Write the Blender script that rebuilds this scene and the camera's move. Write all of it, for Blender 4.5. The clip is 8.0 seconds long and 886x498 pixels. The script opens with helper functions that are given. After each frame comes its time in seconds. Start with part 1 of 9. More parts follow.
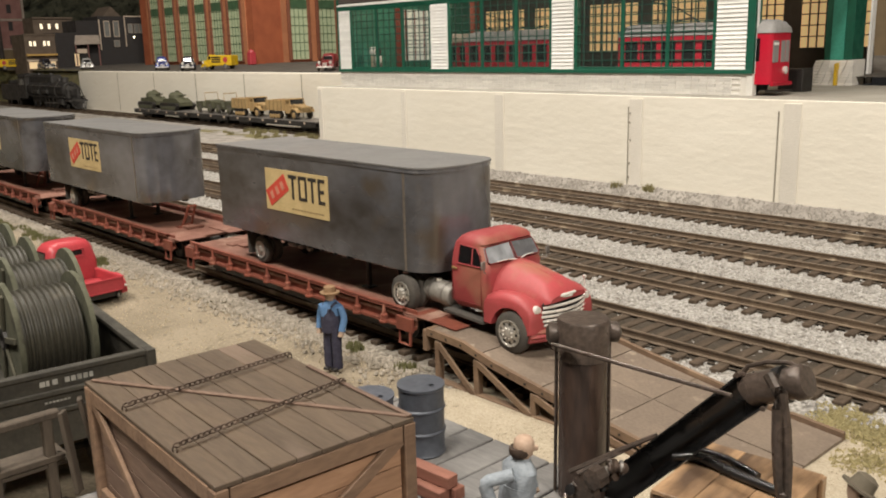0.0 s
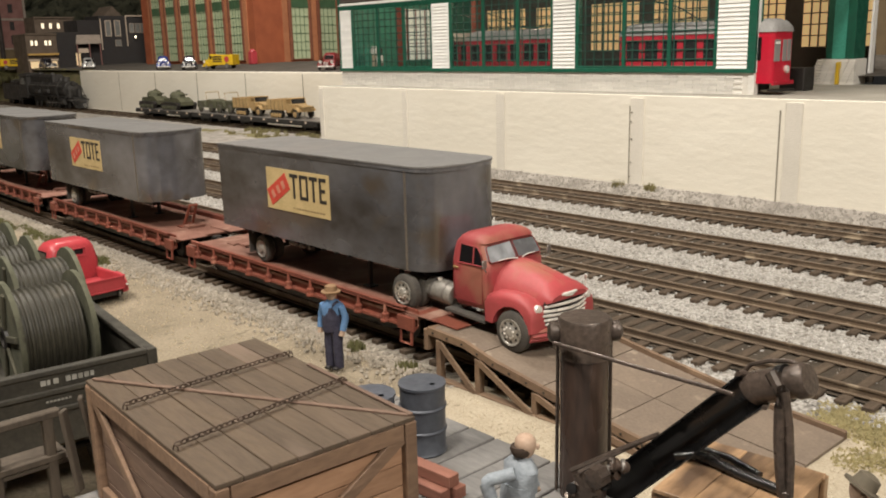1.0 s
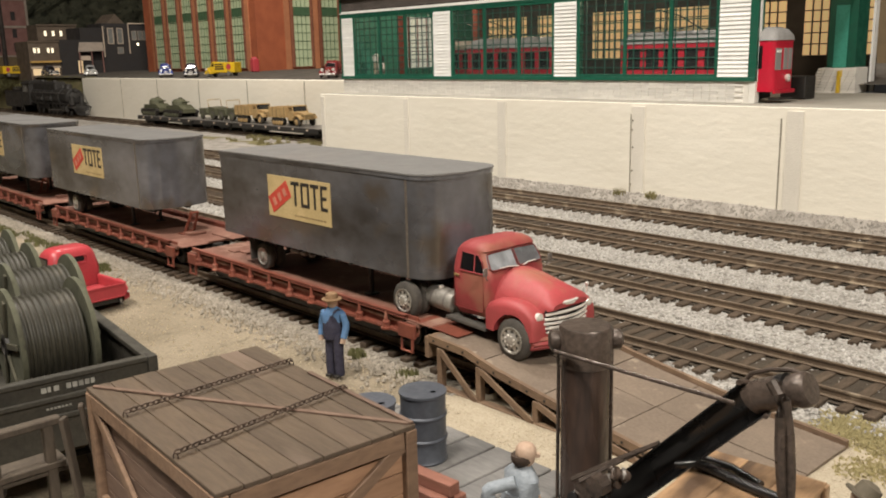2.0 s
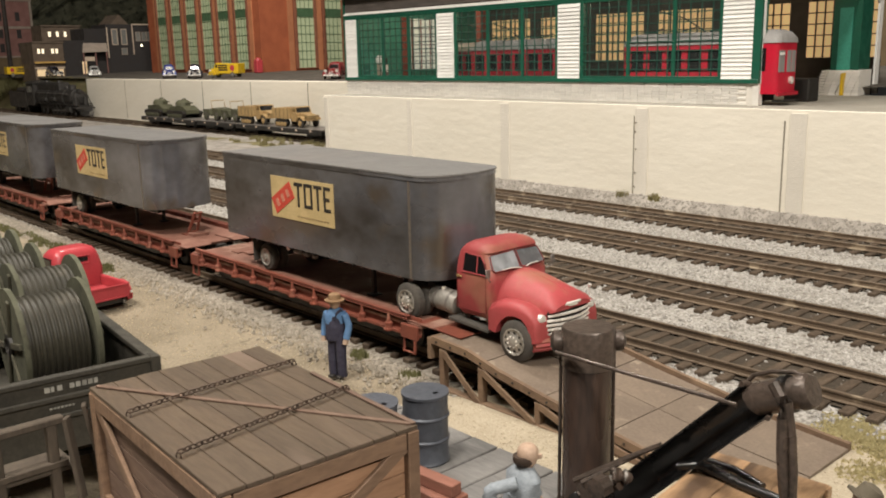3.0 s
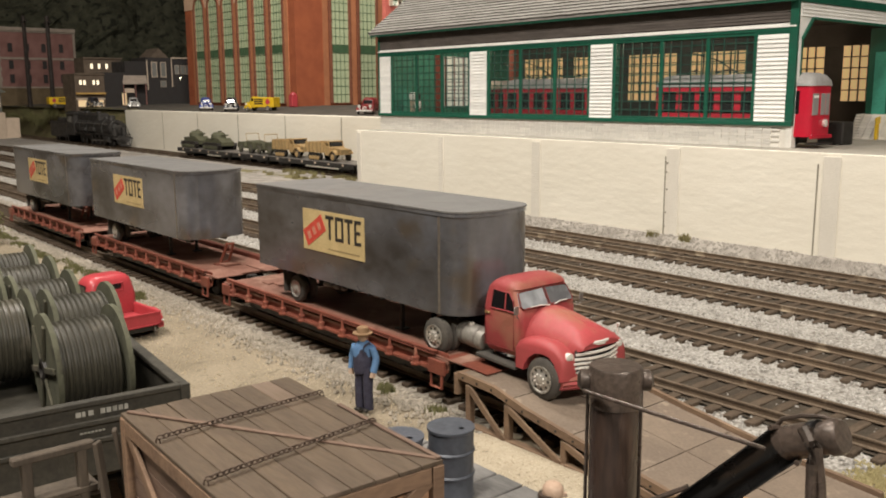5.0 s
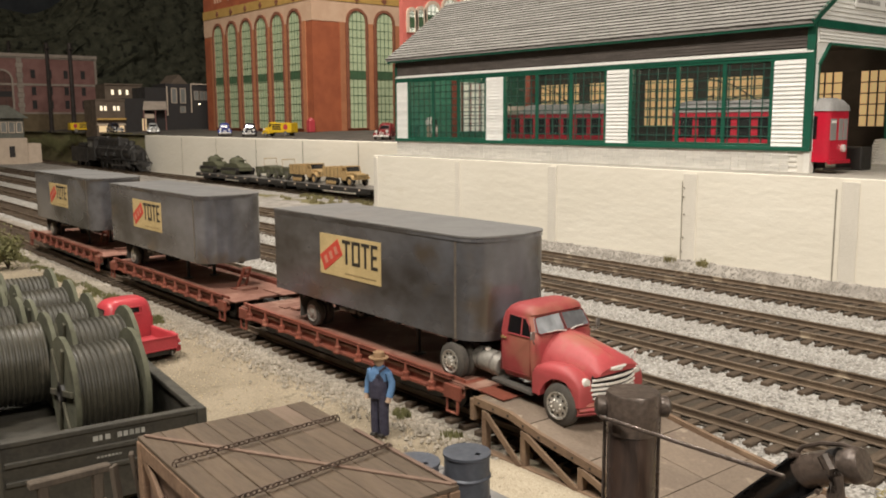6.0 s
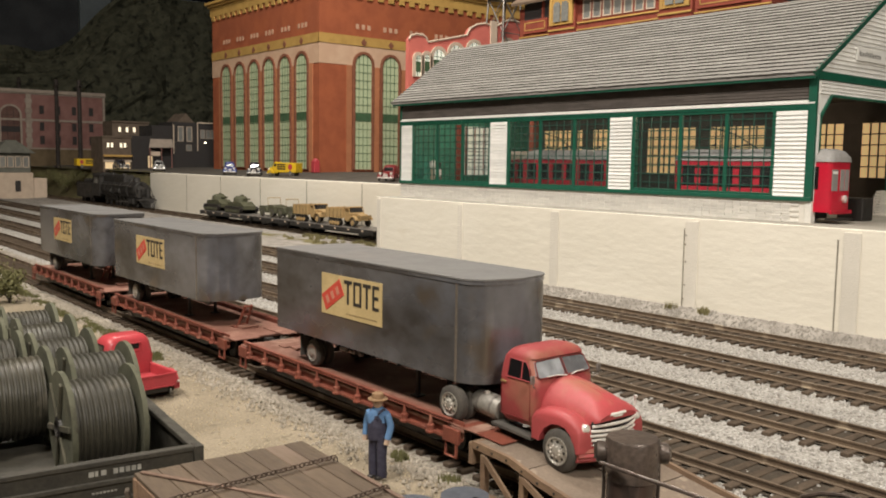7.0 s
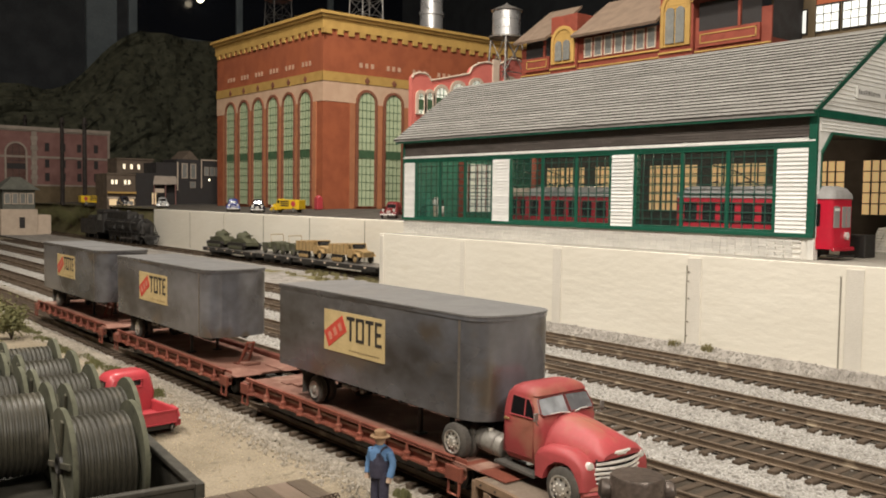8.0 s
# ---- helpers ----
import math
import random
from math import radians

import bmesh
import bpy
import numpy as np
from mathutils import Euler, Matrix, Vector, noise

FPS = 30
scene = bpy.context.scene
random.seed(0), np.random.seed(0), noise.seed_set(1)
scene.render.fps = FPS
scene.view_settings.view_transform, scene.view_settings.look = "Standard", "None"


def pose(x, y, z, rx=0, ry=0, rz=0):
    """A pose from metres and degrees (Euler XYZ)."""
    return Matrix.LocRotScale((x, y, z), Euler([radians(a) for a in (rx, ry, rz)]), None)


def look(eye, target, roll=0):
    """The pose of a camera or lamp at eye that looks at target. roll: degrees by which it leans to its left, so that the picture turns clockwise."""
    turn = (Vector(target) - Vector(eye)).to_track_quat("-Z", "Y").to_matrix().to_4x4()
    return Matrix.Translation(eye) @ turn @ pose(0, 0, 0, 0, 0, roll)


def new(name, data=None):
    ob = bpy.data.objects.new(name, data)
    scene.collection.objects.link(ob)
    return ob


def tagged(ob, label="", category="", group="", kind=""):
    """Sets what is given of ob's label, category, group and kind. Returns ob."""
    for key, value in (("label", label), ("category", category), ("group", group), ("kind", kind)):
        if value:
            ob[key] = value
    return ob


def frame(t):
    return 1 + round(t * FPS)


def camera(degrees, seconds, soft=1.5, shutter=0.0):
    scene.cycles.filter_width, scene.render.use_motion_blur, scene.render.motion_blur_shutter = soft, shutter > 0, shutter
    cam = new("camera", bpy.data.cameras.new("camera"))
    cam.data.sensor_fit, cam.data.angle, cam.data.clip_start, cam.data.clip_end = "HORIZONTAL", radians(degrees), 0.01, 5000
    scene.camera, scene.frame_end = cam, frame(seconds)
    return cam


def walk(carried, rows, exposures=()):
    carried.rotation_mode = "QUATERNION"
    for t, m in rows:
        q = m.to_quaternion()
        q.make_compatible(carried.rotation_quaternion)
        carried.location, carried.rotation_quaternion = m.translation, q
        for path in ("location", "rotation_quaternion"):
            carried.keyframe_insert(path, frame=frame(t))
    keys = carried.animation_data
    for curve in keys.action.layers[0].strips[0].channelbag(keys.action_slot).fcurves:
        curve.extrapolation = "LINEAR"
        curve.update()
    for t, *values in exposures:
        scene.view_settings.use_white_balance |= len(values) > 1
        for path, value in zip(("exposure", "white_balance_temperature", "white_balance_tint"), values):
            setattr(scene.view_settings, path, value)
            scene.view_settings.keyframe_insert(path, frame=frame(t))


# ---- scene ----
# A model railway, in its own true size: code lengths are in centimetres, the world is in metres.
cam = camera(53.41, 8.0, soft=1.9)
PATH = [
    (0, (0.0026, -0.0018, 0.1424), (-0.7161, 0.6566, -0.0809), -1.39),
    (0.5, (0.0024, -0.0016, 0.1423), (-0.7157, 0.6558, -0.0862), -1.33),
    (1, (0.0024, -0.0016, 0.1421), (-0.7172, 0.6557, -0.0817), -1.41),
    (1.5, (0.0024, -0.0015, 0.1422), (-0.7182, 0.6572, -0.0741), -1.37),
    (1.7, (0.0024, -0.0015, 0.1422), (-0.7186, 0.6569, -0.0737), -1.36),
    (2.8, (0.0028, -0.0018, 0.1423), (-0.7211, 0.6543, -0.0716), -1.22),
    (3, (0.0028, -0.0018, 0.1422), (-0.7214, 0.6538, -0.0715), -1.20),
    (3.5, (0.0030, -0.0020, 0.1421), (-0.7240, 0.6511, -0.0699), -1.11),
    (4, (0.0033, -0.0025, 0.1425), (-0.7259, 0.6484, -0.0685), -1.03),
    (4.5, (0.0039, -0.0031, 0.1425), (-0.7311, 0.6454, -0.0551), -0.70),
    (4.7, (0.0040, -0.0032, 0.1425), (-0.7380, 0.6407, -0.0439), -0.47),
    (5.8, (0.0044, -0.0035, 0.1426), (-0.7606, 0.6218, -0.0108), -0.30),
    (6, (0.0044, -0.0036, 0.1426), (-0.7620, 0.6220, -0.0032), -0.31),
    (6.5, (0.0051, -0.0044, 0.1426), (-0.7651, 0.6223, 0.0242), 0.47),
    (7, (0.0052, -0.0045, 0.1425), (-0.7670, 0.6232, 0.0447), 0.83),
    (7.5, (0.0055, -0.0049, 0.1426), (-0.7692, 0.6231, 0.0686), 0.82),
    (8, (0.0057, -0.0051, 0.1424), (-0.7712, 0.6220, 0.0861), 0.85),
]
walk(cam, [(t, look(eye, target, roll)) for t, eye, target, roll in PATH])

# ---- light: a dim exhibition room, warm lamps hung over the layout ----
world = bpy.data.worlds.new("room")
scene.world = world
world.use_nodes = True
world.node_tree.nodes["Background"].inputs[0].default_value = (0.9, 0.72, 0.5, 1)
world.node_tree.nodes["Background"].inputs[1].default_value = 0.06
K = 0.01


def overhead(x, y, z, tx, ty, tz, size, watts, colour=(1.0, 0.93, 0.835)):
    """A warm lamp hanging over the layout; centimetres."""
    data = bpy.data.lights.new("ceiling_lamp", "AREA")
    data.shape, data.size, data.energy, data.color = "DISK", size * K, watts, colour
    lamp = new("ceiling_lamp", data)
    lamp.matrix_world = look((x * K, y * K, z * K), (tx * K, ty * K, tz * K))
    return tagged(lamp, "warm lamp hanging over the model railway", "lamp", "ceiling lamps")


overhead(-72, -48, 146, -56, 40, 0, 24, 15)
overhead(-6, -40, 146, -24, 40, 0, 24, 19.5)
overhead(104, -14, 116, -40, 45, 5, 26, 20)
overhead(-90, 50, 172, -90, 85, 0, 26, 8.8)
overhead(-116, 50, 166, -220, 120, 20, 26, 27)


# ---- mesh helpers: lengths in centimetres ----
def part(name, bm, material, parent=None, label="", kind="", smooth=False):
    """Links a bmesh as one mesh object under a thing or a part."""
    bmesh.ops.recalc_face_normals(bm, faces=bm.faces)
    bmesh.ops.scale(bm, vec=(K, K, K), verts=bm.verts)
    mesh = bpy.data.meshes.new(name)
    bm.to_mesh(mesh)
    bm.free()
    if smooth:
        for p in mesh.polygons:
            p.use_smooth = True
        mesh.set_sharp_from_angle(angle=radians(38))
    mesh.materials.append(material)
    ob = new(name, mesh)
    ob.parent = parent
    return tagged(ob, label, kind=kind)


def share(name, ob, x, y, z, rz=0.0, parent=None):
    """Another object on the mesh of ob."""
    o = new(name, ob.data)
    o.parent = parent
    o.location, o.rotation_euler = (x * K, y * K, z * K), (0, 0, rz)
    return o


def thing(name, x, y, z, label, category, group="", rz=0.0, kind=""):
    e = new(name)
    e.location, e.rotation_euler = (x * K, y * K, z * K), (0, 0, radians(rz))
    e.empty_display_size = 0.02
    return tagged(e, label, category, group, kind)


def bm_new():
    return bmesh.new()


def box(bm, x0, x1, y0, y1, z0, z1, bevel=0.0, m=None):
    """A box, its edges broken by bevel."""
    vs = bmesh.ops.create_cube(bm, size=1.0)["verts"]
    bmesh.ops.scale(bm, vec=(abs(x1 - x0), abs(y1 - y0), abs(z1 - z0)), verts=vs)
    bmesh.ops.translate(bm, vec=((x0 + x1) / 2, (y0 + y1) / 2, (z0 + z1) / 2), verts=vs)
    if bevel:
        es = list({e for v in vs for e in v.link_edges})
        out = bmesh.ops.bevel(bm, geom=es, offset=bevel, segments=1, affect="EDGES", profile=0.5)
        vs = list({v for f in out["faces"] for v in f.verts} | {v for v in vs if v.is_valid})
    if m is not None:
        bmesh.ops.transform(bm, matrix=m, verts=vs)
    return vs


def bar(bm, a, b, w, h, bevel=0.0, up=(0, 0, 1)):
    """A straight bar of w x h from a to b."""
    a, b = Vector(a), Vector(b)
    d = b - a
    x = d.normalized()
    y = Vector(up).cross(x)
    y = y.normalized() if y.length > 1e-4 else Vector((0, 1, 0))
    z = x.cross(y)
    m = Matrix((x, y, z)).transposed().to_4x4()
    m.translation = (a + b) / 2
    return box(bm, -d.length / 2, d.length / 2, -w / 2, w / 2, -h / 2, h / 2, bevel, m)


def loft(bm, rings, cap=True, closed=True):
    """Skins rings of equal length."""
    rows = [[bm.verts.new(p) for p in r] for r in rings]
    n = len(rows[0])
    for a, b in zip(rows, rows[1:]):
        for i in range(n if closed else n - 1):
            j = (i + 1) % n
            bm.faces.new((a[i], a[j], b[j], b[i]))
    if cap:
        bm.faces.new(list(reversed(rows[0])))
        bm.faces.new(rows[-1])
    return [v for r in rows for v in r]


def ring(c, axis, r, n=16, rb=None):
    """Points of a circle round c, square to axis."""
    axis = Vector(axis).normalized()
    u = axis.orthogonal().normalized()
    if abs(axis.z) < 0.9:
        u = Vector((0, 0, 1)).cross(axis).normalized()
    v = axis.cross(u)
    return [Vector(c) + u * r * math.cos(i * 2 * math.pi / n) + v * (rb or r) * math.sin(i * 2 * math.pi / n) for i in range(n)]


def tube(bm, a, b, r, n=12, r2=None):
    d = Vector(b) - Vector(a)
    return loft(bm, [ring(a, d, r, n), ring(b, d, r if r2 is None else r2, n)])


def lathe(bm, c, axis, profile, n=20):
    """profile: (along the axis, radius) rows round c."""
    axis = Vector(axis).normalized()
    return loft(bm, [ring(Vector(c) + axis * h, axis, max(r, 0.002), n) for h, r in profile])


def path_tube(bm, pts, r, n=8):
    pts = [Vector(p) for p in pts]
    rings = []
    for i, p in enumerate(pts):
        d = pts[min(i + 1, len(pts) - 1)] - pts[max(i - 1, 0)]
        rings.append(ring(p, d, r, n))
    return loft(bm, rings)


def prism(bm, outline, axis, a, b):
    """An outline of (u, v) pairs pushed along an axis from a to b; x: (y, z), y: (x, z), z: (x, y)."""
    put = {"x": lambda u, v, w: (w, u, v), "y": lambda u, v, w: (u, w, v), "z": lambda u, v, w: (u, v, w)}[axis]
    return loft(bm, [[put(u, v, a) for u, v in outline], [put(u, v, b) for u, v in outline]])


def pieces(name, rows, material, parent, bevel=0.0):
    """One object for each row of (x, y, z, sx, sy, sz, turn); equal sizes share a mesh."""
    made = {}
    for x, y, z, sx, sy, sz, rz in rows:
        key = (round(sx, 3), round(sy, 3), round(sz, 3))
        if key not in made:
            bm = bm_new()
            box(bm, -sx / 2, sx / 2, -sy / 2, sy / 2, -sz / 2, sz / 2, bevel)
            made[key] = ob = part(name, bm, material, parent)
            ob.location, ob.rotation_euler = (x * K, y * K, z * K), (0, 0, rz)
        else:
            share(name, made[key], x, y, z, rz, parent)


# ---- materials ----
def mat(name, col, col2=None, rough=0.6, metal=0.0, fine=150.0, coarse=18.0, mix=0.5, bump=0.15, bfine=None,
        stretch=(1, 1, 1), spec=0.4, patch=None, patch_at=0.62, patch_scale=30.0, coat=0.0):
    """Two tones mixed by fine and coarse noise, relief, and patches of a third tone."""
    m = bpy.data.materials.new(name)
    m.use_nodes = True
    nt = m.node_tree
    n, link = nt.nodes, nt.links
    bsdf = n["Principled BSDF"]
    col2 = col2 or tuple(c * 0.72 for c in col)
    co = n.new("ShaderNodeTexCoord")
    info = n.new("ShaderNodeObjectInfo")
    add = n.new("ShaderNodeVectorMath")
    add.operation = "ADD"
    mul = n.new("ShaderNodeVectorMath")
    mul.operation = "MULTIPLY"
    mul.inputs[1].default_value = stretch
    link.new(co.outputs["Object"], add.inputs[0])
    link.new(info.outputs["Random"], add.inputs[1])
    link.new(add.outputs[0], mul.inputs[0])

    def noise_at(scale, detail, lo, hi):
        t = n.new("ShaderNodeTexNoise")
        t.inputs["Scale"].default_value, t.inputs["Detail"].default_value = scale, detail
        link.new(mul.outputs[0], t.inputs["Vector"])
        r = n.new("ShaderNodeMapRange")
        r.inputs["From Min"].default_value, r.inputs["From Max"].default_value = lo, hi
        link.new(t.outputs["Fac"], r.inputs["Value"])
        return t, r

    tf, rf = noise_at(fine * 4.0, 6, 0.36, 0.64)
    tc, rc = noise_at(coarse * 2.6, 5, 0.38, 0.62)
    av = n.new("ShaderNodeMix")
    av.inputs["Factor"].default_value = mix
    link.new(rf.outputs[0], av.inputs["A"])
    link.new(rc.outputs[0], av.inputs["B"])
    cm = n.new("ShaderNodeMix")
    cm.data_type = "RGBA"
    cm.inputs["A"].default_value, cm.inputs["B"].default_value = (*col, 1), (*col2, 1)
    link.new(av.outputs[0], cm.inputs["Factor"])
    out = cm.outputs["Result"]
    if patch:
        tp, rp = noise_at(patch_scale * 2.0, 7, patch_at, patch_at + 0.08)
        pm = n.new("ShaderNodeMix")
        pm.data_type = "RGBA"
        link.new(rp.outputs[0], pm.inputs["Factor"])
        link.new(out, pm.inputs["A"])
        pm.inputs["B"].default_value = (*patch, 1)
        out = pm.outputs["Result"]
    hv = n.new("ShaderNodeHueSaturation")
    vr = n.new("ShaderNodeMapRange")
    vr.inputs["To Min"].default_value, vr.inputs["To Max"].default_value = 0.9, 1.1
    link.new(info.outputs["Random"], vr.inputs["Value"])
    link.new(vr.outputs[0], hv.inputs["Value"])
    link.new(out, hv.inputs["Color"])
    link.new(hv.outputs[0], bsdf.inputs["Base Color"])
    rr = n.new("ShaderNodeMapRange")
    rr.inputs["To Min"].default_value, rr.inputs["To Max"].default_value = max(rough - 0.1, 0.03), min(rough + 0.1, 1)
    link.new(rc.outputs[0], rr.inputs["Value"])
    link.new(rr.outputs[0], bsdf.inputs["Roughness"])
    bsdf.inputs["Metallic"].default_value = metal
    bsdf.inputs["Specular IOR Level"].default_value = spec
    bsdf.inputs["Coat Weight"].default_value = coat
    if bump:
        b = n.new("ShaderNodeBump")
        b.inputs["Strength"].default_value, b.inputs["Distance"].default_value = min(bump, 1.0), 0.0006
        src = tf
        if bfine:
            src, _ = noise_at(bfine * 2.0, 4, 0, 1)
        link.new(src.outputs["Fac"], b.inputs["Height"])
        link.new(b.outputs[0], bsdf.inputs["Normal"])
    return m


def glass_mat(name, col, rough=0.05, alpha=0.35):
    m = bpy.data.materials.new(name)
    m.use_nodes = True
    b = m.node_tree.nodes["Principled BSDF"]
    b.inputs["Base Color"].default_value = (*col, 1)
    b.inputs["Roughness"].default_value = rough
    b.inputs["Alpha"].default_value = alpha
    b.inputs["Specular IOR Level"].default_value = 0.6
    return m


def glow_mat(name, col, strength):
    m = bpy.data.materials.new(name)
    m.use_nodes = True
    b = m.node_tree.nodes["Principled BSDF"]
    b.inputs["Base Color"].default_value = (*col, 1)
    b.inputs["Emission Color"].default_value = (*col, 1)
    b.inputs["Emission Strength"].default_value = strength
    return m


STRAWSAND = mat("straw_sand", (0.47, 0.405, 0.305), (0.335, 0.283, 0.205), rough=0.95, fine=240, coarse=30, mix=0.35, bump=1.0, spec=0.1, patch=(0.20, 0.165, 0.115), patch_at=0.66, patch_scale=130)
SAND = mat("sand", (0.295, 0.247, 0.18), (0.172, 0.142, 0.10), rough=0.95, fine=180, coarse=7, mix=0.5, bump=1.0, spec=0.1, patch=(0.16, 0.134, 0.096), patch_at=0.6, patch_scale=70)
BALLAST = mat("ballast", (0.44, 0.42, 0.385), (0.15, 0.136, 0.118), rough=0.9, fine=130, coarse=22, mix=0.25, bump=1.0, spec=0.15, patch=(0.12, 0.10, 0.08), patch_at=0.6, patch_scale=110)
CINDER = mat("cinder_gravel", (0.40, 0.37, 0.33), (0.20, 0.18, 0.16), rough=0.95, fine=380, coarse=20, bump=1.0, spec=0.1)
STONE = mat("ballast_stone", (0.53, 0.508, 0.475), (0.18, 0.165, 0.145), rough=0.85, fine=300, coarse=110, mix=0.7, bump=0.4)
RUSTRAIL = mat("rusty_rail", (0.20, 0.148, 0.102), (0.11, 0.08, 0.056), rough=0.5, metal=0.3, fine=300, coarse=20, bump=0.2, patch=(0.33, 0.265, 0.19), patch_at=0.6)
TIE = mat("creosoted_tie", (0.108, 0.080, 0.057), (0.055, 0.041, 0.030), rough=0.85, fine=260, coarse=60, stretch=(1, 0.25, 1), bump=0.5, spec=0.15)
# Greyed copy of the wall plaster; the ribs' shadow strips sit in its colour.
RIBPLASTER = mat("shadow_grey_rib_plaster", (0.70, 0.655, 0.575), (0.62, 0.58, 0.505), rough=0.8, fine=260, coarse=9, bump=0.6, spec=0.2)
PLASTER = mat("cream_plaster", (0.82, 0.772, 0.668), (0.75, 0.70, 0.595), rough=0.75, fine=260, coarse=5, mix=0.6, bump=0.9, bfine=42, stretch=(0.6, 1, 1.5), spec=0.2, patch=(0.70, 0.635, 0.51), patch_at=0.65, patch_scale=6)
GREYBROWN = mat("street_asphalt", (0.105, 0.093, 0.077), (0.068, 0.060, 0.05), rough=0.85, fine=300, coarse=8, bump=0.3)
WHITEBRICK = mat("whitewashed_brick", (0.74, 0.715, 0.66), (0.63, 0.60, 0.55), rough=0.8, fine=200, coarse=12, bump=0.4)
WHITESIDING = mat("white_clapboard", (0.80, 0.79, 0.76), (0.70, 0.69, 0.65), rough=0.55, fine=160, coarse=30, bump=0.1)
GREENPAINT = mat("green_trim_paint", (0.010, 0.095, 0.057), (0.008, 0.07, 0.043), rough=0.45, fine=160, coarse=30, bump=0.1)
DARKWALL = mat("dark_brown_boards", (0.10, 0.083, 0.072), (0.062, 0.052, 0.046), rough=0.8, fine=200, coarse=12, bump=0.3)
SHINGLE = mat("grey_shingle", (0.295, 0.282, 0.258), (0.18, 0.171, 0.155), rough=0.85, fine=420, coarse=14, mix=0.45, stretch=(0.5, 1, 1), bump=0.4, spec=0.2)
REDBRICK = mat("orange_red_brick", (0.36, 0.10, 0.04), (0.26, 0.07, 0.03), rough=0.8, fine=300, coarse=9, mix=0.6, bump=0.3)
REDBRICK2 = mat("dark_red_brick", (0.30, 0.06, 0.045), (0.20, 0.04, 0.03), rough=0.8, fine=300, coarse=12, bump=0.3)
BUFF = mat("buff_stone", (0.56, 0.385, 0.265), (0.46, 0.30, 0.20), rough=0.75, fine=200, coarse=12, bump=0.2)
YELLOWTRIM = mat("yellow_trim", (0.47, 0.295, 0.085), (0.36, 0.215, 0.06), rough=0.7, fine=200, coarse=12, bump=0.2)
TRAILER = mat("weathered_grey_metal", (0.185, 0.187, 0.204), (0.056, 0.050, 0.046), rough=0.26, metal=0.4, fine=45, coarse=8, mix=0.8, bump=0.05, spec=0.5, stretch=(0.6, 1, 1), patch=(0.115, 0.094, 0.075), patch_at=0.58, patch_scale=12)
ROOFMETAL = mat("grey_trailer_roof", (0.215, 0.21, 0.205), (0.15, 0.145, 0.14), rough=0.5, metal=0.2, fine=160, coarse=10, bump=0.05)
BOXCARRED = mat("oxide_red_paint", (0.215, 0.062, 0.038), (0.14, 0.040, 0.026), rough=0.6, fine=220, coarse=25, bump=0.2, patch=(0.28, 0.12, 0.08), patch_at=0.59, patch_scale=60)
DECKRED = mat("dusty_red_deck", (0.27, 0.135, 0.098), (0.17, 0.075, 0.053), rough=0.8, fine=200, coarse=16, mix=0.6, bump=0.3, patch=(0.33, 0.20, 0.15), patch_at=0.6, patch_scale=20)
BLACKMETAL = mat("black_metal", (0.018, 0.017, 0.016), (0.035, 0.03, 0.026), rough=0.5, metal=0.2, fine=200, coarse=30, bump=0.15)
BLACKGLOSS = mat("glossy_black_paint", (0.007, 0.007, 0.007), (0.013, 0.012, 0.012), rough=0.3, fine=200, coarse=25, bump=0.1, spec=0.5)
TRUCKRED = mat("truck_red_paint", (0.37, 0.060, 0.066), (0.29, 0.054, 0.052), rough=0.5, fine=150, coarse=14, mix=0.6, bump=0.08, spec=0.35, patch=(0.31, 0.115, 0.08), patch_at=0.53, patch_scale=14)
RUBBER = mat("dusty_rubber", (0.085, 0.075, 0.062), (0.05, 0.045, 0.04), rough=0.8, fine=250, coarse=60, bump=0.3)
CHROME = mat("chrome", (0.88, 0.85, 0.80), (0.76, 0.73, 0.68), rough=0.22, metal=0.35, fine=300, coarse=40, bump=0.02, spec=0.8)
DULLSTEEL = mat("dusty_step_metal", (0.13, 0.12, 0.105), (0.08, 0.074, 0.066), rough=0.6, metal=0.3, fine=200, coarse=40, bump=0.15)
STEELGREY = mat("grey_tank_metal", (0.25, 0.23, 0.21), (0.17, 0.155, 0.14), rough=0.45, metal=0.5, fine=200, coarse=40, bump=0.1)
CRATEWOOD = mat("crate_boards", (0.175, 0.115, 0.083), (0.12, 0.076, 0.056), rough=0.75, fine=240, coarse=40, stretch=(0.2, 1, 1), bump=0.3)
# Lit copy of the crate boards: light on the ends raised into the colour.
CRATEWOOD_LIT = mat("crate_end_boards_lit", (0.40, 0.235, 0.14), (0.28, 0.158, 0.092), rough=0.7, fine=240, coarse=40, stretch=(1, 0.2, 1), bump=0.3)
FRAMEWOOD = mat("crate_frame_wood", (0.23, 0.145, 0.092), (0.135, 0.083, 0.054), rough=0.65, fine=220, coarse=30, stretch=(1, 0.3, 1), bump=0.25)
TRESTLE = mat("trestle_timber", (0.195, 0.128, 0.080), (0.125, 0.080, 0.052), rough=0.75, fine=230, coarse=40, stretch=(0.3, 1, 1), bump=0.35, patch=(0.25, 0.17, 0.11), patch_at=0.62, patch_scale=60)
DECK = mat("worn_ramp_deck", (0.20, 0.155, 0.117), (0.135, 0.103, 0.078), rough=0.6, fine=200, coarse=14, bump=0.3, patch=(0.255, 0.205, 0.155), patch_at=0.63, patch_scale=60)
PLANKGREY = mat("grey_dock_plank", (0.20, 0.19, 0.18), (0.13, 0.125, 0.12), rough=0.75, fine=240, coarse=40, stretch=(0.25, 1, 1), bump=0.35)
DRUMBLUE = mat("blue_grey_drum", (0.098, 0.106, 0.126), (0.066, 0.072, 0.086), rough=0.5, metal=0.2, fine=160, coarse=40, bump=0.1, patch=(0.13, 0.09, 0.06), patch_at=0.66)
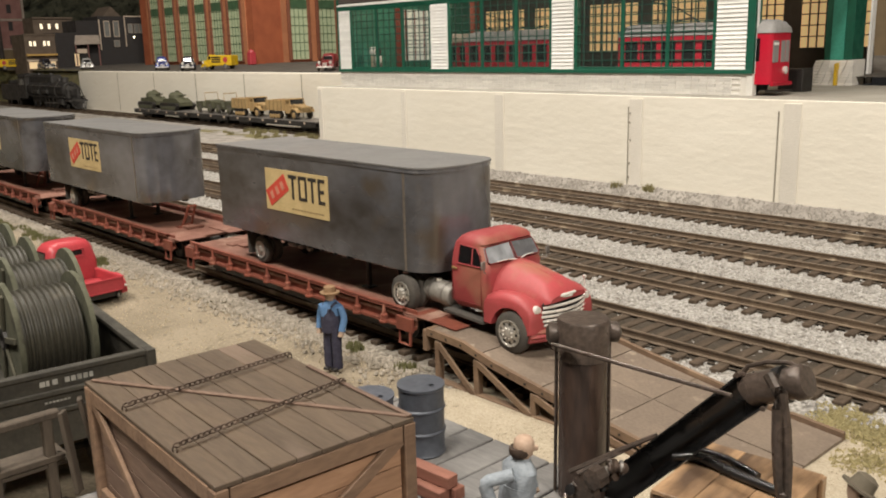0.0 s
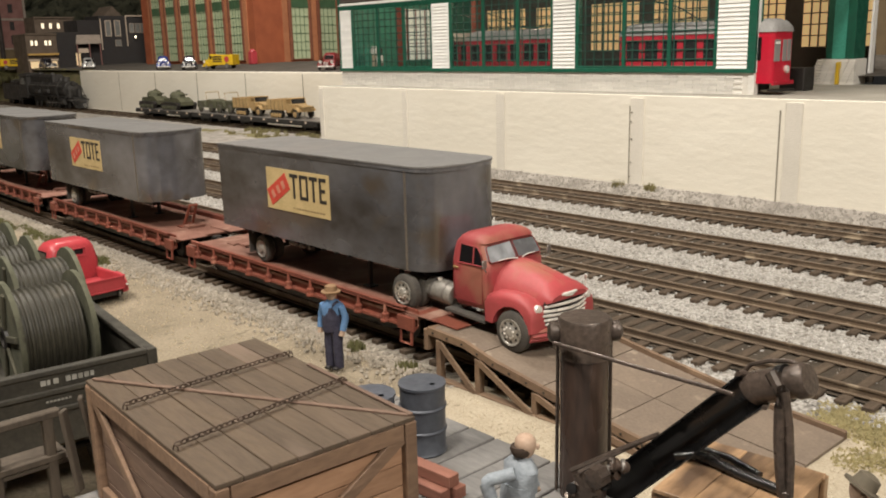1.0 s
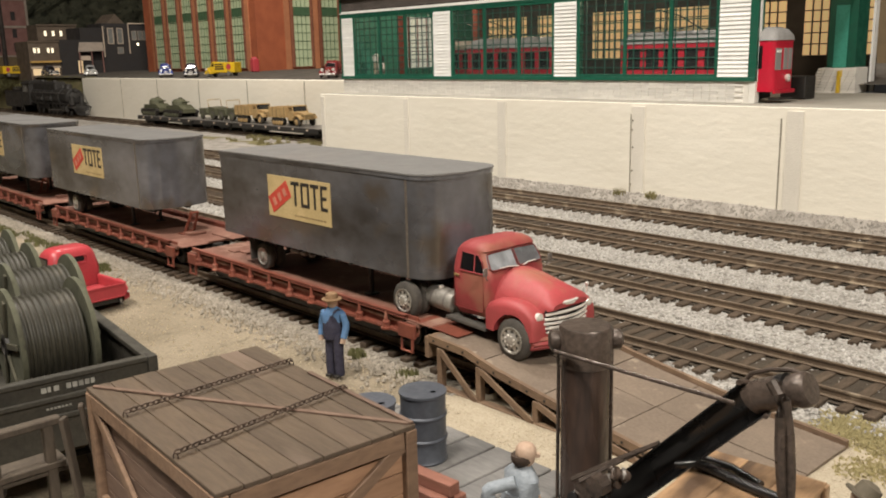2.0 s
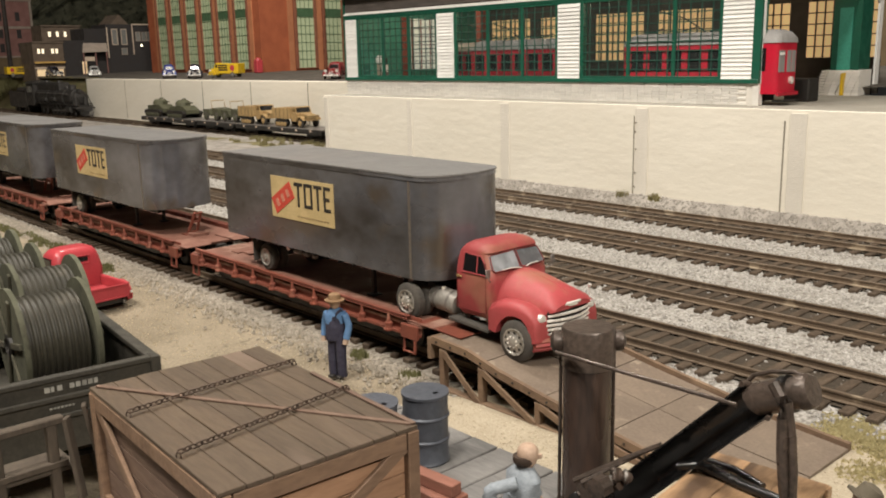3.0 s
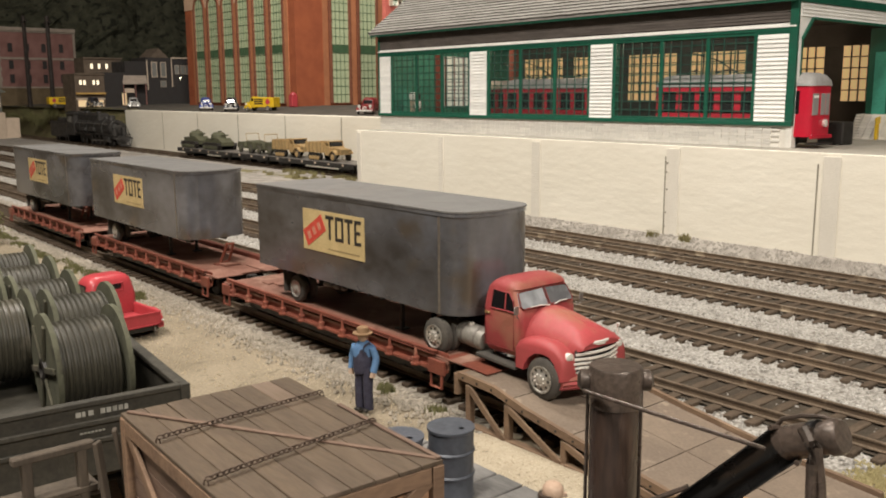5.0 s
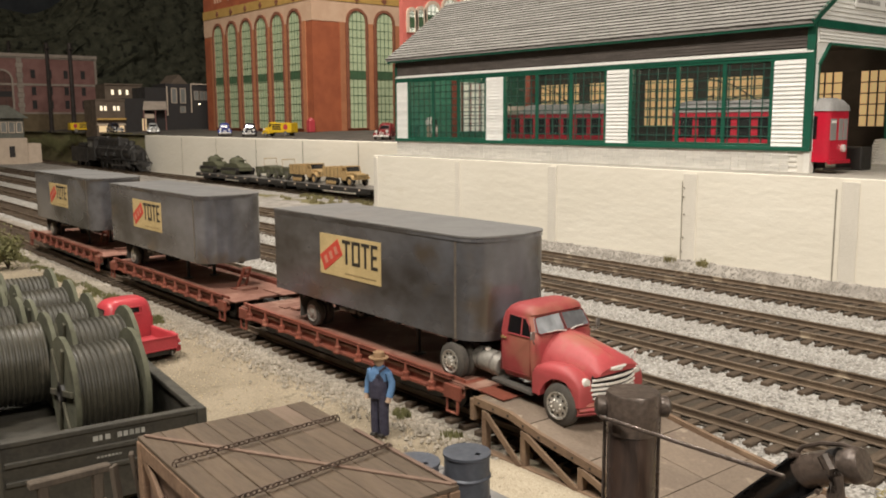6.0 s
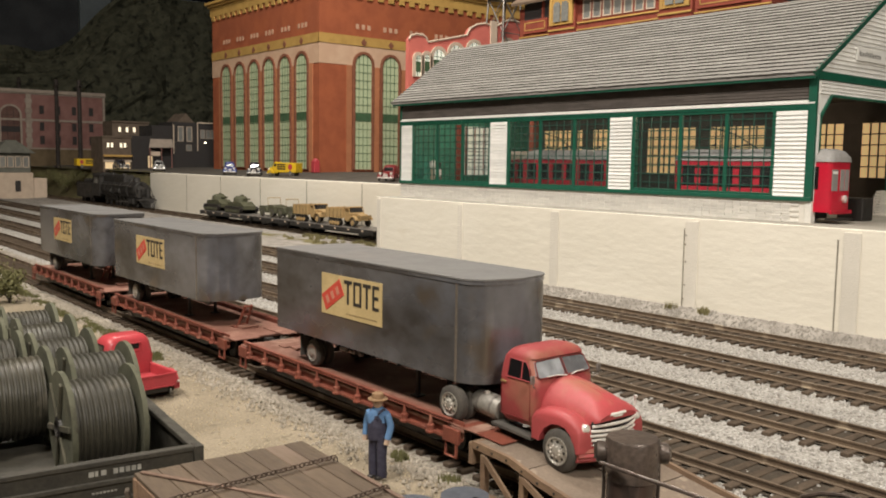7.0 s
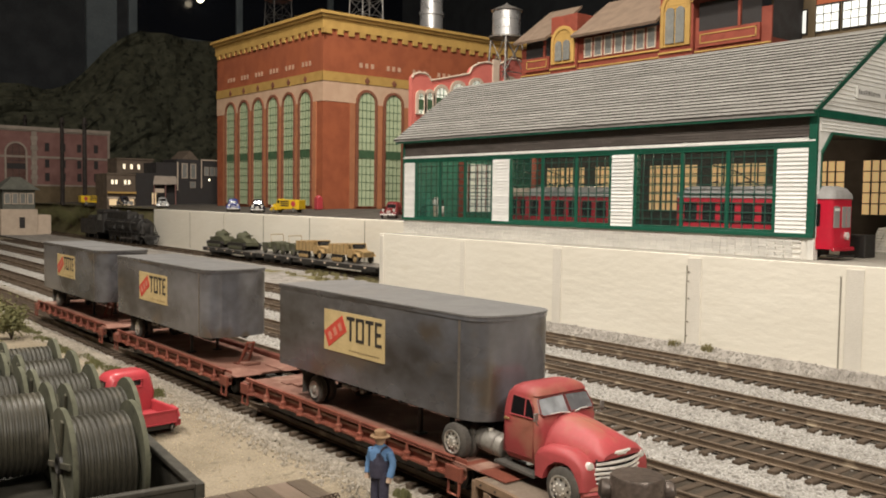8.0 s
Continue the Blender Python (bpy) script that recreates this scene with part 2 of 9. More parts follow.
POLEWOOD = mat("dark_post_wood", (0.062, 0.040, 0.031), (0.022, 0.016, 0.014), rough=0.34, fine=200, coarse=26, stretch=(1, 1, 0.2), bump=0.35, patch=(0.10, 0.062, 0.046), patch_at=0.63, patch_scale=50)
GONDOLA = mat("dirty_black_gondola", (0.062, 0.056, 0.044), (0.032, 0.029, 0.023), rough=0.6, fine=200, coarse=30, bump=0.2)
REELGREEN = mat("faded_green_reel", (0.072, 0.066, 0.043), (0.041, 0.038, 0.025), rough=0.85, fine=200, coarse=26, bump=0.4, patch=(0.12, 0.10, 0.07), patch_at=0.6, patch_scale=40)
REELRIM = mat("pale_green_reel_rim", (0.105, 0.104, 0.068), (0.070, 0.070, 0.045), rough=0.85, fine=200, coarse=40, bump=0.3, patch=(0.05, 0.045, 0.03), patch_at=0.62, patch_scale=50)
CABLE = mat("black_cable", (0.055, 0.050, 0.036), (0.028, 0.026, 0.019), rough=0.5, fine=200, coarse=16, mix=0.7, bump=0.2, patch=(0.09, 0.08, 0.06), patch_at=0.6, patch_scale=30)
DARKROOM = mat("dark_room_wall", (0.042, 0.045, 0.05), (0.031, 0.034, 0.038), rough=0.9, fine=30, coarse=3, bump=0.1)
ROOMTRIM = mat("dim_grey_trim", (0.14, 0.165, 0.18), (0.10, 0.12, 0.13), rough=0.8, fine=30, coarse=4, bump=0.05)
NIGHTGLASS = mat("night_window_glass", (0.012, 0.014, 0.02), (0.008, 0.009, 0.013), rough=0.12, fine=10, coarse=2, bump=0, spec=0.5)
REDTIMBER = mat("red_stained_timber", (0.245, 0.105, 0.072), (0.165, 0.068, 0.047), rough=0.7, fine=240, coarse=40, stretch=(0.25, 1, 1), bump=0.3)
LIDWOOD = mat("crate_lid_boards", (0.112, 0.080, 0.054), (0.070, 0.050, 0.034), rough=0.6, fine=240, coarse=30, stretch=(0.2, 1, 1), bump=0.3, patch=(0.15, 0.108, 0.08), patch_at=0.62, patch_scale=16)
# Dark patches mix stains with the boom's shadow, painted into the wood.
PALEWOOD = mat("pale_wood_stain_and_shadow", (0.39, 0.245, 0.135), (0.23, 0.14, 0.077), rough=0.5, fine=230, coarse=14, stretch=(1, 0.25, 1), bump=0.3, patch=(0.085, 0.053, 0.034), patch_at=0.55, patch_scale=20)
POLEIRON = mat("worn_dark_iron", (0.115, 0.086, 0.070), (0.042, 0.033, 0.027), rough=0.36, metal=0.3, fine=220, coarse=30, bump=0.25)
MARKWHITE = mat("faded_white_marks", (0.40, 0.39, 0.35), (0.22, 0.215, 0.19), rough=0.7, bump=0)
PICKRED = mat("pickup_red_paint", (0.43, 0.052, 0.062), (0.35, 0.042, 0.05), rough=0.4, fine=150, coarse=20, bump=0.03)
DENIM = mat("painted_denim", (0.042, 0.040, 0.066), (0.027, 0.026, 0.044), rough=0.8, fine=300, coarse=120, bump=0.4)
BLUESHIRT = mat("painted_blue_shirt", (0.10, 0.20, 0.36), (0.07, 0.145, 0.275), rough=0.8, fine=300, coarse=120, bump=0.4)
GREYSHIRT = mat("painted_grey_shirt", (0.29, 0.32, 0.35), (0.20, 0.225, 0.25), rough=0.8, fine=300, coarse=120, bump=0.4)
SKIN = mat("painted_figure_tan", (0.45, 0.325, 0.24), (0.35, 0.24, 0.17), rough=0.7, fine=300, coarse=120, bump=0.2)
STRAW = mat("painted_straw_hat", (0.27, 0.165, 0.088), (0.18, 0.108, 0.055), rough=0.8, fine=300, coarse=120, bump=0.4)
BROWNHAIR = mat("painted_brown", (0.05, 0.032, 0.022), rough=0.8, bump=0.3)
OLIVEHAT = mat("painted_drab_hat", (0.12, 0.10, 0.07), rough=0.8, bump=0.3)
MORTAR = mat("grey_mortar", (0.69, 0.66, 0.60), (0.60, 0.57, 0.515), rough=0.9, fine=250, coarse=12, bump=0.3)
BULB = glow_mat("glowing_bulb", (1.0, 0.85, 0.6), 6.0)
WINDOWGREY = glass_mat("trolley_glass", (0.30, 0.28, 0.27), 0.15, 0.95)
BROWNSTONE = mat("brown_stone_trim", (0.22, 0.085, 0.045), (0.16, 0.06, 0.035), rough=0.75, fine=200, coarse=20, bump=0.2)
PALEGREEN = mat("pale_green_glass", (0.46, 0.53, 0.34), (0.38, 0.44, 0.28), rough=0.25, fine=60, coarse=8, bump=0.02)
DARKGREEN = mat("dark_green_bars", (0.06, 0.12, 0.06), (0.045, 0.09, 0.045), rough=0.6, fine=120, coarse=20, bump=0.05)
BUFFDARK = mat("orange_pilaster", (0.42, 0.17, 0.08), (0.33, 0.13, 0.06), rough=0.75, fine=200, coarse=15, bump=0.2)
PALEPINK = mat("pale_vent_stone", (0.52, 0.32, 0.215), (0.42, 0.255, 0.17), rough=0.75, fine=200, coarse=15, bump=0.1)
ROOMPAINT = mat("beige_fill_bounce_paint", (0.50, 0.45, 0.375), (0.43, 0.385, 0.32), rough=0.9, fine=30, coarse=3, bump=0.1)
SCRUB = mat("scrub_ground", (0.10, 0.10, 0.045), (0.16, 0.13, 0.075), rough=0.95, fine=200, coarse=20, bump=0.8, spec=0.1)
LEAF = mat("dry_green_leaf", (0.185, 0.175, 0.08), (0.115, 0.112, 0.05), rough=0.8, fine=120, coarse=40, bump=0.2, spec=0.15)
HILL = mat("wooded_hill", (0.115, 0.115, 0.08), (0.05, 0.052, 0.038), rough=0.95, fine=90, coarse=9, bump=0.8, spec=0.05, patch=(0.035, 0.037, 0.028), patch_at=0.55, patch_scale=14)
PINKBRICK = mat("rosy_brick", (0.60, 0.165, 0.13), (0.50, 0.13, 0.105), rough=0.75, fine=250, coarse=15, bump=0.2)
PALESTONE = mat("pale_stone_coping", (0.55, 0.44, 0.34), (0.45, 0.36, 0.28), rough=0.8, fine=200, coarse=20, bump=0.2)
OLIVEBRICK = mat("olive_brown_frame", (0.13, 0.09, 0.045), (0.09, 0.065, 0.035), rough=0.7, fine=200, coarse=15, bump=0.2)
ROOFBROWN = mat("brown_slate_roof", (0.24, 0.17, 0.12), (0.17, 0.12, 0.085), rough=0.8, fine=250, coarse=15, bump=0.3)
SILVER = mat("silver_paint", (0.62, 0.61, 0.60), (0.5, 0.49, 0.48), rough=0.35, metal=0.7, fine=150, coarse=20, bump=0.05)
LITWINDOW = glow_mat("bright_lit_window", (0.90, 0.92, 0.88), 0.5)
WARMWINDOW = glow_mat("warm_lit_window", (1.0, 0.88, 0.66), 0.8)
# Darkened copy of the maroon brick, carrying the arches' inner shade.
SHADOWBRICK = mat("shadowy_brick_infill", (0.14, 0.075, 0.06), (0.10, 0.052, 0.042), rough=0.85, fine=250, coarse=12, bump=0.3)
MAROON = mat("dull_maroon_brick", (0.235, 0.118, 0.102), (0.17, 0.085, 0.074), rough=0.85, fine=250, coarse=12, bump=0.3)
HOUSEGREY = mat("drab_house_boards", (0.125, 0.092, 0.066), (0.088, 0.066, 0.048), rough=0.85, fine=200, coarse=20, bump=0.2)
HOUSEBLACK = mat("black_house_boards", (0.022, 0.020, 0.020), (0.035, 0.03, 0.028), rough=0.8, fine=200, coarse=20, bump=0.2)
# Shaded copy of the desert tan; ribs, grille and headlights carry painted shade.
TANSHADED = mat("shaded_desert_tan", (0.30, 0.215, 0.10), (0.2, 0.14, 0.065), rough=0.8, fine=250, coarse=40, bump=0.2)
LOCOBLACK = mat("sooty_engine_black", (0.022, 0.021, 0.020), (0.04, 0.036, 0.032), rough=0.55, metal=0.2, fine=200, coarse=30, bump=0.2)
OLIVE = mat("olive_drab_paint", (0.085, 0.085, 0.05), (0.06, 0.06, 0.036), rough=0.7, fine=200, coarse=40, bump=0.2)
TAN = mat("desert_tan_paint", (0.40, 0.27, 0.12), (0.30, 0.20, 0.09), rough=0.7, fine=200, coarse=40, bump=0.2)
CARBLUE = mat("blue_car_paint", (0.03, 0.05, 0.22), rough=0.3, bump=0)
CARBLACK = mat("black_car_paint", (0.025, 0.025, 0.035), rough=0.25, bump=0)
CARSILVER = mat("silver_car_paint", (0.45, 0.45, 0.44), rough=0.3, metal=0.4, bump=0)
CARYELLOW = mat("yellow_van_paint", (0.62, 0.40, 0.02), rough=0.35, bump=0)
CARMAROON = mat("maroon_car_paint", (0.20, 0.03, 0.03), rough=0.3, bump=0)
LITPALE = glow_mat("pale_lit_glass", (0.75, 0.78, 0.68), 0.35)
ORNATERED = mat("deep_red_brick", (0.26, 0.056, 0.032), (0.18, 0.040, 0.024), rough=0.75, fine=250, coarse=15, bump=0.2)
GREYGLASS = mat("dusty_grey_glass", (0.22, 0.22, 0.20), (0.15, 0.15, 0.14), rough=0.25, fine=60, coarse=10, bump=0.02)
DIMSTONE = mat("weathered_stone_trim", (0.33, 0.275, 0.225), (0.24, 0.20, 0.165), rough=0.85, fine=200, coarse=20, bump=0.2)
SHOPLIT = glow_mat("lit_shop_front", (0.8, 0.6, 0.35), 0.35)
HOUSEGREYGREEN = mat("grey_green_boards", (0.145, 0.145, 0.12), (0.10, 0.10, 0.085), rough=0.85, fine=200, coarse=20, bump=0.2)
STRAWSTONE = mat("straw_pebble", (0.60, 0.52, 0.395), (0.30, 0.25, 0.175), rough=0.9, fine=300, coarse=90, bump=0.3)
SANDSTONE = mat("sand_pebble", (0.52, 0.44, 0.31), (0.33, 0.27, 0.185), rough=0.9, fine=300, coarse=90, bump=0.3)
CINDERSTONE = mat("cinder_stone", (0.36, 0.33, 0.29), (0.22, 0.20, 0.175), rough=0.9, fine=300, coarse=90, bump=0.3)
# Track dirt, darkened further for the shadows that lie between the rails.
GAUGEDIRTSHADE = mat("dirty_shaded_track_fill", (0.085, 0.069, 0.053), (0.047, 0.038, 0.029), rough=0.95, fine=380, coarse=40, bump=0.9, spec=0.1, patch=(0.23, 0.205, 0.175), patch_at=0.68, patch_scale=120)
EDGESTONE = mat("dusty_edge_stone", (0.42, 0.375, 0.31), (0.22, 0.19, 0.15), rough=0.9, fine=300, coarse=90, bump=0.3)
JOINTDARK = mat("dark_joint", (0.20, 0.175, 0.135), (0.33, 0.30, 0.24), rough=0.9, fine=200, coarse=30, bump=0.2)
WHEELSILVER = mat("silver_wheel", (0.50, 0.475, 0.43), (0.27, 0.255, 0.225), rough=0.28, metal=0.5, fine=200, coarse=60, bump=0.05)
MOSS = mat("yellow_green_moss", (0.46, 0.40, 0.22), (0.32, 0.275, 0.135), rough=0.9, fine=200, coarse=40, bump=0.2, spec=0.1)
TRAINBALLAST = mat("dirty_ballast", (0.37, 0.335, 0.285), (0.14, 0.12, 0.095), rough=0.95, fine=130, coarse=18, mix=0.3, bump=1.0, spec=0.1, patch=(0.10, 0.085, 0.065), patch_at=0.58, patch_scale=110)
SEAMBROWN = mat("rubbed_brown_seam", (0.19, 0.165, 0.135), (0.12, 0.10, 0.085), rough=0.45, metal=0.3, fine=120, coarse=20, bump=0.05)
# Darkened shingle tone: shade under each course, put into the butt faces.
SHINGLESHADE = mat("shaded_shingle_end", (0.10, 0.094, 0.085), (0.06, 0.056, 0.05), rough=0.9, fine=300, coarse=40, bump=0.2)
POLEDARK = mat("creosoted_pole", (0.03, 0.022, 0.018), (0.018, 0.014, 0.012), rough=0.8, fine=120, coarse=20, bump=0.2)
MUNTINGREEN = mat("worn_muntin_green", (0.035, 0.095, 0.072), (0.022, 0.065, 0.05), rough=0.35, fine=160, coarse=30, bump=0.1)
APRON = mat("pale_apron", (0.36, 0.335, 0.285), (0.27, 0.25, 0.21), rough=0.85, fine=200, coarse=8, bump=0.2)
DRYWEED = mat("dry_straw_weed", (0.27, 0.235, 0.115), (0.17, 0.15, 0.075), rough=0.85, fine=120, coarse=40, bump=0.2, spec=0.1)
DRYGRASS = mat("dry_grass_mat", (0.24, 0.215, 0.105), (0.145, 0.125, 0.07), rough=0.95, fine=220, coarse=14, bump=1.0, spec=0.05, patch=(0.30, 0.265, 0.17), patch_at=0.6, patch_scale=50)
DRUMLID = mat("dusty_drum_lid", (0.19, 0.193, 0.205), (0.12, 0.123, 0.132), rough=0.6, fine=160, coarse=30, bump=0.1)
TANKGREY = mat("dull_tank_paint", (0.34, 0.32, 0.285), (0.22, 0.205, 0.18), rough=0.45, metal=0.25, fine=200, coarse=40, bump=0.1)


# ---- ground, tracks, walls ----
def sheet(x0, x1, y0, y1, step, height):
    """A grid whose height follows a function of x and y."""
    nx, ny = max(1, round((x1 - x0) / step)), max(1, round((y1 - y0) / step))
    vs = [(K * (x0 + (x1 - x0) * i / nx), K * (y0 + (y1 - y0) * j / ny), K * height(x0 + (x1 - x0) * i / nx, y0 + (y1 - y0) * j / ny)) for j in range(ny + 1) for i in range(nx + 1)]
    fs = [(j * (nx + 1) + i, j * (nx + 1) + i + 1, (j + 1) * (nx + 1) + i + 1, (j + 1) * (nx + 1) + i) for j in range(ny) for i in range(nx)]
    mesh = bpy.data.meshes.new("sheet")
    mesh.from_pydata(vs, [], fs)
    for p in mesh.polygons:
        p.use_smooth = True
    return mesh


def lumps(x, y, s, a):
    return a * noise.noise((x * s, y * s, 3.1)) + 0.5 * a * noise.noise((x * s * 2.7, y * s * 2.7, 7.7))


def laid(name, mesh, material, label, category, kind="structure"):
    mesh.materials.append(material)
    return tagged(new(name, mesh), label, category, kind=kind)


laid("ground", sheet(-470, 60, -60, 100, 2.0, lambda x, y: -0.78 + lumps(x, y, 0.12, 0.10)), SAND, "sandy beige ground of the freight yard", "ground")
laid("straw_sand", sheet(-31, 10, 16.5, 33.0, 0.7, lambda x, y: -0.72 + lumps(x, y, 0.12, 0.10) + lumps(x, y, 1.3, 0.03) - 0.11 * max(0.0, -27.0 + 3.0 * noise.noise((x * 0.4, y * 0.4, 9.0)) - x)), STRAWSAND, "pale straw-coloured sand round the ramp", "sand")
laid("ballast_bed", sheet(-300, 8, 33.0, 70.6, 0.9, lambda x, y: -0.60 + lumps(x, y, 0.5, 0.10) - 0.22 * max(0.0, 34.3 - y)), BALLAST, "white-grey crushed stone ballast under the tracks", "ballast")
laid("train_ballast", sheet(-300, -27, 23.6, 33.2, 0.5, lambda x, y: -0.62 + lumps(x, y, 0.5, 0.08) - max(0.0, 25.95 + lumps(x, 3.0, 0.35, 0.9) - y) * 0.22), TRAINBALLAST, "grey ballast under the piggyback train", "ballast")
laid("verge", sheet(-110, 20, 70.2, 72.8, 0.65, lambda x, y: -0.55 + 0.38 * (y - 70.2) + lumps(x, y, 0.9, 0.12)), CINDER, "grey cinder gravel along the foot of the wall", "gravel")
laid("embankment", sheet(-470, -251.5, 93.5, 100, 0.9, lambda x, y: -0.4 + 10.6 * min(1.0, max(0.0, (y - 93.5) / 5.5)) + lumps(x, y, 0.4, 0.5)), SCRUB, "scrubby brown-green embankment", "embankment")
laid("grass_patch", sheet(-190, -108, 76, 86.5, 1.0, lambda x, y: -0.30 + lumps(x, y, 0.25, 0.25) - 0.06 * abs(y - 81.5)), DRYGRASS, "dull yellow-green grass strip between the tracks", "grass")
laid("far_ballast", sheet(-470, -100, 70.6, 97, 2.0, lambda x, y: -0.35 + lumps(x, y, 0.3, 0.2)), CINDER, "dull grey gravel beside the far track", "gravel")


def rail_profile(y):
    return [(y - 0.19, -0.40), (y + 0.19, -0.40), (y + 0.19, -0.35), (y + 0.045, -0.30), (y + 0.045, -0.11), (y + 0.095, -0.08),
            (y + 0.095, 0.0), (y - 0.095, 0.0), (y - 0.095, -0.08), (y - 0.045, -0.11), (y - 0.045, -0.30), (y - 0.19, -0.35)]


def track(name_label, yc, x0, x1, near0, near1, z=0.0):
    t = thing("track", 0, 0, z, name_label, "track", "railway tracks", kind="structure")
    for dy in (-1.5875, 1.5875):
        bm = bm_new()
        prism(bm, rail_profile(yc + dy), "x", x0, x1)
        part("rail", bm, RUSTRAIL, t)
    bed = sheet(max(x0, -200), x1, yc - 2.0, yc + 2.0, 0.66, lambda x, y: z - 0.50 + lumps(x, y, 0.8, 0.05))
    bed.materials.append(GAUGEDIRTSHADE)
    b = new("track_bed", bed)
    b.parent = t
    tagged(b, kind="stuff")
    b.location = (0, 0, -z * K)
    rows, rest = [], bm_new()
    x = x0 + 0.5
    while x < x1 - 0.5:
        w = 0.50 + 0.05 * random.random()
        dx, ln = 0.08 * (random.random() - 0.5), 5.2 + 0.25 * random.random()
        if near0 < x < near1:
            rows.append((x + dx, yc + 0.1 * (random.random() - 0.5), -0.66 + 0.03 * (random.random() - 0.5), round(w, 1), round(ln, 1), 0.5, 0.03 * (random.random() - 0.5)))
        else:
            box(rest, x + dx - w / 2, x + dx + w / 2, yc - ln / 2, yc + ln / 2, -0.92, -0.41)
        x += 1.12
    part("tie_row", rest, TIE, t, kind="stuff")
    pieces("tie", rows, TIE, t, 0.04)
    return t


track("rusty track under the piggyback train", 28.9, -300, -19.5, -62, -29)
track("rusty railway track with dark ties on white ballast", 37.3, -300, 8, -95, 8)
track("rusty railway track with dark ties on white ballast", 46.3, -300, 8, -120, 8)
track("rusty railway track with dark ties on white ballast", 56.5, -300, 8, -130, 8)
track("rusty railway track beside the cream wall", 66.9, -300, 8, -150, 8)
track("far track below the recessed wall", 90.5, -420, -106, -170, -106, 0.25)

# The near retaining wall, cream plaster with ribs and a coping.
wall = thing("wall_retaining", 0, 0, 0, "cream plastered retaining wall with vertical ribs", "wall", kind="structure")
bm = bm_new()
box(bm, -104.7, 60, 72.6, 72.85, -0.9, 9.19, 0.06)
part("wall_body", bm, PLASTER, wall)
for x, w in ((-104.1, 0.9), (-85.9, 0.9), (-69.2, 1.3), (-50.75, 1.5), (-34.9, 1.5), (-17, 1.5), (0, 1.5)):
    bm = bm_new()
    box(bm, x - w / 2, x + w / 2, 72.5, 72.62, -0.7, 8.9, 0.03)
    part("rib", bm, RIBPLASTER, wall, "trowelled rib greyed to stand for its shadow strip")
for x, w, z0, z1 in ((-36.15, 0.07, 0.3, 8.2), (-51.65, 0.06, 0.2, 8.1)):
    bm = bm_new()
    box(bm, x - w, x + w, 72.575, 72.64, z0, z1)
    part("joint", bm, JOINTDARK, wall, "dark open joint in the plaster")
for x, z in ((-51.3, 2.6), (-51.25, 4.9), (-51.35, 6.6), (-51.3, 7.5), (-51.4, 1.2)):
    bm = bm_new()
    tube(bm, (x, 72.42, z), (x, 72.37, z - 0.02), 0.09, 8)
    part("nail_head", bm, JOINTDARK, wall)
wall2 = thing("wall_recessed", 0, 0, 0, "cream plastered retaining wall behind the far track", "wall", kind="structure")
bm = bm_new()
box(bm, -252, -104.7, 95, 98, -0.9, 10.1, 0.05)
box(bm, -105.2, -104.72, 76, 95, -0.9, 9.2, 0.05)
part("wall_body", bm, PLASTER, wall2)
for x in (-226, -205, -184, -163, -142, -122):
    bm = bm_new()
    box(bm, x - 0.12, x + 0.12, 94.96, 95.05, 0.2, 9.8)
    part("joint", bm, JOINTDARK, wall2)

# The street level above the walls.
laid("street", sheet(-470, 60, 97.9, 260, 8.0, lambda x, y: 10.08 + 1.2 * min(1.0, (y - 97.9) / 30)), GREYBROWN, "dull brown-grey street above the wall", "street")
bm = bm_new()
box(bm, -104.7, 60, 72.85, 97.9, 8.0, 9.2)
part("platform", bm, APRON, None, "grey paved apron round the car barn", kind="structure")

# The room; its unseen beige sides are lightened to bounce fill light.
bm = bm_new()
box(bm, -520, -514, -200, 420, -80, 260)
part("wall_west", bm, DARKROOM, None, "dark wall of the exhibition room", kind="structure")
# Window frames added on the far wall in place of dim grey reflections.
roomwin = thing("window_1", -514, 184, 95, "dim grey window frame added for a faint reflection", "window", kind="structure")
for name, b in (("window_sill", (0, 3, -5, 190, 0, 13)), ("frame", (0, 2.4, -5, 0, 13, 90)), ("frame", (0, 2.4, 62, 66, 13, 90)), ("frame", (0, 2.4, 128, 132, 13, 90))):
    bm = bm_new()
    box(bm, *b, 0.3)
    part(name, bm, ROOMTRIM, roomwin)
for y0, y1 in ((0, 62), (66, 128), (132, 190)):
    bm = bm_new()
    box(bm, 0, 0.6, y0, y1, 13, 90)
    part("pane", bm, NIGHTGLASS, roomwin, "dark night window glass")
# Added glow in place of a ceiling lamp's reflection; the stem is made up.
spot = thing("lamp_reflection", -505, 219, 131, "small bright glow standing in for a reflected ceiling lamp", "lamp")
bm = bm_new()
lathe(bm, (0, 0, 0), (1, 0, 0), [(0, 0.3), (0.2, 2.2), (1.2, 2.0), (1.6, 0.3)], 16)
part("bulb", bm, BULB, spot)
bm = bm_new()
bar(bm, (0, 0, 2), (0, 0, 129), 0.5, 0.5)
part("stem", bm, BLACKMETAL, spot)
# Pillar added likewise, for the upright grey strip of the reflection.
bm = bm_new()
box(bm, -514, -510, 155, 172, 40, 260, 0.4)
part("trim_pillar", bm, ROOMTRIM, None, "dim grey pillar added for a faint reflection", kind="structure")
bm = bm_new()
box(bm, -520, 200, 414, 420, -80, 260)
part("wall_north", bm, DARKROOM, None, "dark wall of the exhibition room", kind="structure")
bm = bm_new()
box(bm, 194, 200, -200, 420, -80, 260)
part("wall_east", bm, ROOMPAINT, None, "unseen beige room wall that bounces fill light", kind="structure")
# Unseen south wall, pale beige rather than dark, added bounce for the layout.
bm = bm_new()
box(bm, -520, 200, -206, -200, -80, 260)
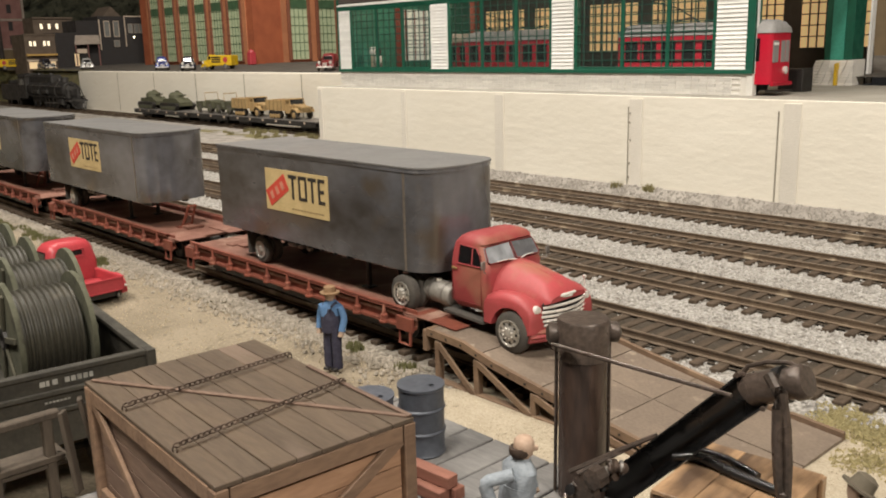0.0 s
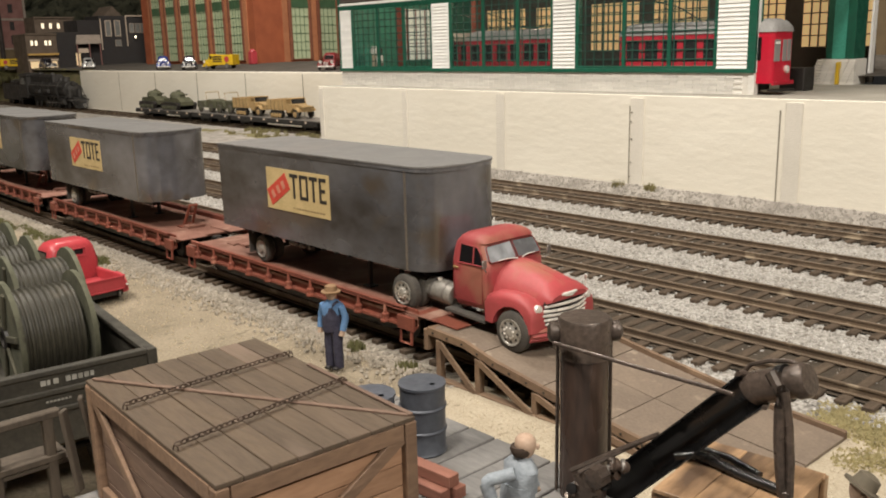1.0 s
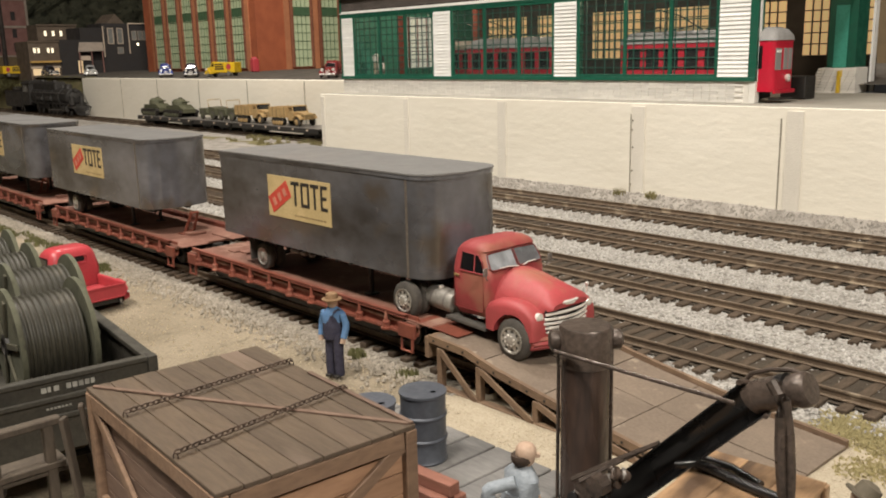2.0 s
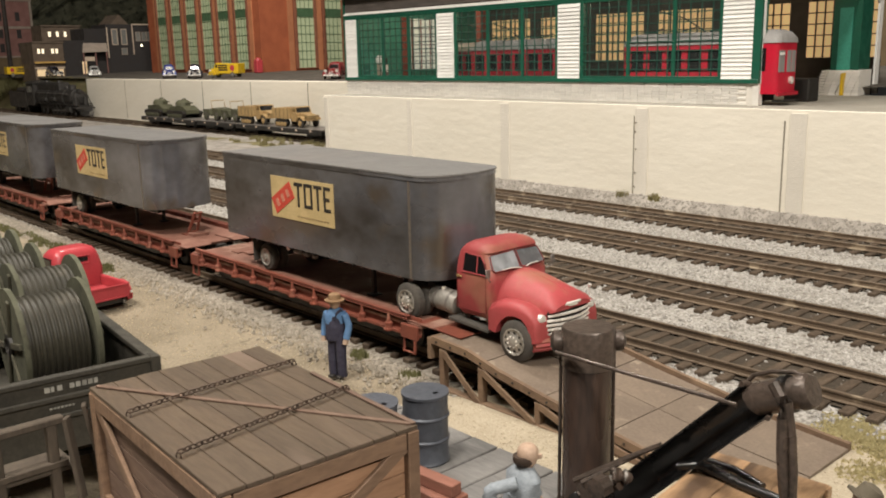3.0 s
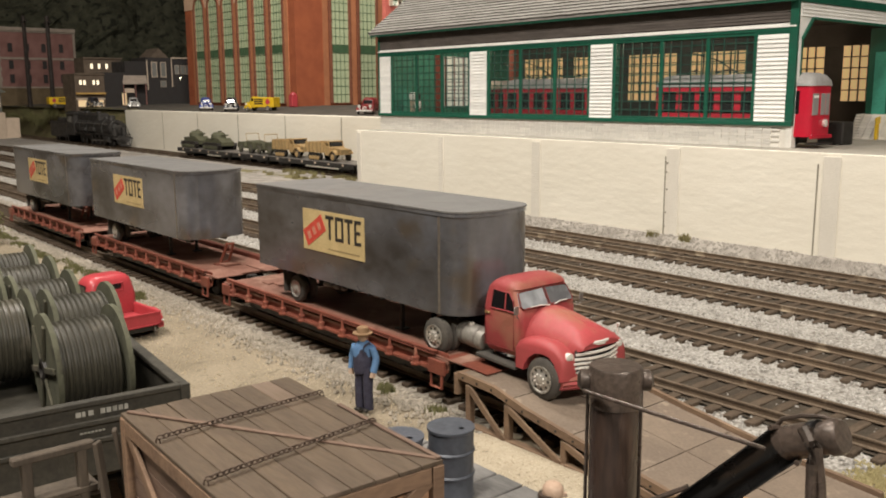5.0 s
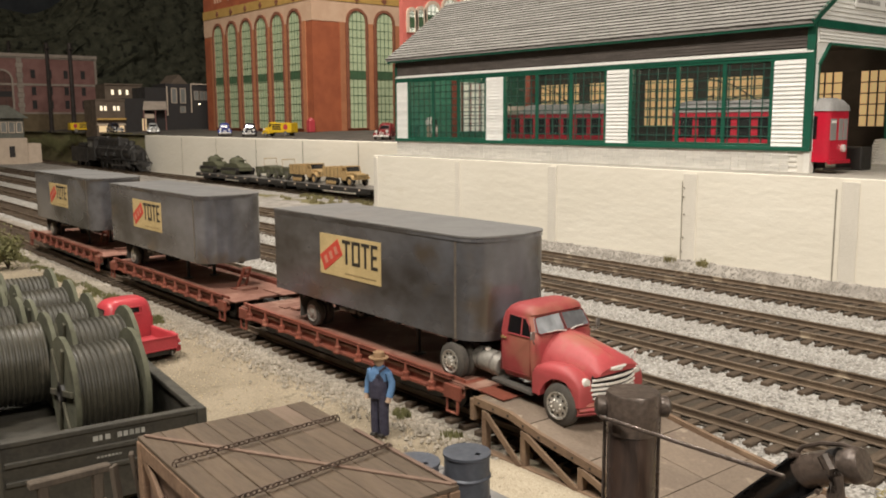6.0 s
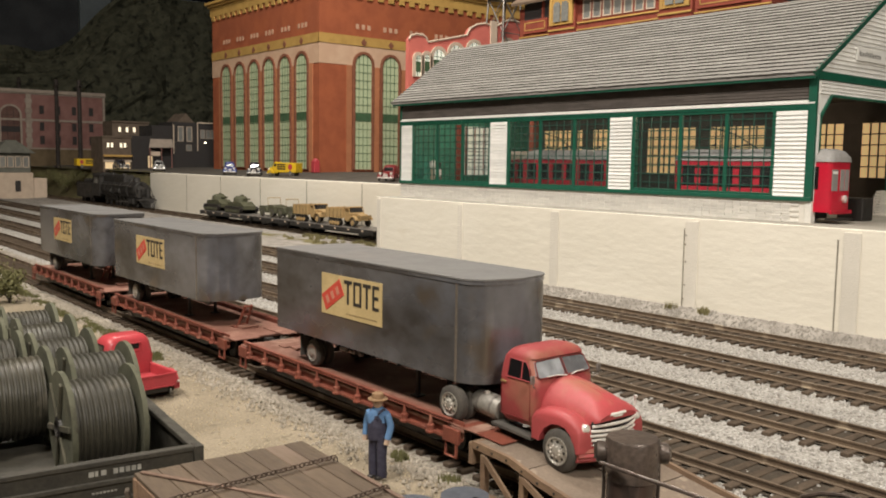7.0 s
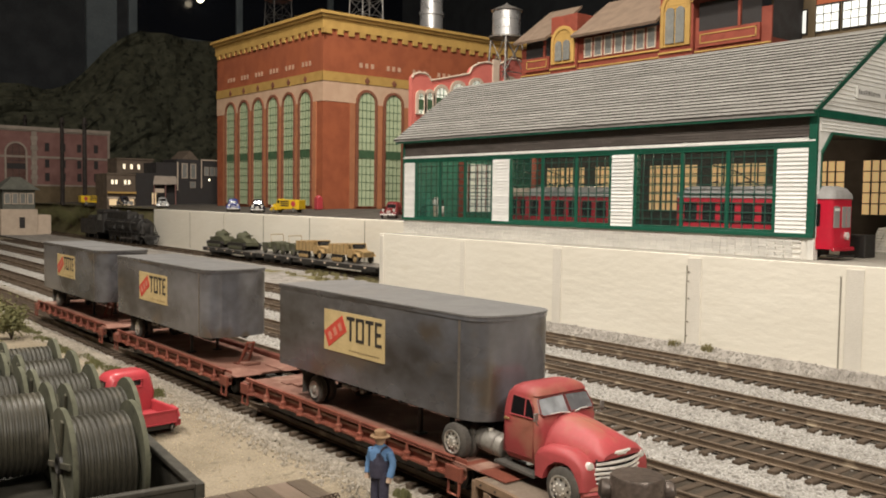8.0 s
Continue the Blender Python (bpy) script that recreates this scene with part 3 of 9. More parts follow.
part("wall_south", bm, ROOMPAINT, None, "dark wall of the exhibition room", kind="structure")
bm = bm_new()
box(bm, -520, 200, -206, 420, 260, 264)
part("ceiling", bm, ROOMPAINT, None, "unseen beige room ceiling that bounces fill light", kind="structure")
bm = bm_new()
box(bm, -520, 200, -206, 420, -86, -80)
part("floor", bm, ROOMPAINT, None, "plain brown floor of the exhibition room", kind="structure")


# ---- the piggyback train ----
def trailer(x_rear, y=28.95, group="piggyback trailers"):
    """A round-nosed highway trailer; its rear lower edge stands at x_rear."""
    t = thing("trailer", x_rear, y, 1.72, "weathered dark grey round-nosed trailer on a flatcar", "trailer", group)
    half, ln, nose, z0, z1 = 2.6, 19.95, 1.5, 2.02, 7.02
    outline = [(0, -half), (0, half)]
    for i in range(9):
        a = math.pi / 2 * (1 - i / 8)
        outline.append((ln - 0.75 - nose + nose * math.cos(a) ** 1.0, half - nose + nose * math.sin(a)))
    for i in range(1, 8):
        y = (half - nose) * (1 - i / 4)
        outline.append((ln - 0.75 + 0.22 * (1 - (y / (half - nose)) ** 2), y))
    for i in range(9):
        a = -math.pi / 2 * i / 8
        outline.append((ln - 0.75 - nose + nose * math.cos(a), -half + nose + nose * math.sin(a)))
    bm = bm_new()
    prism(bm, outline, "z", z0, z1 - 0.03)
    body = part("body", bm, TRAILER, t, smooth=True)
    bm = bm_new()
    grow = [(x + (0.05 if x > 1 else -0.05), y * 1.02) for x, y in outline]
    prism(bm, grow, "z", z1 - 0.02, z1 + 0.06)
    part("roof", bm, ROOFMETAL, t, "flat grey metal roof")
    bm = bm_new()
    prism(bm, [(x + (0.03 if x > 1 else -0.03), y * 1.012) for x, y in outline], "z", z1 - 0.22, z1 - 0.04)
    part("top_rail", bm, TRAILER, t)
    for s in (-1, 1):
        bm = bm_new()
        box(bm, ln - 0.75 - nose - 0.1, ln - 0.75 - nose + 0.06, s * half - 0.012, s * half + 0.012, z0, z1 - 0.2)
        part("corner_seam", bm, SEAMBROWN, t)
    bm = bm_new()
    box(bm, 0.3, ln - 2.5, -1.5, -1.2, 1.55, 2.02)
    box(bm, 0.3, ln - 2.5, 1.2, 1.5, 1.55, 2.02)
    for i in range(9):
        box(bm, 3.0 + i * 1.2, 3.12 + i * 1.2, -2.4, 2.4, 1.8, 2.02)
    part("underframe", bm, BLACKMETAL, t)
    for side in (-1, 1):
        wheel(t, 3.45, side * 1.85, 0.84, 0.82, side, 0.46, WHEELSILVER)
        wheel(t, 3.45, side * 1.2, 0.84, 0.82, side)
        bm = bm_new()
        box(bm, 2.35, 2.42, side * 1.75 - 0.55, side * 1.75 + 0.4, 0.5, 2.0, 0.01)
        part("mud_flap", bm, RUBBER, t)
    bm = bm_new()
    tube(bm, (3.45, -2.0, 0.84), (3.45, 2.0, 0.84), 0.14)
    part("axle", bm, BLACKMETAL, t)
    bm = bm_new()
    for y in (-1.1, 1.1):
        bar(bm, (12.8, y, 2.0), (12.8, y, 0.1), 0.22, 0.22, 0.02)
        box(bm, 12.5, 13.1, y - 0.3, y + 0.3, 0.02, 0.1)
    part("landing_gear", bm, BLACKMETAL, t)
    for x, w in ((6.1, 0.7), (7.1, 0.5), (8.0, 0.35)):
        bm = bm_new()
        lathe(bm, (x, -1.7, 1.55), (1, 0, 0), [(0, 0.08), (0.04, 0.15), (w - 0.04, 0.15), (w, 0.08)], 10)
        part("air_tank", bm, STEELGREY, t)
    sign(t)
    return t


def wheel(t, x, y, z, r, side, w=0.5, hub=STEELGREY):
    bm = bm_new()
    lathe(bm, (x, y - w / 2, z), (0, 1, 0), [(0, r * 0.62), (0.02, r * 0.9), (0.1, r), (w - 0.1, r), (w - 0.02, r * 0.9), (w, r * 0.62)], 24)
    tyre = part("tyre", bm, RUBBER, t, smooth=True)
    y0 = y + side * w / 2
    bm = bm_new()
    lathe(bm, (x, y0, z), (0, side, 0), [(-0.06, r * 0.64), (0.05, r * 0.66), (0.055, r * 0.60), (0.012, r * 0.55), (0.03, r * 0.33), (0.09, r * 0.26), (0.11, r * 0.20), (0.12, r * 0.02)], 20)
    part("rim", bm, hub, tyre, smooth=True)
    return tyre


def sign(t):
    """The cream panel with its slanted red lozenge and the word."""
    yf = -2.63
    bm = bm_new()
    box(bm, 5.45, 11.55, yf - 0.015, yf + 0.06, 3.70, 6.06)
    panel = part("sign_panel", bm, SIGNCREAM, t, "cream painted sign panel lettered TOTE")
    for name, strokes in (("letter_t", ((7.86, 8.66, 5.66, 5.86), (8.17, 8.36, 4.50, 5.66))),
                          ("letter_o", ((8.82, 9.00, 4.50, 5.86), (9.44, 9.62, 4.50, 5.86), (9.00, 9.44, 5.68, 5.86), (9.00, 9.44, 4.50, 4.68))),
                          ("letter_t", ((9.76, 10.52, 5.66, 5.86), (10.05, 10.23, 4.50, 5.66))),
                          ("letter_e", ((10.68, 10.86, 4.50, 5.86), (10.86, 11.30, 5.68, 5.86), (10.86, 11.22, 5.09, 5.27), (10.86, 11.30, 4.50, 4.68)))):
        bm = bm_new()
        for x0, x1, z0, z1 in strokes:
            box(bm, x0, x1, yf - 0.035, yf - 0.012, z0, z1)
        part(name, bm, SIGNBLACK, panel, "thin black painted capital")
    bm = bm_new()
    bar(bm, (5.72, yf - 0.025, 4.32), (7.62, yf - 0.025, 5.42), 0.02, 1.0)
    part("lozenge", bm, SIGNRED, panel, "slanted red lozenge")
    bm = bm_new()
    for i in range(3):
        bar(bm, (6.02 + i * 0.52, yf - 0.045, 4.49 + i * 0.30), (6.28 + i * 0.52, yf - 0.045, 4.64 + i * 0.30), 0.01, 0.46)
    part("lozenge_mark", bm, SIGNPINK, panel)
    bm = bm_new()
    for i in range(11):
        box(bm, 8.1 + i * 0.28, 8.1 + i * 0.28 + 0.2, yf - 0.03, yf - 0.01, 3.92, 4.0)
    part("small_print", bm, SIGNFAINT, panel)


SIGNCREAM = mat("sign_cream", (0.55, 0.42, 0.21), (0.43, 0.325, 0.155), rough=0.6, fine=200, coarse=40, bump=0.05)
SIGNRED = mat("sign_red", (0.55, 0.07, 0.045), (0.46, 0.055, 0.035), rough=0.6, fine=200, coarse=40, bump=0.05)
SIGNPINK = mat("sign_pink", (0.55, 0.22, 0.15), rough=0.6, bump=0)
SIGNFAINT = mat("sign_faint_print", (0.34, 0.25, 0.12), rough=0.6, bump=0)
SIGNBLACK = mat("sign_black", (0.035, 0.03, 0.025), rough=0.6, bump=0)


def flatcar(x0, x1, yc, group="piggyback flatcars"):
    """A red flatcar with low guard rails on stake pockets."""
    t = thing("flatcar", x0, yc, 0, "oxide red flatcar with raised guard rails", "flatcar", group)
    ln, hw, zd = x1 - x0, 3.05, 1.70
    bm = bm_new()
    box(bm, 0, ln, -hw + 0.12, hw - 0.12, zd - 0.18, zd, 0.03)
    deck = part("deck", bm, DECKRED, t, "dusty worn red deck")
    for k, x in enumerate((2.4, 3.5, ln - 3.2)):
        bm = bm_new()
        box(bm, x - 0.45, x + 0.45, -1.1 + 0.3 * k, 0.2 + 0.3 * k, zd - 0.01, zd + 0.1 + 0.05 * k, 0.03)
        part("deck_plate", bm, DECKRED, deck)
    for s in (-1, 1):
        bm = bm_new()
        box(bm, 0.15, ln - 0.15, s * (hw - 0.3) - 0.04, s * (hw - 0.3) + 0.04, zd - 0.55, zd + 0.3, 0.02)
        part("side_sill", bm, BOXCARRED, t)
        bm = bm_new()
        box(bm, 0.15, ln - 0.15, s * (hw - 0.14) - 0.16, s * (hw - 0.14) + 0.16, zd - 0.66, zd - 0.5, 0.02)
        part("side_ledge", bm, BOXCARRED, t)
        bm = bm_new()
        lo = [(1.5, zd - 0.62), (ln - 1.5, zd - 0.62), (ln - 4.5, zd - 1.15), (4.5, zd - 1.15)]
        prism(bm, lo, "y", s * (hw - 0.45) - 0.05, s * (hw - 0.45) + 0.05)
        part("fishbelly", bm, BLACKMETAL, t)
        bm = bm_new()
        for z, d in ((0.33, 0.0), (0.19, -0.02)):
            box(bm, 0.9, ln - 0.9, s * (hw + d) - 0.05, s * (hw + d) + 0.05, zd + z - 0.035, zd + z + 0.035, 0.012)
        box(bm, 0.9, ln - 0.9, s * (hw - 0.14) - 0.14, s * (hw - 0.14) + 0.12, zd + 0.3, zd + 0.33)
        part("guard_rail", bm, BOXCARRED, t)
        for i in range(10):
            x = 1.7 + i * (ln - 4.0) / 9
            bm = bm_new()
            lathe(bm, (x, s * (hw + 0.03), zd - 0.64), (0, 0, 1), [(0, 0.26), (0.09, 0.27), (0.12, 0.2), (0.3, 0.17), (0.32, 0.21), (0.4, 0.2), (0.44, 0.12), (0.66, 0.08), (0.9, 0.07)], 8)
            part("stake_pocket", bm, BOXCARRED, t, smooth=True)
    bm = bm_new()
    box(bm, 0.4, ln - 0.4, -0.5, 0.5, zd - 1.2, zd - 0.18)
    part("centre_sill", bm, BLACKMETAL, t)
    for i in range(12):
        x = 2 + i * (ln - 4) / 11
        bm = bm_new()
        box(bm, x - 0.06, x + 0.06, -hw + 0.3, hw - 0.3, zd - 0.7, zd - 0.2)
        part("cross_bearer", bm, BLACKMETAL, t)
    for x in (3.6, ln - 3.6):
        bm = bm_new()
        for s in (-1, 1):
            prism(bm, [(x - 1.9, 0.62), (x - 1.5, 0.95), (x - 0.5, 1.05), (x + 0.5, 1.05), (x + 1.5, 0.95), (x + 1.9, 0.62), (x + 1.5, 0.5), (x + 0.5, 0.3), (x - 0.5, 0.3), (x - 1.5, 0.5)], "y", s * 2.0 - 0.15, s * 2.0 + 0.15)
        box(bm, x - 0.5, x + 0.5, -2.0, 2.0, 0.6, 1.0)
        truck = part("bogie", bm, BLACKMETAL, t)
        for dx in (-1.75, 1.75):
            for s in (-1, 1):
                bm = bm_new()
                lathe(bm, (x + dx, s * 1.45, 0.72), (0, s, 0), [(0, 0.8), (0.08, 0.8), (0.1, 0.72), (0.32, 0.7), (0.34, 0.55), (0.28, 0.2), (0.3, 0.02)], 20)
                part("wheel", bm, BLACKMETAL, truck)
    for x, d in ((0, -1), (ln, 1)):
        bm = bm_new()
        bar(bm, (x - d * 0.1, 0, 1.3), (x + d * 0.85, 0, 1.3), 0.4, 0.4, 0.05)
        box(bm, x + d * 0.5 - 0.25, x + d * 0.5 + 0.25, -0.3, 0.3, 1.1, 1.6, 0.05)
        part("coupler", bm, BLACKMETAL, t)
        for s in (-1, 1):
            bm = bm_new()
            y = s * hw
            path_tube(bm, [(x - d * 0.3, y, zd - 0.3), (x - d * 0.3, y + s * 0.05, zd - 1.4), (x - d * 1.1, y + s * 0.05, zd - 1.4), (x - d * 1.1, y, zd - 0.3)], 0.085)
            box(bm, x - d * 0.7 - 0.6, x - d * 0.7 + 0.6, y - 0.1, y + 0.08, zd - 0.75, zd - 0.05, 0.03)
            part("stirrup", bm, BOXCARRED, t)
    bm = bm_new()
    box(bm, ln - 2.2, ln + 0.9, -2.9, -0.9, zd + 0.02, zd + 0.1, 0.02)
    box(bm, ln - 2.2, ln + 0.9, 0.9, 2.9, zd + 0.02, zd + 0.1, 0.02)
    part("bridge_plate", bm, DECKRED, t)
    return t


def hitch_stand(x, y):
    """A folding trailer stand that leans on the flatcar deck."""
    h = thing("hitch_stand", x, y, 1.72, "rusty red folding trailer stand on the flatcar deck", "stand", "trailer stands")
    for dy in (-0.35, 0.35):
        bm = bm_new()
        bar(bm, (0, dy, 0.03), (1.15, dy * 0.7, 1.75), 0.14, 0.2, 0.02)
        part("leg", bm, BOXCARRED, h)
    for f in (0.08, 0.55, 0.95):
        bm = bm_new()
        bar(bm, (1.15 * f, -0.45 + 0.1 * f, 0.05 + 1.7 * f), (1.15 * f, 0.45 - 0.1 * f, 0.05 + 1.7 * f), 0.16, 0.12, 0.02)
        part("rung", bm, BOXCARRED, h)
    bm = bm_new()
    box(bm, -0.4, 0.3, -0.7, 0.7, 0.0, 0.08, 0.02)
    part("foot_plate", bm, BOXCARRED, h)


def flatcar_row():
    for x0, x1, y, turn in ((-54.0, -30.2, 29.15, -0.7), (-80.2, -56.0, 29.35, -0.4), (-107.6, -83.2, 29.5, -0.3)):
        f = flatcar(x0, x1, y)
        f.rotation_euler = (0, 0, radians(turn))


flatcar_row()
hitch_stand(-59.9, 29.2)
hitch_stand(-90.5, 29.1)
trailer(-49.05)
trailer(-79.2)
trailer(-105.3, 29.45)

BRASS = mat("dull_brass", (0.42, 0.30, 0.13), (0.3, 0.2, 0.09), rough=0.4, metal=0.5, bump=0)
SEAMRED = mat("dark_red_seam", (0.20, 0.03, 0.028), (0.14, 0.022, 0.02), rough=0.6, bump=0)
# ---- the road tractor ----
TX, TY, TZ = -28.0, 28.9, 1.70
tractor = thing("truck", TX, TY, TZ, "red bull-nosed truck tractor easing down the ramp", "truck")


def at(p):
    return (p[0] - TX, p[1] - TY, p[2] - TZ)


def tpart(name, bm, material, parent=tractor, label="", smooth=True):
    for v in bm.verts:
        if v.co.x > -30:
            v.co.x -= 0.28 * min(1.0, max(0.0, (-24.6 - v.co.x) / 1.6))
            v.co.z -= 0.07 * min(1.0, max(0.0, v.co.z - 3.7))
    bmesh.ops.translate(bm, vec=(-TX, -TY, -TZ), verts=bm.verts)
    return part(name, bm, material, parent, label, smooth=smooth)


def rounded(x0, x1, hw, z, r, yc=28.9, n=5):
    """A level ring, a rectangle with rounded corners."""
    pts = []
    for cx, cy, a0 in ((x1 - r, yc + hw - r, 0), (x0 + r, yc + hw - r, 90), (x0 + r, yc - hw + r, 180), (x1 - r, yc - hw + r, 270)):
        for i in range(n):
            a = radians(a0 + 90 * i / (n - 1))
            pts.append((cx + r * math.cos(a), cy + r * math.sin(a), z))
    return pts


WINDOWDARK = glass_mat("cab_glass", (0.008, 0.008, 0.009), 0.12, 0.95)
# Opaque pane; pale and dark patches imitate reflections of the bright room.
WINDSHIELD = mat("windshield_painted_reflection", (0.36, 0.38, 0.40), (0.10, 0.10, 0.105), rough=0.1, fine=30, coarse=22, mix=0.9, bump=0, spec=0.8, coat=1.0)
LAMPGLASS = mat("headlamp_glass", (0.58, 0.56, 0.51), (0.42, 0.40, 0.36), rough=0.15, bump=0, spec=0.7)
bm = bm_new()
loft(bm, [rounded(-28.55, -26.35, 1.80, 2.50, 0.3), rounded(-28.68, -26.3, 1.88, 2.75, 0.35), rounded(-28.74, -26.25, 1.93, 3.7, 0.38),
          rounded(-28.74, -26.25, 1.93, 4.45, 0.38), rounded(-28.72, -26.36, 1.90, 4.68, 0.34), rounded(-28.67, -26.60, 1.83, 5.15, 0.32),
          rounded(-28.60, -26.76, 1.76, 5.50, 0.34), rounded(-28.56, -26.66, 1.75, 5.58, 0.40), rounded(-28.47, -26.72, 1.67, 5.76, 0.5), rounded(-28.27, -26.92, 1.42, 5.91, 0.5), rounded(-27.95, -27.25, 0.9, 5.98, 0.3)])
cab = tpart("cab", bm, TRUCKRED)
for s in (-1, 1):
    y = lambda z, o=0.0: 28.9 + s * (1.915 - (z - 4.66) * 0.17 + o)
    quad = [(-28.12, 4.60), (-26.56, 4.60), (-26.76, 5.14), (-27.0, 5.42), (-28.08, 5.47)]
    bm = bm_new()
    loft(bm, [[(x, y(z, 0.012), z) for x, z in quad], [(x, y(z, -0.16), z) for x, z in quad]])
    tpart("door_window", bm, WINDOWDARK, cab, "dark side window")
    bm = bm_new()
    rim_pts = [(x, y(z, 0.02), z) for x, z in quad + quad[:1]]
    path_tube(bm, rim_pts, 0.035, 6)
    bar(bm, (-27.18, y(4.66, 0.02), 4.66), (-27.22, y(5.42, 0.02), 5.42), 0.05, 0.07)
    tpart("window_frame", bm, TRUCKRED, cab)
    bm = bm_new()
    bar(bm, (-28.45, 28.9 + s * 1.965, 4.33), (-28.12, 28.9 + s * 1.985, 4.33), 0.05, 0.09, 0.01)
    tube(bm, (-28.4, 28.9 + s * 1.9, 4.33), (-28.4, 28.9 + s * 2.0, 4.33), 0.07, 8)
    tpart("door_handle", bm, BRASS, cab, "brassy door handle")
    bm = bm_new()
    for a, b in (((-28.5, 2.75), (-28.5, 4.5)), ((-26.62, 2.75), (-26.62, 4.5)), ((-28.5, 2.75), (-26.62, 2.75))):
        bar(bm, (a[0], 28.9 + s * 1.915, a[1]), (b[0], 28.9 + s * 1.915, b[1]), 0.045, 0.02)
    tpart("door_seam", bm, SEAMRED, cab)
    # Windshield half, mirror, wiper.
    pane = [(0.06, 4.78), (1.60, 4.76), (1.70, 4.86), (1.60, 5.40), (1.50, 5.46), (0.06, 5.52)]
    bm = bm_new()
    fx = lambda u, z: -26.24 - (z - 4.74) * 0.58 - 0.06 * u
    loft(bm, [[(fx(u, z) + 0.03, 28.9 + s * u, z) for u, z in pane], [(fx(u, z) - 0.1, 28.9 + s * u, z) for u, z in pane]])
    tpart("windshield_pane", bm, WINDSHIELD, cab, "glossy windshield pane with pale reflections painted in")
    bm = bm_new()
    path_tube(bm, [(fx(u, z) + 0.04, 28.9 + s * u, z) for u, z in pane + pane[:1]], 0.03, 6)
    tpart("windshield_trim", bm, SEAMRED, cab)
    bm = bm_new()
    path_tube(bm, [(-26.08, 28.9 + s * 0.15, 4.80), (-26.2, 28.9 + s * 0.65, 4.84), (-26.26, 28.9 + s * 1.2, 4.82)], 0.03, 5)
    tpart("wiper", bm, CHROME, cab)
    bm = bm_new()
    path_tube(bm, [(-26.35, 28.9 + s * 1.9, 4.35), (-26.2, 28.9 + s * 2.15, 4.5), (-26.2, 28.9 + s * 2.18, 4.9)], 0.03, 5)
    box(bm, -26.25, -26.19, 28.9 + s * 2.18 - 0.14, 28.9 + s * 2.18 + 0.14, 4.62, 5.0, 0.02)
    tpart("mirror", bm, STEELGREY, tractor)


def arch_ring(x, hw, ztop, zlow, sh=2.6, n=15):
    """A hood section: a fat arch across the truck."""
    out = []
    for i in range(n):
        a = math.pi * i / (n - 1)
        c, q = math.cos(a), math.sin(a)
        out.append((x, 28.9 + hw * math.copysign(abs(c) ** (2 / sh), c), zlow + (ztop - zlow) * q ** (2 / sh)))
    return out


HOOD = ((-26.45, 1.70, 4.75, 2.4), (-26.0, 1.68, 4.71, 2.4), (-25.3, 1.60, 4.57, 2.4), (-24.6, 1.50, 4.37, 2.6), (-24.1, 1.42, 4.19, 3.0), (-23.78, 1.36, 4.02, 3.3), (-23.54, 1.29, 3.84, 3.34), (-23.42, 1.2, 3.66, 3.38), (-23.44, 1.1, 3.5, 3.42))
bm = bm_new()
loft(bm, [arch_ring(x, hw, z, zl, 2.3, 25) for x, hw, z, zl in HOOD])
tpart("hood", bm, TRUCKRED)
bm = bm_new()
path_tube(bm, [(x, 28.9, z) for x, hw, z, zl in HOOD[1:6]], 0.02, 5)
tpart("hood_seam", bm, TRUCKRED)
bm = bm_new()
loft(bm, [rounded(-26.2, -23.75, 1.35, 2.1, 0.2), rounded(-26.2, -23.72, 1.35, 3.3, 0.2)])
tpart("nose_panel", bm, TRUCKRED)

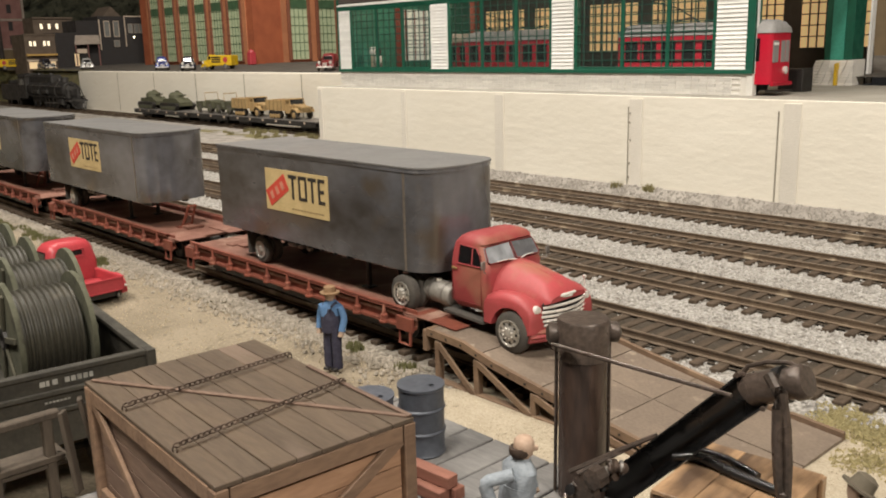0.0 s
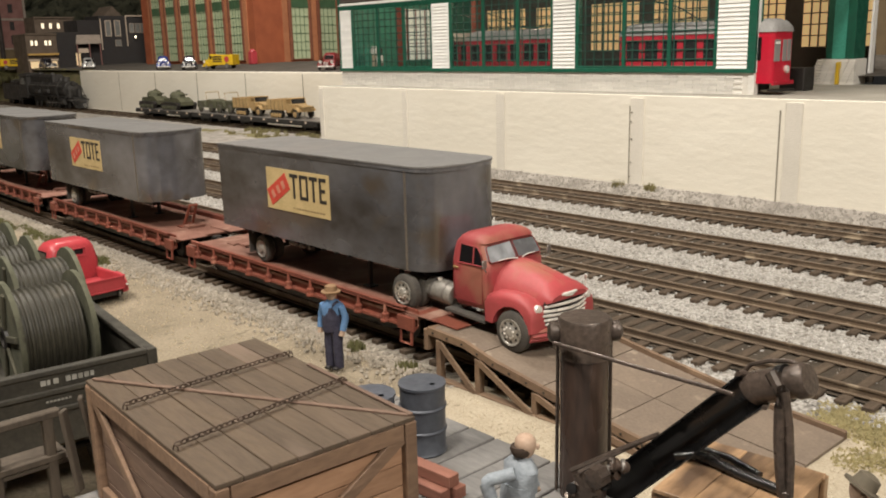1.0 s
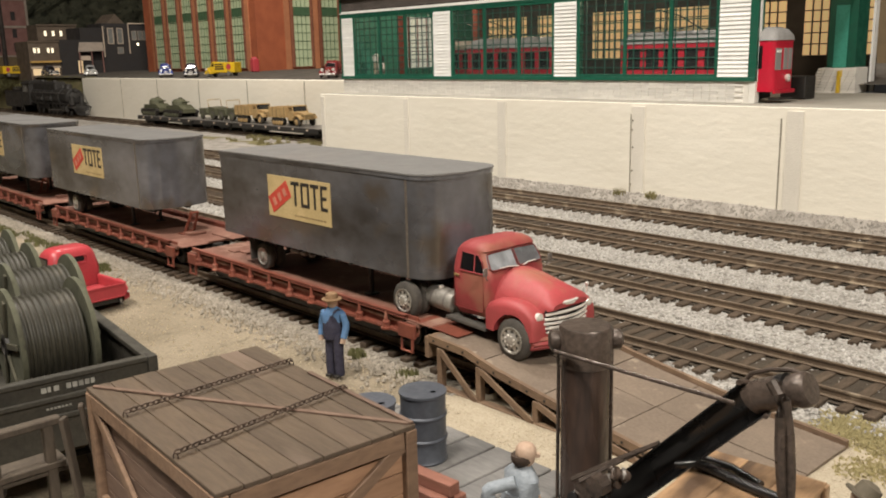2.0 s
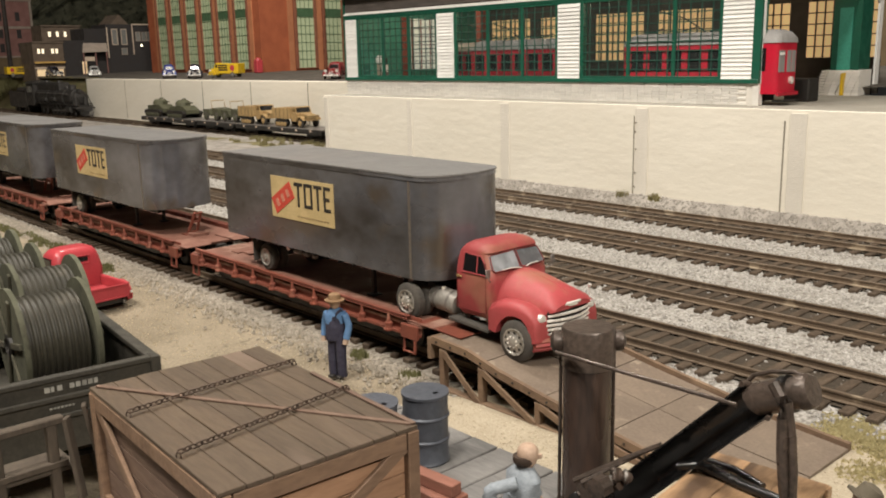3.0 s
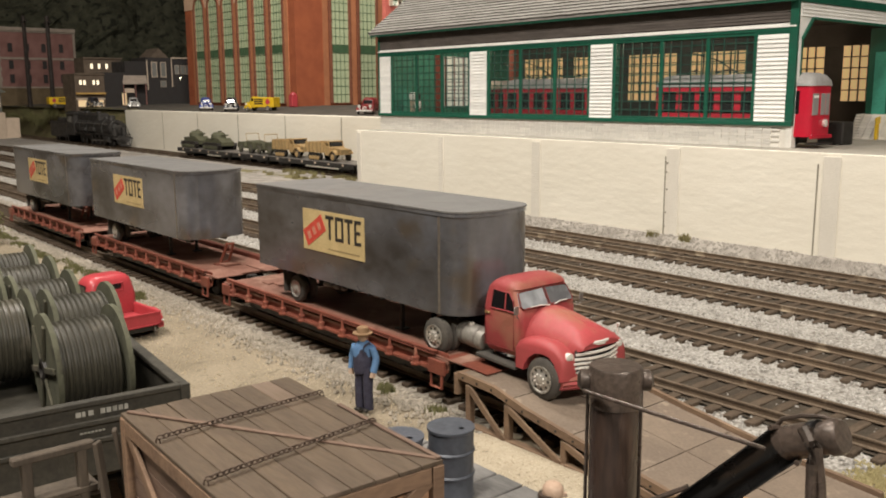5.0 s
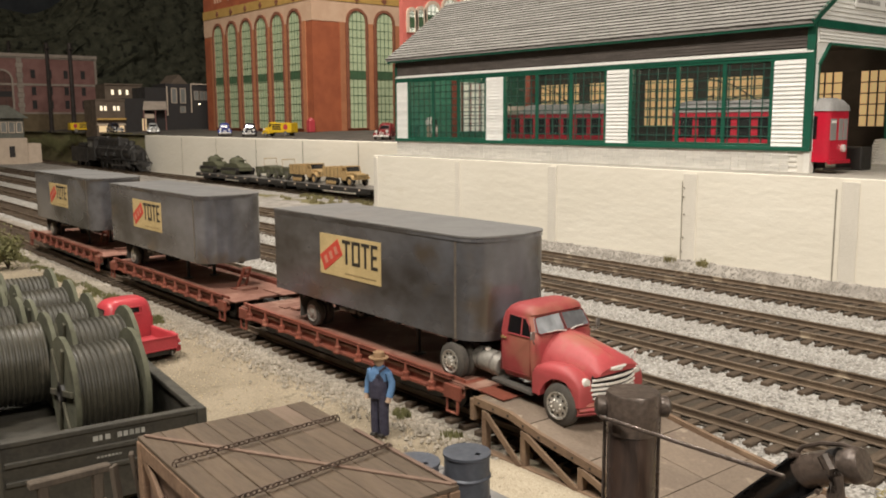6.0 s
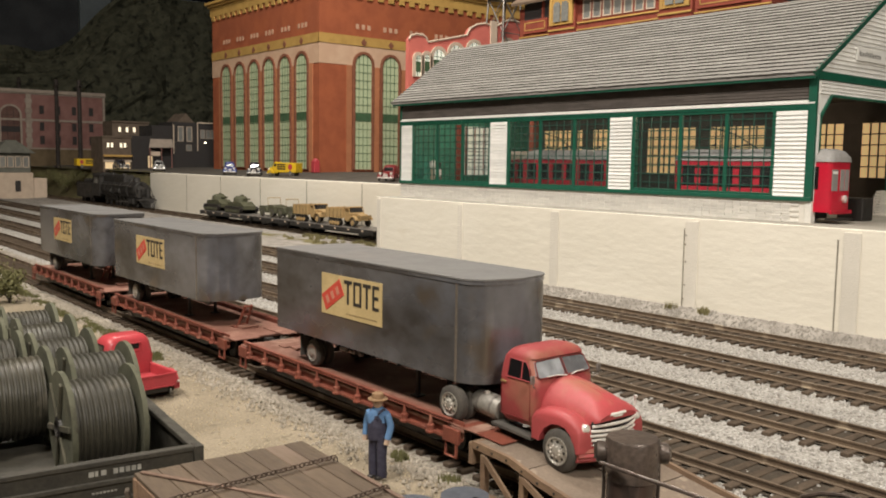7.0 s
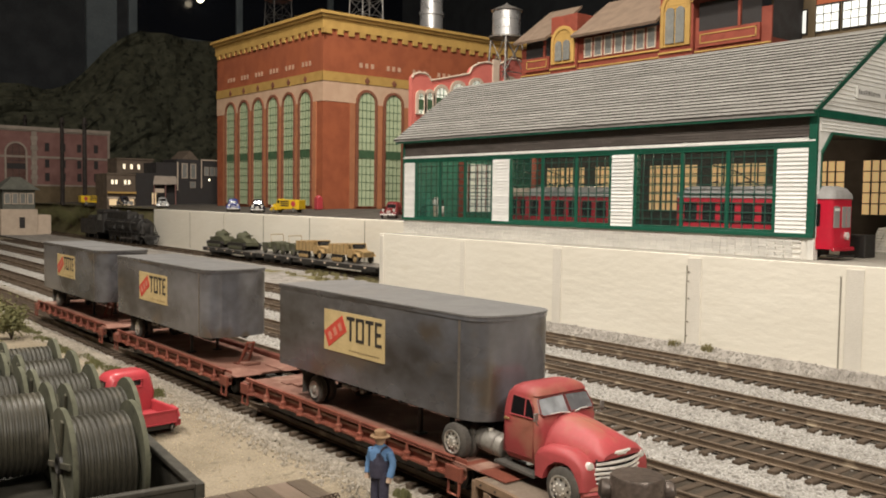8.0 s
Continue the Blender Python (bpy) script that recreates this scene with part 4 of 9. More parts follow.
side = [(-26.42, 2.15), (-26.42, 3.1), (-26.25, 3.38), (-25.85, 3.60), (-25.3, 3.67), (-24.75, 3.65), (-24.25, 3.52), (-23.92, 3.30), (-23.72, 3.0), (-23.66, 2.6), (-23.66, 2.1),
        (-24.02, 2.02), (-24.08, 2.42), (-24.25, 2.78), (-24.55, 3.03), (-24.9, 3.10), (-25.28, 3.02), (-25.6, 2.76), (-25.82, 2.4), (-25.88, 2.12)]
for s in (-1, 1):
    mid = (-24.95, 2.9)

    def fat(k, c=mid):
        """The fender outline, its outer edge drawn in by k."""
        return [(c[0] + (x - c[0]) * (1 - (1 - k) * 0.5), z - (1 - k) * 1.6 * max(0.0, z - 2.75)) if i < 11 else (x, z) for i, (x, z) in enumerate(side)]
    bm = bm_new()
    loft(bm, [[(x, 28.9 + s * u, z) for x, z in fat(k)] for u, k in ((1.15, 0.93), (1.35, 0.97), (1.6, 1.0), (1.8, 0.985), (1.97, 0.94), (2.08, 0.87), (2.13, 0.78))])
    fender = tpart("fender", bm, TRUCKRED)
    bm = bm_new()
    lathe(bm, (-23.86, 28.9 + s * 1.66, 3.10), (1, s * 0.05, 0), [(-0.4, 0.18), (0.0, 0.2), (0.1, 0.205), (0.14, 0.19), (0.12, 0.14)], 22)
    lamp = tpart("headlight", bm, CHROME, tractor, "chrome-ringed headlight")
    bm = bm_new()
    lathe(bm, (-23.86, 28.9 + s * 1.66, 3.10), (1, s * 0.05, 0), [(0.1, 0.15), (0.13, 0.14), (0.16, 0.09), (0.17, 0.02)], 20)
    tpart("lens", bm, LAMPGLASS, lamp, "pale glass lens")
    bm = bm_new()
    prism(bm, [(-28.9, 2.12), (-26.3, 1.98), (-26.3, 2.1), (-28.9, 2.24)], "y", 28.9 + s * 1.35, 28.9 + s * 2.15)
    tpart("running_board", bm, DULLSTEEL, smooth=False)
    for x, z, r, duals in ((-31.6, 2.60, 0.90, True), (-24.86, 1.99, 0.94, False)):
        w0 = wheel(tractor, x - TX, s * (2.42 if duals else 2.0), z - TZ, r, s, 0.52, WHEELSILVER)
        if duals:
            wheel(tractor, x - TX, s * 1.8, z - TZ, r, s, 0.5, WHEELSILVER)
        yo = 28.9 + s * ((2.42 if duals else 2.0) + 0.26)
        for i in range(9):
            a = i * math.pi / 4.5
            bm = bm_new()
            tube(bm, (x + 0.45 * r * math.cos(a), yo - s * 0.12, z + 0.45 * r * math.sin(a)), (x + 0.45 * r * math.cos(a), yo + s * 0.032, z + 0.45 * r * math.sin(a)), 0.068, 8)
            tpart("vent_hole", bm, BLACKMETAL, w0, "dark vent hole in the wheel disc")
        for i in range(8):
            a = (i + 0.5) * math.pi / 4
            bm = bm_new()
            tube(bm, (x + 0.25 * r * math.cos(a), yo - s * 0.12, z + 0.25 * r * math.sin(a)), (x + 0.25 * r * math.cos(a), yo + s * 0.11, z + 0.25 * r * math.sin(a)), 0.04, 6)
            tpart("wheel_nut", bm, CHROME, w0)
bm = bm_new()
box(bm, -23.8, -23.66, 27.55, 30.25, 2.3, 3.4, 0.03)
tpart("grille_backing", bm, BLACKMETAL, smooth=False)
for i in range(5):
    z, hw = 2.37 + i * 0.20, (1.42, 1.45, 1.45, 1.42, 1.36)[i]
    bm = bm_new()
    lip = 0.06 * (i == 4)
    path_tube(bm, [(-23.40 + 0.02 * i - 0.38 * (k / 6) ** 2, 28.9 + hw * k / 6, z + lip * (1 - (k / 6) ** 2)) for k in range(-6, 7)], 0.07, 8)
    tpart("grille_bar", bm, CHROME, label="bright chrome grille bar")
bm = bm_new()
path_tube(bm, [(-23.34 - 0.2 * k * k, 28.9 + 0.62 * k, 3.64 - 0.06 * k * k) for k in (-1, -0.5, 0, 0.5, 1)], 0.07, 8)
path_tube(bm, [(-23.32 - 0.2 * k * k, 28.9 + 0.34 * k, 3.55 - 0.04 * k * k) for k in (-1, -0.5, 0, 0.5, 1)], 0.05, 8)
tpart("emblem", bm, CHROME, label="chrome nose badge")
for i, (z, d) in enumerate(((1.78, 0.0), (1.95, 0.08), (2.12, 0.03))):
    bm = bm_new()
    bow = lambda k, q: (-23.36 + d + q - 0.5 * abs(k / 6) ** 2.4, 28.9 + 2.05 * k / 6)
    loft(bm, [[(*bow(k, -0.05), z - 0.1), (*bow(k, 0.03), z), (*bow(k, -0.05), z + 0.1), (*bow(k, -0.4), z + 0.1), (*bow(k, -0.4), z - 0.1)] for k in range(-6, 7)])
    tpart("bumper_rib", bm, TRUCKRED)
bm = bm_new()
for s in (-0.75, 0.75):
    prism(bm, [(-32.6, 2.5), (-23.2, 1.87), (-23.2, 2.22), (-32.6, 2.95)], "y", 28.9 + s - 0.12, 28.9 + s + 0.12)
for x, z in ((-31.6, 2.6), (-24.86, 1.99)):
    tube(bm, (x, 27.2, z), (x, 30.6, z), 0.14, 10)
box(bm, -32.4, -30.6, 27.9, 29.9, 2.95, 3.3, 0.05)
tpart("chassis", bm, BLACKMETAL, smooth=False)
for s in (-1, 1):
    bm = bm_new()
    yy = 28.9 + s * 1.42
    lathe(bm, (-30.95, yy, 2.80), (1, 0, -0.06), [(0, 0.05), (0.0, 0.36), (0.05, 0.50), (0.14, 0.56), (1.98, 0.56), (2.08, 0.50), (2.12, 0.36), (2.12, 0.05)], 24)
    tank = tpart("fuel_tank", bm, TANKGREY, tractor, "dull grey cylindrical fuel tank")
    bm = bm_new()
    tube(bm, (-29.9, yy + s * 0.1, 3.24), (-29.9, yy + s * 0.12, 3.42), 0.12, 10)
    tpart("cap", bm, CHROME, tank)
    for x in (-30.5, -29.35):
        bm = bm_new()
        lathe(bm, (x, yy, 2.80 - (x + 30.95) * 0.06), (1, 0, -0.06), [(0, 0.5), (0, 0.585), (0.12, 0.585), (0.12, 0.5)], 24)
        tpart("strap", bm, STEELGREY, tank)
bm = bm_new()
tube(bm, (-24.0, 30.75, 3.5), (-24.0, 30.75, 3.85), 0.03, 6)
lathe(bm, (-24.0, 30.75, 3.85), (0, 0, 1), [(0, 0.05), (0.06, 0.09), (0.14, 0.09), (0.18, 0.03)], 8)
tpart("marker_lamp", bm, CHROME)


# ---- the yard in front ----
DIMWOOD = mat("dirty_brown_wood", (0.095, 0.074, 0.054), (0.058, 0.045, 0.034), rough=0.85, fine=230, coarse=40, stretch=(1, 1, 0.25), bump=0.3)
RAMP = [(-28.8, 1.60), (-26.4, 1.48), (-24.6, 1.03), (-23.2, 0.80), (-20.9, 0.42), (-18.5, 0.08), (-15.5, -0.36), (-12.4, -0.62)]


def ramp_z(x):
    for (a, za), (b, zb) in zip(RAMP, RAMP[1:]):
        if x <= b:
            return za + (zb - za) * (x - a) / (b - a)
    return RAMP[-1][1]


ramp = thing("loading_ramp", -28.8, 28.7, -0.7, "weathered timber truck ramp from flatcar deck to ground", "ramp")


def rpart(name, bm, material, label="", smooth=False):
    bmesh.ops.translate(bm, vec=(28.8, -28.7, 0.7), verts=bm.verts)
    return part(name, bm, material, ramp, label, smooth=smooth)


for x0, x1 in ((-28.7, -25.45), (-25.4, -22.05), (-22.0, -18.75), (-18.7, -15.6), (-15.55, -12.4)):
    for y0, y1 in ((25.45, 28.55), (28.6, 31.75)):
        bm = bm_new()
        n = 5
        dz = 0.03 * random.random()
        top = [(x0 + (x1 - x0) * i / n, ramp_z(x0 + (x1 - x0) * i / n) + dz) for i in range(n + 1)]
        prism(bm, top + [(x, z - 0.14) for x, z in reversed(top)], "y", y0, y1)
        rpart("deck_panel", bm, DECK)
for y, up, w in ((25.34, 0.1, 0.2), (31.88, 0.22, 0.2)):
    bm = bm_new()
    path = [(x, ramp_z(x) + up) for x, _ in RAMP]
    prism(bm, path + [(x, z - 0.34) for x, z in reversed(path)], "y", y - w / 2, y + w / 2)
    rpart("kerb_beam", bm, TRESTLE)
for y in (25.42, 31.8):
    feet = [-28.1, -25.6, -22.3, -19.4, -16.9]
    for x in feet:
        if ramp_z(x) - 0.4 > -0.5:
            bm = bm_new()
            bar(bm, (x, y, ramp_z(x) - 0.35), (x, y, -0.8), 0.34, 0.3, 0.03, up=(1, 0, 0))
            rpart("post", bm, TRESTLE)
    for a, b in zip(feet, feet[1:]):
        if ramp_z(a) > 0:
            bm = bm_new()
            bar(bm, (a + 0.15, y - 0.18, ramp_z(a) - 0.45), (b - 0.1, y - 0.18, -0.68), 0.12, 0.3, 0.02)
            rpart("brace", bm, TRESTLE)
    bm = bm_new()
    box(bm, -28.3, -16.5, y - 0.2, y + 0.2, -0.86, -0.62, 0.03)
    rpart("sill_beam", bm, TRESTLE)
for x in (-28.1, -25.6, -22.3):
    bm = bm_new()
    box(bm, x - 0.16, x + 0.16, 25.5, 31.8, ramp_z(x) - 0.5, ramp_z(x) - 0.16, 0.02)
    rpart("cross_beam", bm, TRESTLE)
bm = bm_new()
box(bm, -29.0, -28.75, 25.2, 32.0, ramp_z(-28.7) - 1.0, ramp_z(-28.7) + 0.02, 0.03)
rpart("head_beam", bm, TRESTLE)
bm = bm_new()
for i in range(14):
    x = -28.4 + i * 0.95
    tube(bm, (x, 25.26, ramp_z(x) - 0.08), (x, 25.2, ramp_z(x) - 0.08), 0.05, 6)
rpart("bolts", bm, BLACKMETAL)
for y0 in (26.0, 30.2):
    bm = bm_new()
    loft(bm, [[(-30.6, y0, 1.76), (-30.6, y0 + 1.6, 1.76), (-30.6, y0 + 1.6, 1.82), (-30.6, y0, 1.82)], [(-27.6, y0, 1.64), (-27.6, y0 + 1.6, 1.64), (-27.6, y0 + 1.6, 1.68), (-27.6, y0, 1.68)]])
    rpart("bridge_plate", bm, BOXCARRED, "red steel plate bridging flatcar and ramp")

# Dock of grey planks.
dock = thing("dock", -20, 8, 2.6, "low grey plank loading dock on timber posts", "dock", kind="structure")
rows = []
x = -21.4
while x < 2:
    w = 1.05
    rows.append((x + w / 2 + 20, 6.5 - 8 + 0.06 * random.random(), 0.5 + 0.02 * random.random(), w - 0.06, 20.3, 0.24, 0.004 * (random.random() - 0.5)))
    x += w
pieces("plank", rows, PLANKGREY, dock, 0.03)
bm = bm_new()
box(bm, -1.4, 22, 7.9, 8.3, -0.1, 0.36, 0.03)
box(bm, -1.4, 22, -9, -8.6, -0.1, 0.36, 0.03)
part("edge_beam", bm, TRESTLE, dock)
for x in range(-1, 22, 5):
    bm = bm_new()
    box(bm, x - 0.25, x + 0.25, 7.6, 8.1, -3.5, -0.1, 0.03)
    part("dock_post", bm, TRESTLE, dock)

# The big crate.
crate = thing("crate", -17.19, 9.25, 3.22, "big brown plank crate with chains across its lid", "crate", rz=-3.1)
HX, HY, HZ = 3.50, 2.22, 3.16
LX, LY = HX + 0.13, HY + 0.13
lid = []
n = 8
for i in range(n):
    w = 2 * LY / n
    lid.append((0, -LY + w * (i + 0.5), HZ - 0.05 + 0.014 * random.random(), 2 * LX, w - 0.022, 0.1, 0.0))
pieces("lid_board", lid, LIDWOOD, crate, 0.012)
bm = bm_new()
box(bm, -HX + 0.12, HX - 0.12, -HY + 0.12, HY - 0.12, 0.02, HZ - 0.12)
part("crate_body", bm, CRATEWOOD, crate)
for s in (-1, 1):
    rows = []
    for i in range(6):
        h = (HZ - 0.1) / 6
        rows.append((0, s * (HY - 0.08), 0.02 + h * (i + 0.5), 2 * HX - 0.3, 0.08, h - 0.03, 0.0))
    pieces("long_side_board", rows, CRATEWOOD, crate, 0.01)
    rows = []
    for i in range(6):
        h = (HZ - 0.1) / 6
        rows.append((s * (HX - 0.08), 0, 0.02 + h * (i + 0.5), 0.08, 2 * HY - 0.3, h - 0.03, 0.0))
    pieces("end_board", rows, CRATEWOOD_LIT, crate, 0.01)
for s in (-1, 1):
    for q, name in ((-1, "a"), (1, "b")):
        bm = bm_new()
        box(bm, s * HX - 0.15, s * HX + 0.15, q * HY - 0.15, q * HY + 0.15, 0.0, HZ - 0.105, 0.025)
        part("corner_post", bm, FRAMEWOOD, crate)
    for z in (0.2, HZ - 0.3):
        bm = bm_new()
        box(bm, s * HX - 0.02, s * HX + 0.13, -HY + 0.18, HY - 0.18, z - 0.19, z + 0.19, 0.02)
        part("end_rail", bm, FRAMEWOOD, crate)
        bm = bm_new()
        box(bm, -HX + 0.18, HX - 0.18, s * HY - 0.02 * s, s * HY + 0.13 * s, z - 0.19, z + 0.19, 0.02)
        part("side_rail", bm, FRAMEWOOD, crate)
    bm = bm_new()
    bar(bm, (s * (HX + 0.06), -HY + 0.25, 0.35), (s * (HX + 0.06), HY - 0.22, HZ - 0.42), 0.12, 0.3, 0.02)
    part("end_brace", bm, FRAMEWOOD, crate)
    for a, b in ((-HX + 0.2, 0.0), (HX - 0.2, 0.0)):
        bm = bm_new()
        bar(bm, (a, s * (HY + 0.06), HZ - 0.42), (b, s * (HY + 0.06), 0.35), 0.12, 0.28, 0.02)
        part("side_brace", bm, FRAMEWOOD, crate)
for a, b in (((-LX + 0.15, -LY + 0.15), (LX - 0.12, LY - 0.12)), ):
    bm = bm_new()
    bar(bm, (a[0], a[1], HZ + 0.05), (b[0], b[1], HZ + 0.03), 0.11, 0.05, 0.01)
    part("lid_brace", bm, CRATEWOOD, crate)
bm = bm_new()
box(bm, -0.7, LX - 0.05, LY - 0.14, LY - 0.02, HZ + 0.02, HZ + 0.07, 0.01)
part("lid_batten", bm, CRATEWOOD, crate)


def chain(p, q, link=0.185, r=0.019):
    """A chain of flat-and-upright links from p to q, lying on the lid and hanging over both edges."""
    c = thing("chain", -17.19, 9.25, 3.22, "rusty dark chain lashed over the crate lid", "chain", "crate chains", -3.1)
    p, q = Vector(p), Vector(q)
    pts = [Vector((p.x, p.y, p.z - 0.2)), p, q, Vector((q.x, q.y, q.z - 0.2))]
    bm = bm_new()
    k = 0
    for a, b in zip(pts, pts[1:]):
        d = b - a
        n = max(1, int(d.length / (link * 0.74)))
        ax = d.normalized()
        side = ax.cross(Vector((0.3, 0.2, 1))).normalized()
        for i in range(n):
            m = a + d * (i + 0.5) / n
            u = side if k % 2 else ax.cross(side)
            k += 1
            loop = [m + ax * (link / 2 * math.cos(t)) + u * (link / 3.1 * math.sin(t)) for t in [j * math.pi / 4 for j in range(9)]]
            path_tube(bm, loop, r, 5)
    part("chain_run", bm, CHAINMETAL, c, kind="stuff")


CHAINMETAL = mat("rusty_chain", (0.10, 0.068, 0.05), (0.05, 0.036, 0.028), rough=0.6, metal=0.4, fine=300, coarse=60, bump=0.2)
chain((-1.1, -HY - 0.06, HZ + 0.14), (-1.6, HY + 0.06, HZ + 0.14))
chain((1.7, -HY - 0.06, HZ + 0.14), (0.95, HY + 0.06, HZ + 0.14))

# Drums, red timbers.


def oil_drum(x, y, z, label):
    drum = thing("oil_drum", x, y, z, label, "drum", "oil drums on the dock")
    bm = bm_new()
    lathe(bm, (0, 0, 0), (0, 0, 1), [(0, 0.6), (0.0, 0.64), (0.05, 0.66), (0.09, 0.63), (0.62, 0.63), (0.66, 0.67), (0.7, 0.67), (0.74, 0.63), (1.28, 0.63), (1.32, 0.67), (1.36, 0.67), (1.4, 0.63), (1.9, 0.63), (1.93, 0.665), (2.0, 0.665), (2.0, 0.60)], 32)
    part("shell", bm, DRUMBLUE, drum, smooth=True)
    bm = bm_new()
    lathe(bm, (0, 0, 0), (0, 0, 1), [(1.9, 0.3), (1.9, 0.61), (1.94, 0.61), (1.95, 0.3)], 28)
    lidp = part("lid", bm, DRUMLID, drum, "lighter dusty lid")
    bm = bm_new()
    tube(bm, (0.32, 0.1, 1.94), (0.32, 0.1, 2.0), 0.08, 10)
    part("bung", bm, BLACKMETAL, lidp)
    return drum


oil_drum(-17.07, 14.74, 3.23, "blue-grey steel oil drum on the dock")
oil_drum(-17.45, 13.25, 3.23, "blue-grey oil drum half hidden by the crate")
for i, (x, y, z, rz, ln) in enumerate(((-15.45, 13.1, 3.24, 3, 2.2), (-15.35, 13.5, 3.24, 2, 2.3), (-15.4, 13.32, 3.57, 5, 2.2))):
    t = thing("timber", x, y, z, "short reddish squared timber on the dock", "timber", "stacked red timbers", rz)
    bm = bm_new()
    box(bm, -ln / 2, ln / 2 - 0.1, -0.18, 0.18, 0, 0.32, 0.02)
    part("balk", bm, REDTIMBER, t)


# ---- derrick: post, boom, hook ----
derrick = thing("derrick", -12.38, 15.92, 3.22, "small black derrick with round timber post and boom", "crane")


def dpart(name, bm, material, label="", smooth=True, parent=None):
    bmesh.ops.translate(bm, vec=(12.5, -16.0, -3.22), verts=bm.verts)
    return part(name, bm, material, parent or derrick, label, smooth=smooth)


bm = bm_new()
lathe(bm, (-12.5, 16.0, -0.8), (0, 0, 1), [(0, 0.60), (8.5, 0.585), (8.55, 0.5)], 28)
dpart("post", bm, POLEWOOD, "dark round timber post")
bm = bm_new()
lathe(bm, (-12.5, 16.0, 6.85), (0, 0, 1), [(0, 0.59), (0.02, 0.635), (0.93, 0.64), (0.99, 0.60), (1.0, 0.1)], 28)
collar = dpart("collar", bm, POLEIRON, "worn iron collar")
for a in (222, 52):
    c, q = math.cos(radians(a)), math.sin(radians(a))
    bm = bm_new()
    lathe(bm, (-12.5 + 0.54 * c, 16.0 + 0.54 * q, 7.45), (c, q, 0), [(0, 0.2), (0.15, 0.26), (0.28, 0.26), (0.36, 0.14)], 12)
    dpart("lug", bm, POLEIRON, parent=collar)
    bm = bm_new()
    tube(bm, (-12.5 + 0.64 * c, 16.0 + 0.64 * q, 7.4), (-12.5 + 0.66 * c, 16.0 + 0.66 * q, 3.3), 0.045, 8)
    dpart("side_rod", bm, POLEIRON)
bm = bm_new()
path_tube(bm, [(-12.85, 15.25, 7.28), (-10.6, 15.35, 7.24), (-8.25, 15.4, 7.24)], 0.05, 8)
dpart("guy_rod", bm, POLEIRON)
# Boom: an open black trough from the foot to a round head.
foot, head = Vector((-12.4, 15.95, 2.75)), Vector((-8.1, 15.95, 7.25))
ax = (head - foot).normalized()
gape = Vector((0.35, -0.85, 0.35))
gape = (gape - ax * gape.dot(ax)).normalized()
wide = ax.cross(gape)
bm = bm_new()
arcs = [(0.40 * math.cos(radians(a)), -0.38 * math.sin(radians(a))) for a in range(0, 181, 15)]
prof = arcs + [(u * 0.9, v * 0.88 + 0.0) for u, v in reversed(arcs)]
ln = (head - foot).length
loft(bm, [[foot + ax * (ln * f) + wide * u * w + gape * v * w for u, v in prof] for f, w in ((0, 1.0), (0.3, 1.0), (0.6, 1.0), (0.9, 1.0), (0.98, 1.03))])
dpart("boom", bm, BLACKGLOSS, "glossy black trough-shaped boom")
bm = bm_new()
path_tube(bm, [foot + ax * (ln * 0.985) + wide * u * 1.05 + gape * v * 1.05 for u, v in arcs], 0.06, 8)
dpart("boom_lip", bm, POLEIRON, "worn iron lip")
bm = bm_new()
nose = head + gape * -0.3 - ax * 0.12
turn = Vector((1, 0.0, 0.42)).normalized()
path_tube(bm, [nose - ax * 0.14, nose - ax * 0.06, nose + turn * 0.05 - ax * 0.02, nose + turn * 0.3, nose + turn * 0.62], 0.36, 24)
boomhead = dpart("boom_head", bm, POLEIRON, "dull iron boom head")
for d0, prof0, tone in ((0.56, [(0, 0.3), (0.0, 0.385), (0.16, 0.385), (0.18, 0.3)], BLACKGLOSS), (0.76, [(0, 0.2), (0.0, 0.33), (0.16, 0.33), (0.18, 0.37), (0.36, 0.36), (0.42, 0.31), (0.43, 0.1)], POLEIRON)):
    bm = bm_new()
    lathe(bm, nose + turn * d0, turn, prof0, 28)
    dpart("head_band", bm, tone, "", True, boomhead)
bm = bm_new()
crest = Vector((-0.39, 0, 0.92))
path_tube(bm, [nose - ax * 0.6 + crest * 0.34, nose + crest * 0.48, nose + turn * 0.45 + crest * 0.5, nose + turn * 0.9 + crest * 0.42, nose + turn * 1.1 + crest * 0.3], 0.05, 8)
dpart("head_strap", bm, POLEIRON, "", True, boomhead)
bm = bm_new()
path_tube(bm, [(-7.5, 15.4, 7.9), (-7.32, 15.34, 7.7), (-7.22, 15.3, 7.3), (-7.20, 15.32, 6.6), (-7.14, 15.36, 5.9), (-7.08, 15.4, 5.45)], 0.12, 8)
path_tube(bm, [(-7.4, 15.45, 7.9), (-7.18, 15.38, 7.6), (-7.04, 15.36, 6.9), (-6.98, 15.38, 6.2), (-6.97, 15.4, 5.5)], 0.09, 8)
dpart("hook_strap", bm, POLEIRON, "hanging iron strap")
bm = bm_new()
lathe(bm, (-7.03, 15.4, 5.62), (0.02, 0, -1), [(0, 0.05), (0.06, 0.13), (0.5, 0.13), (0.6, 0.06)], 10)
path_tube(bm, [(-7.01, 15.4, 5.05), (-7.09, 15.4, 4.9), (-6.95, 15.4, 4.72), (-6.78, 15.4, 4.85), (-6.81, 15.4, 5.0)], 0.075, 8)
dpart("hook", bm, POLEIRON)
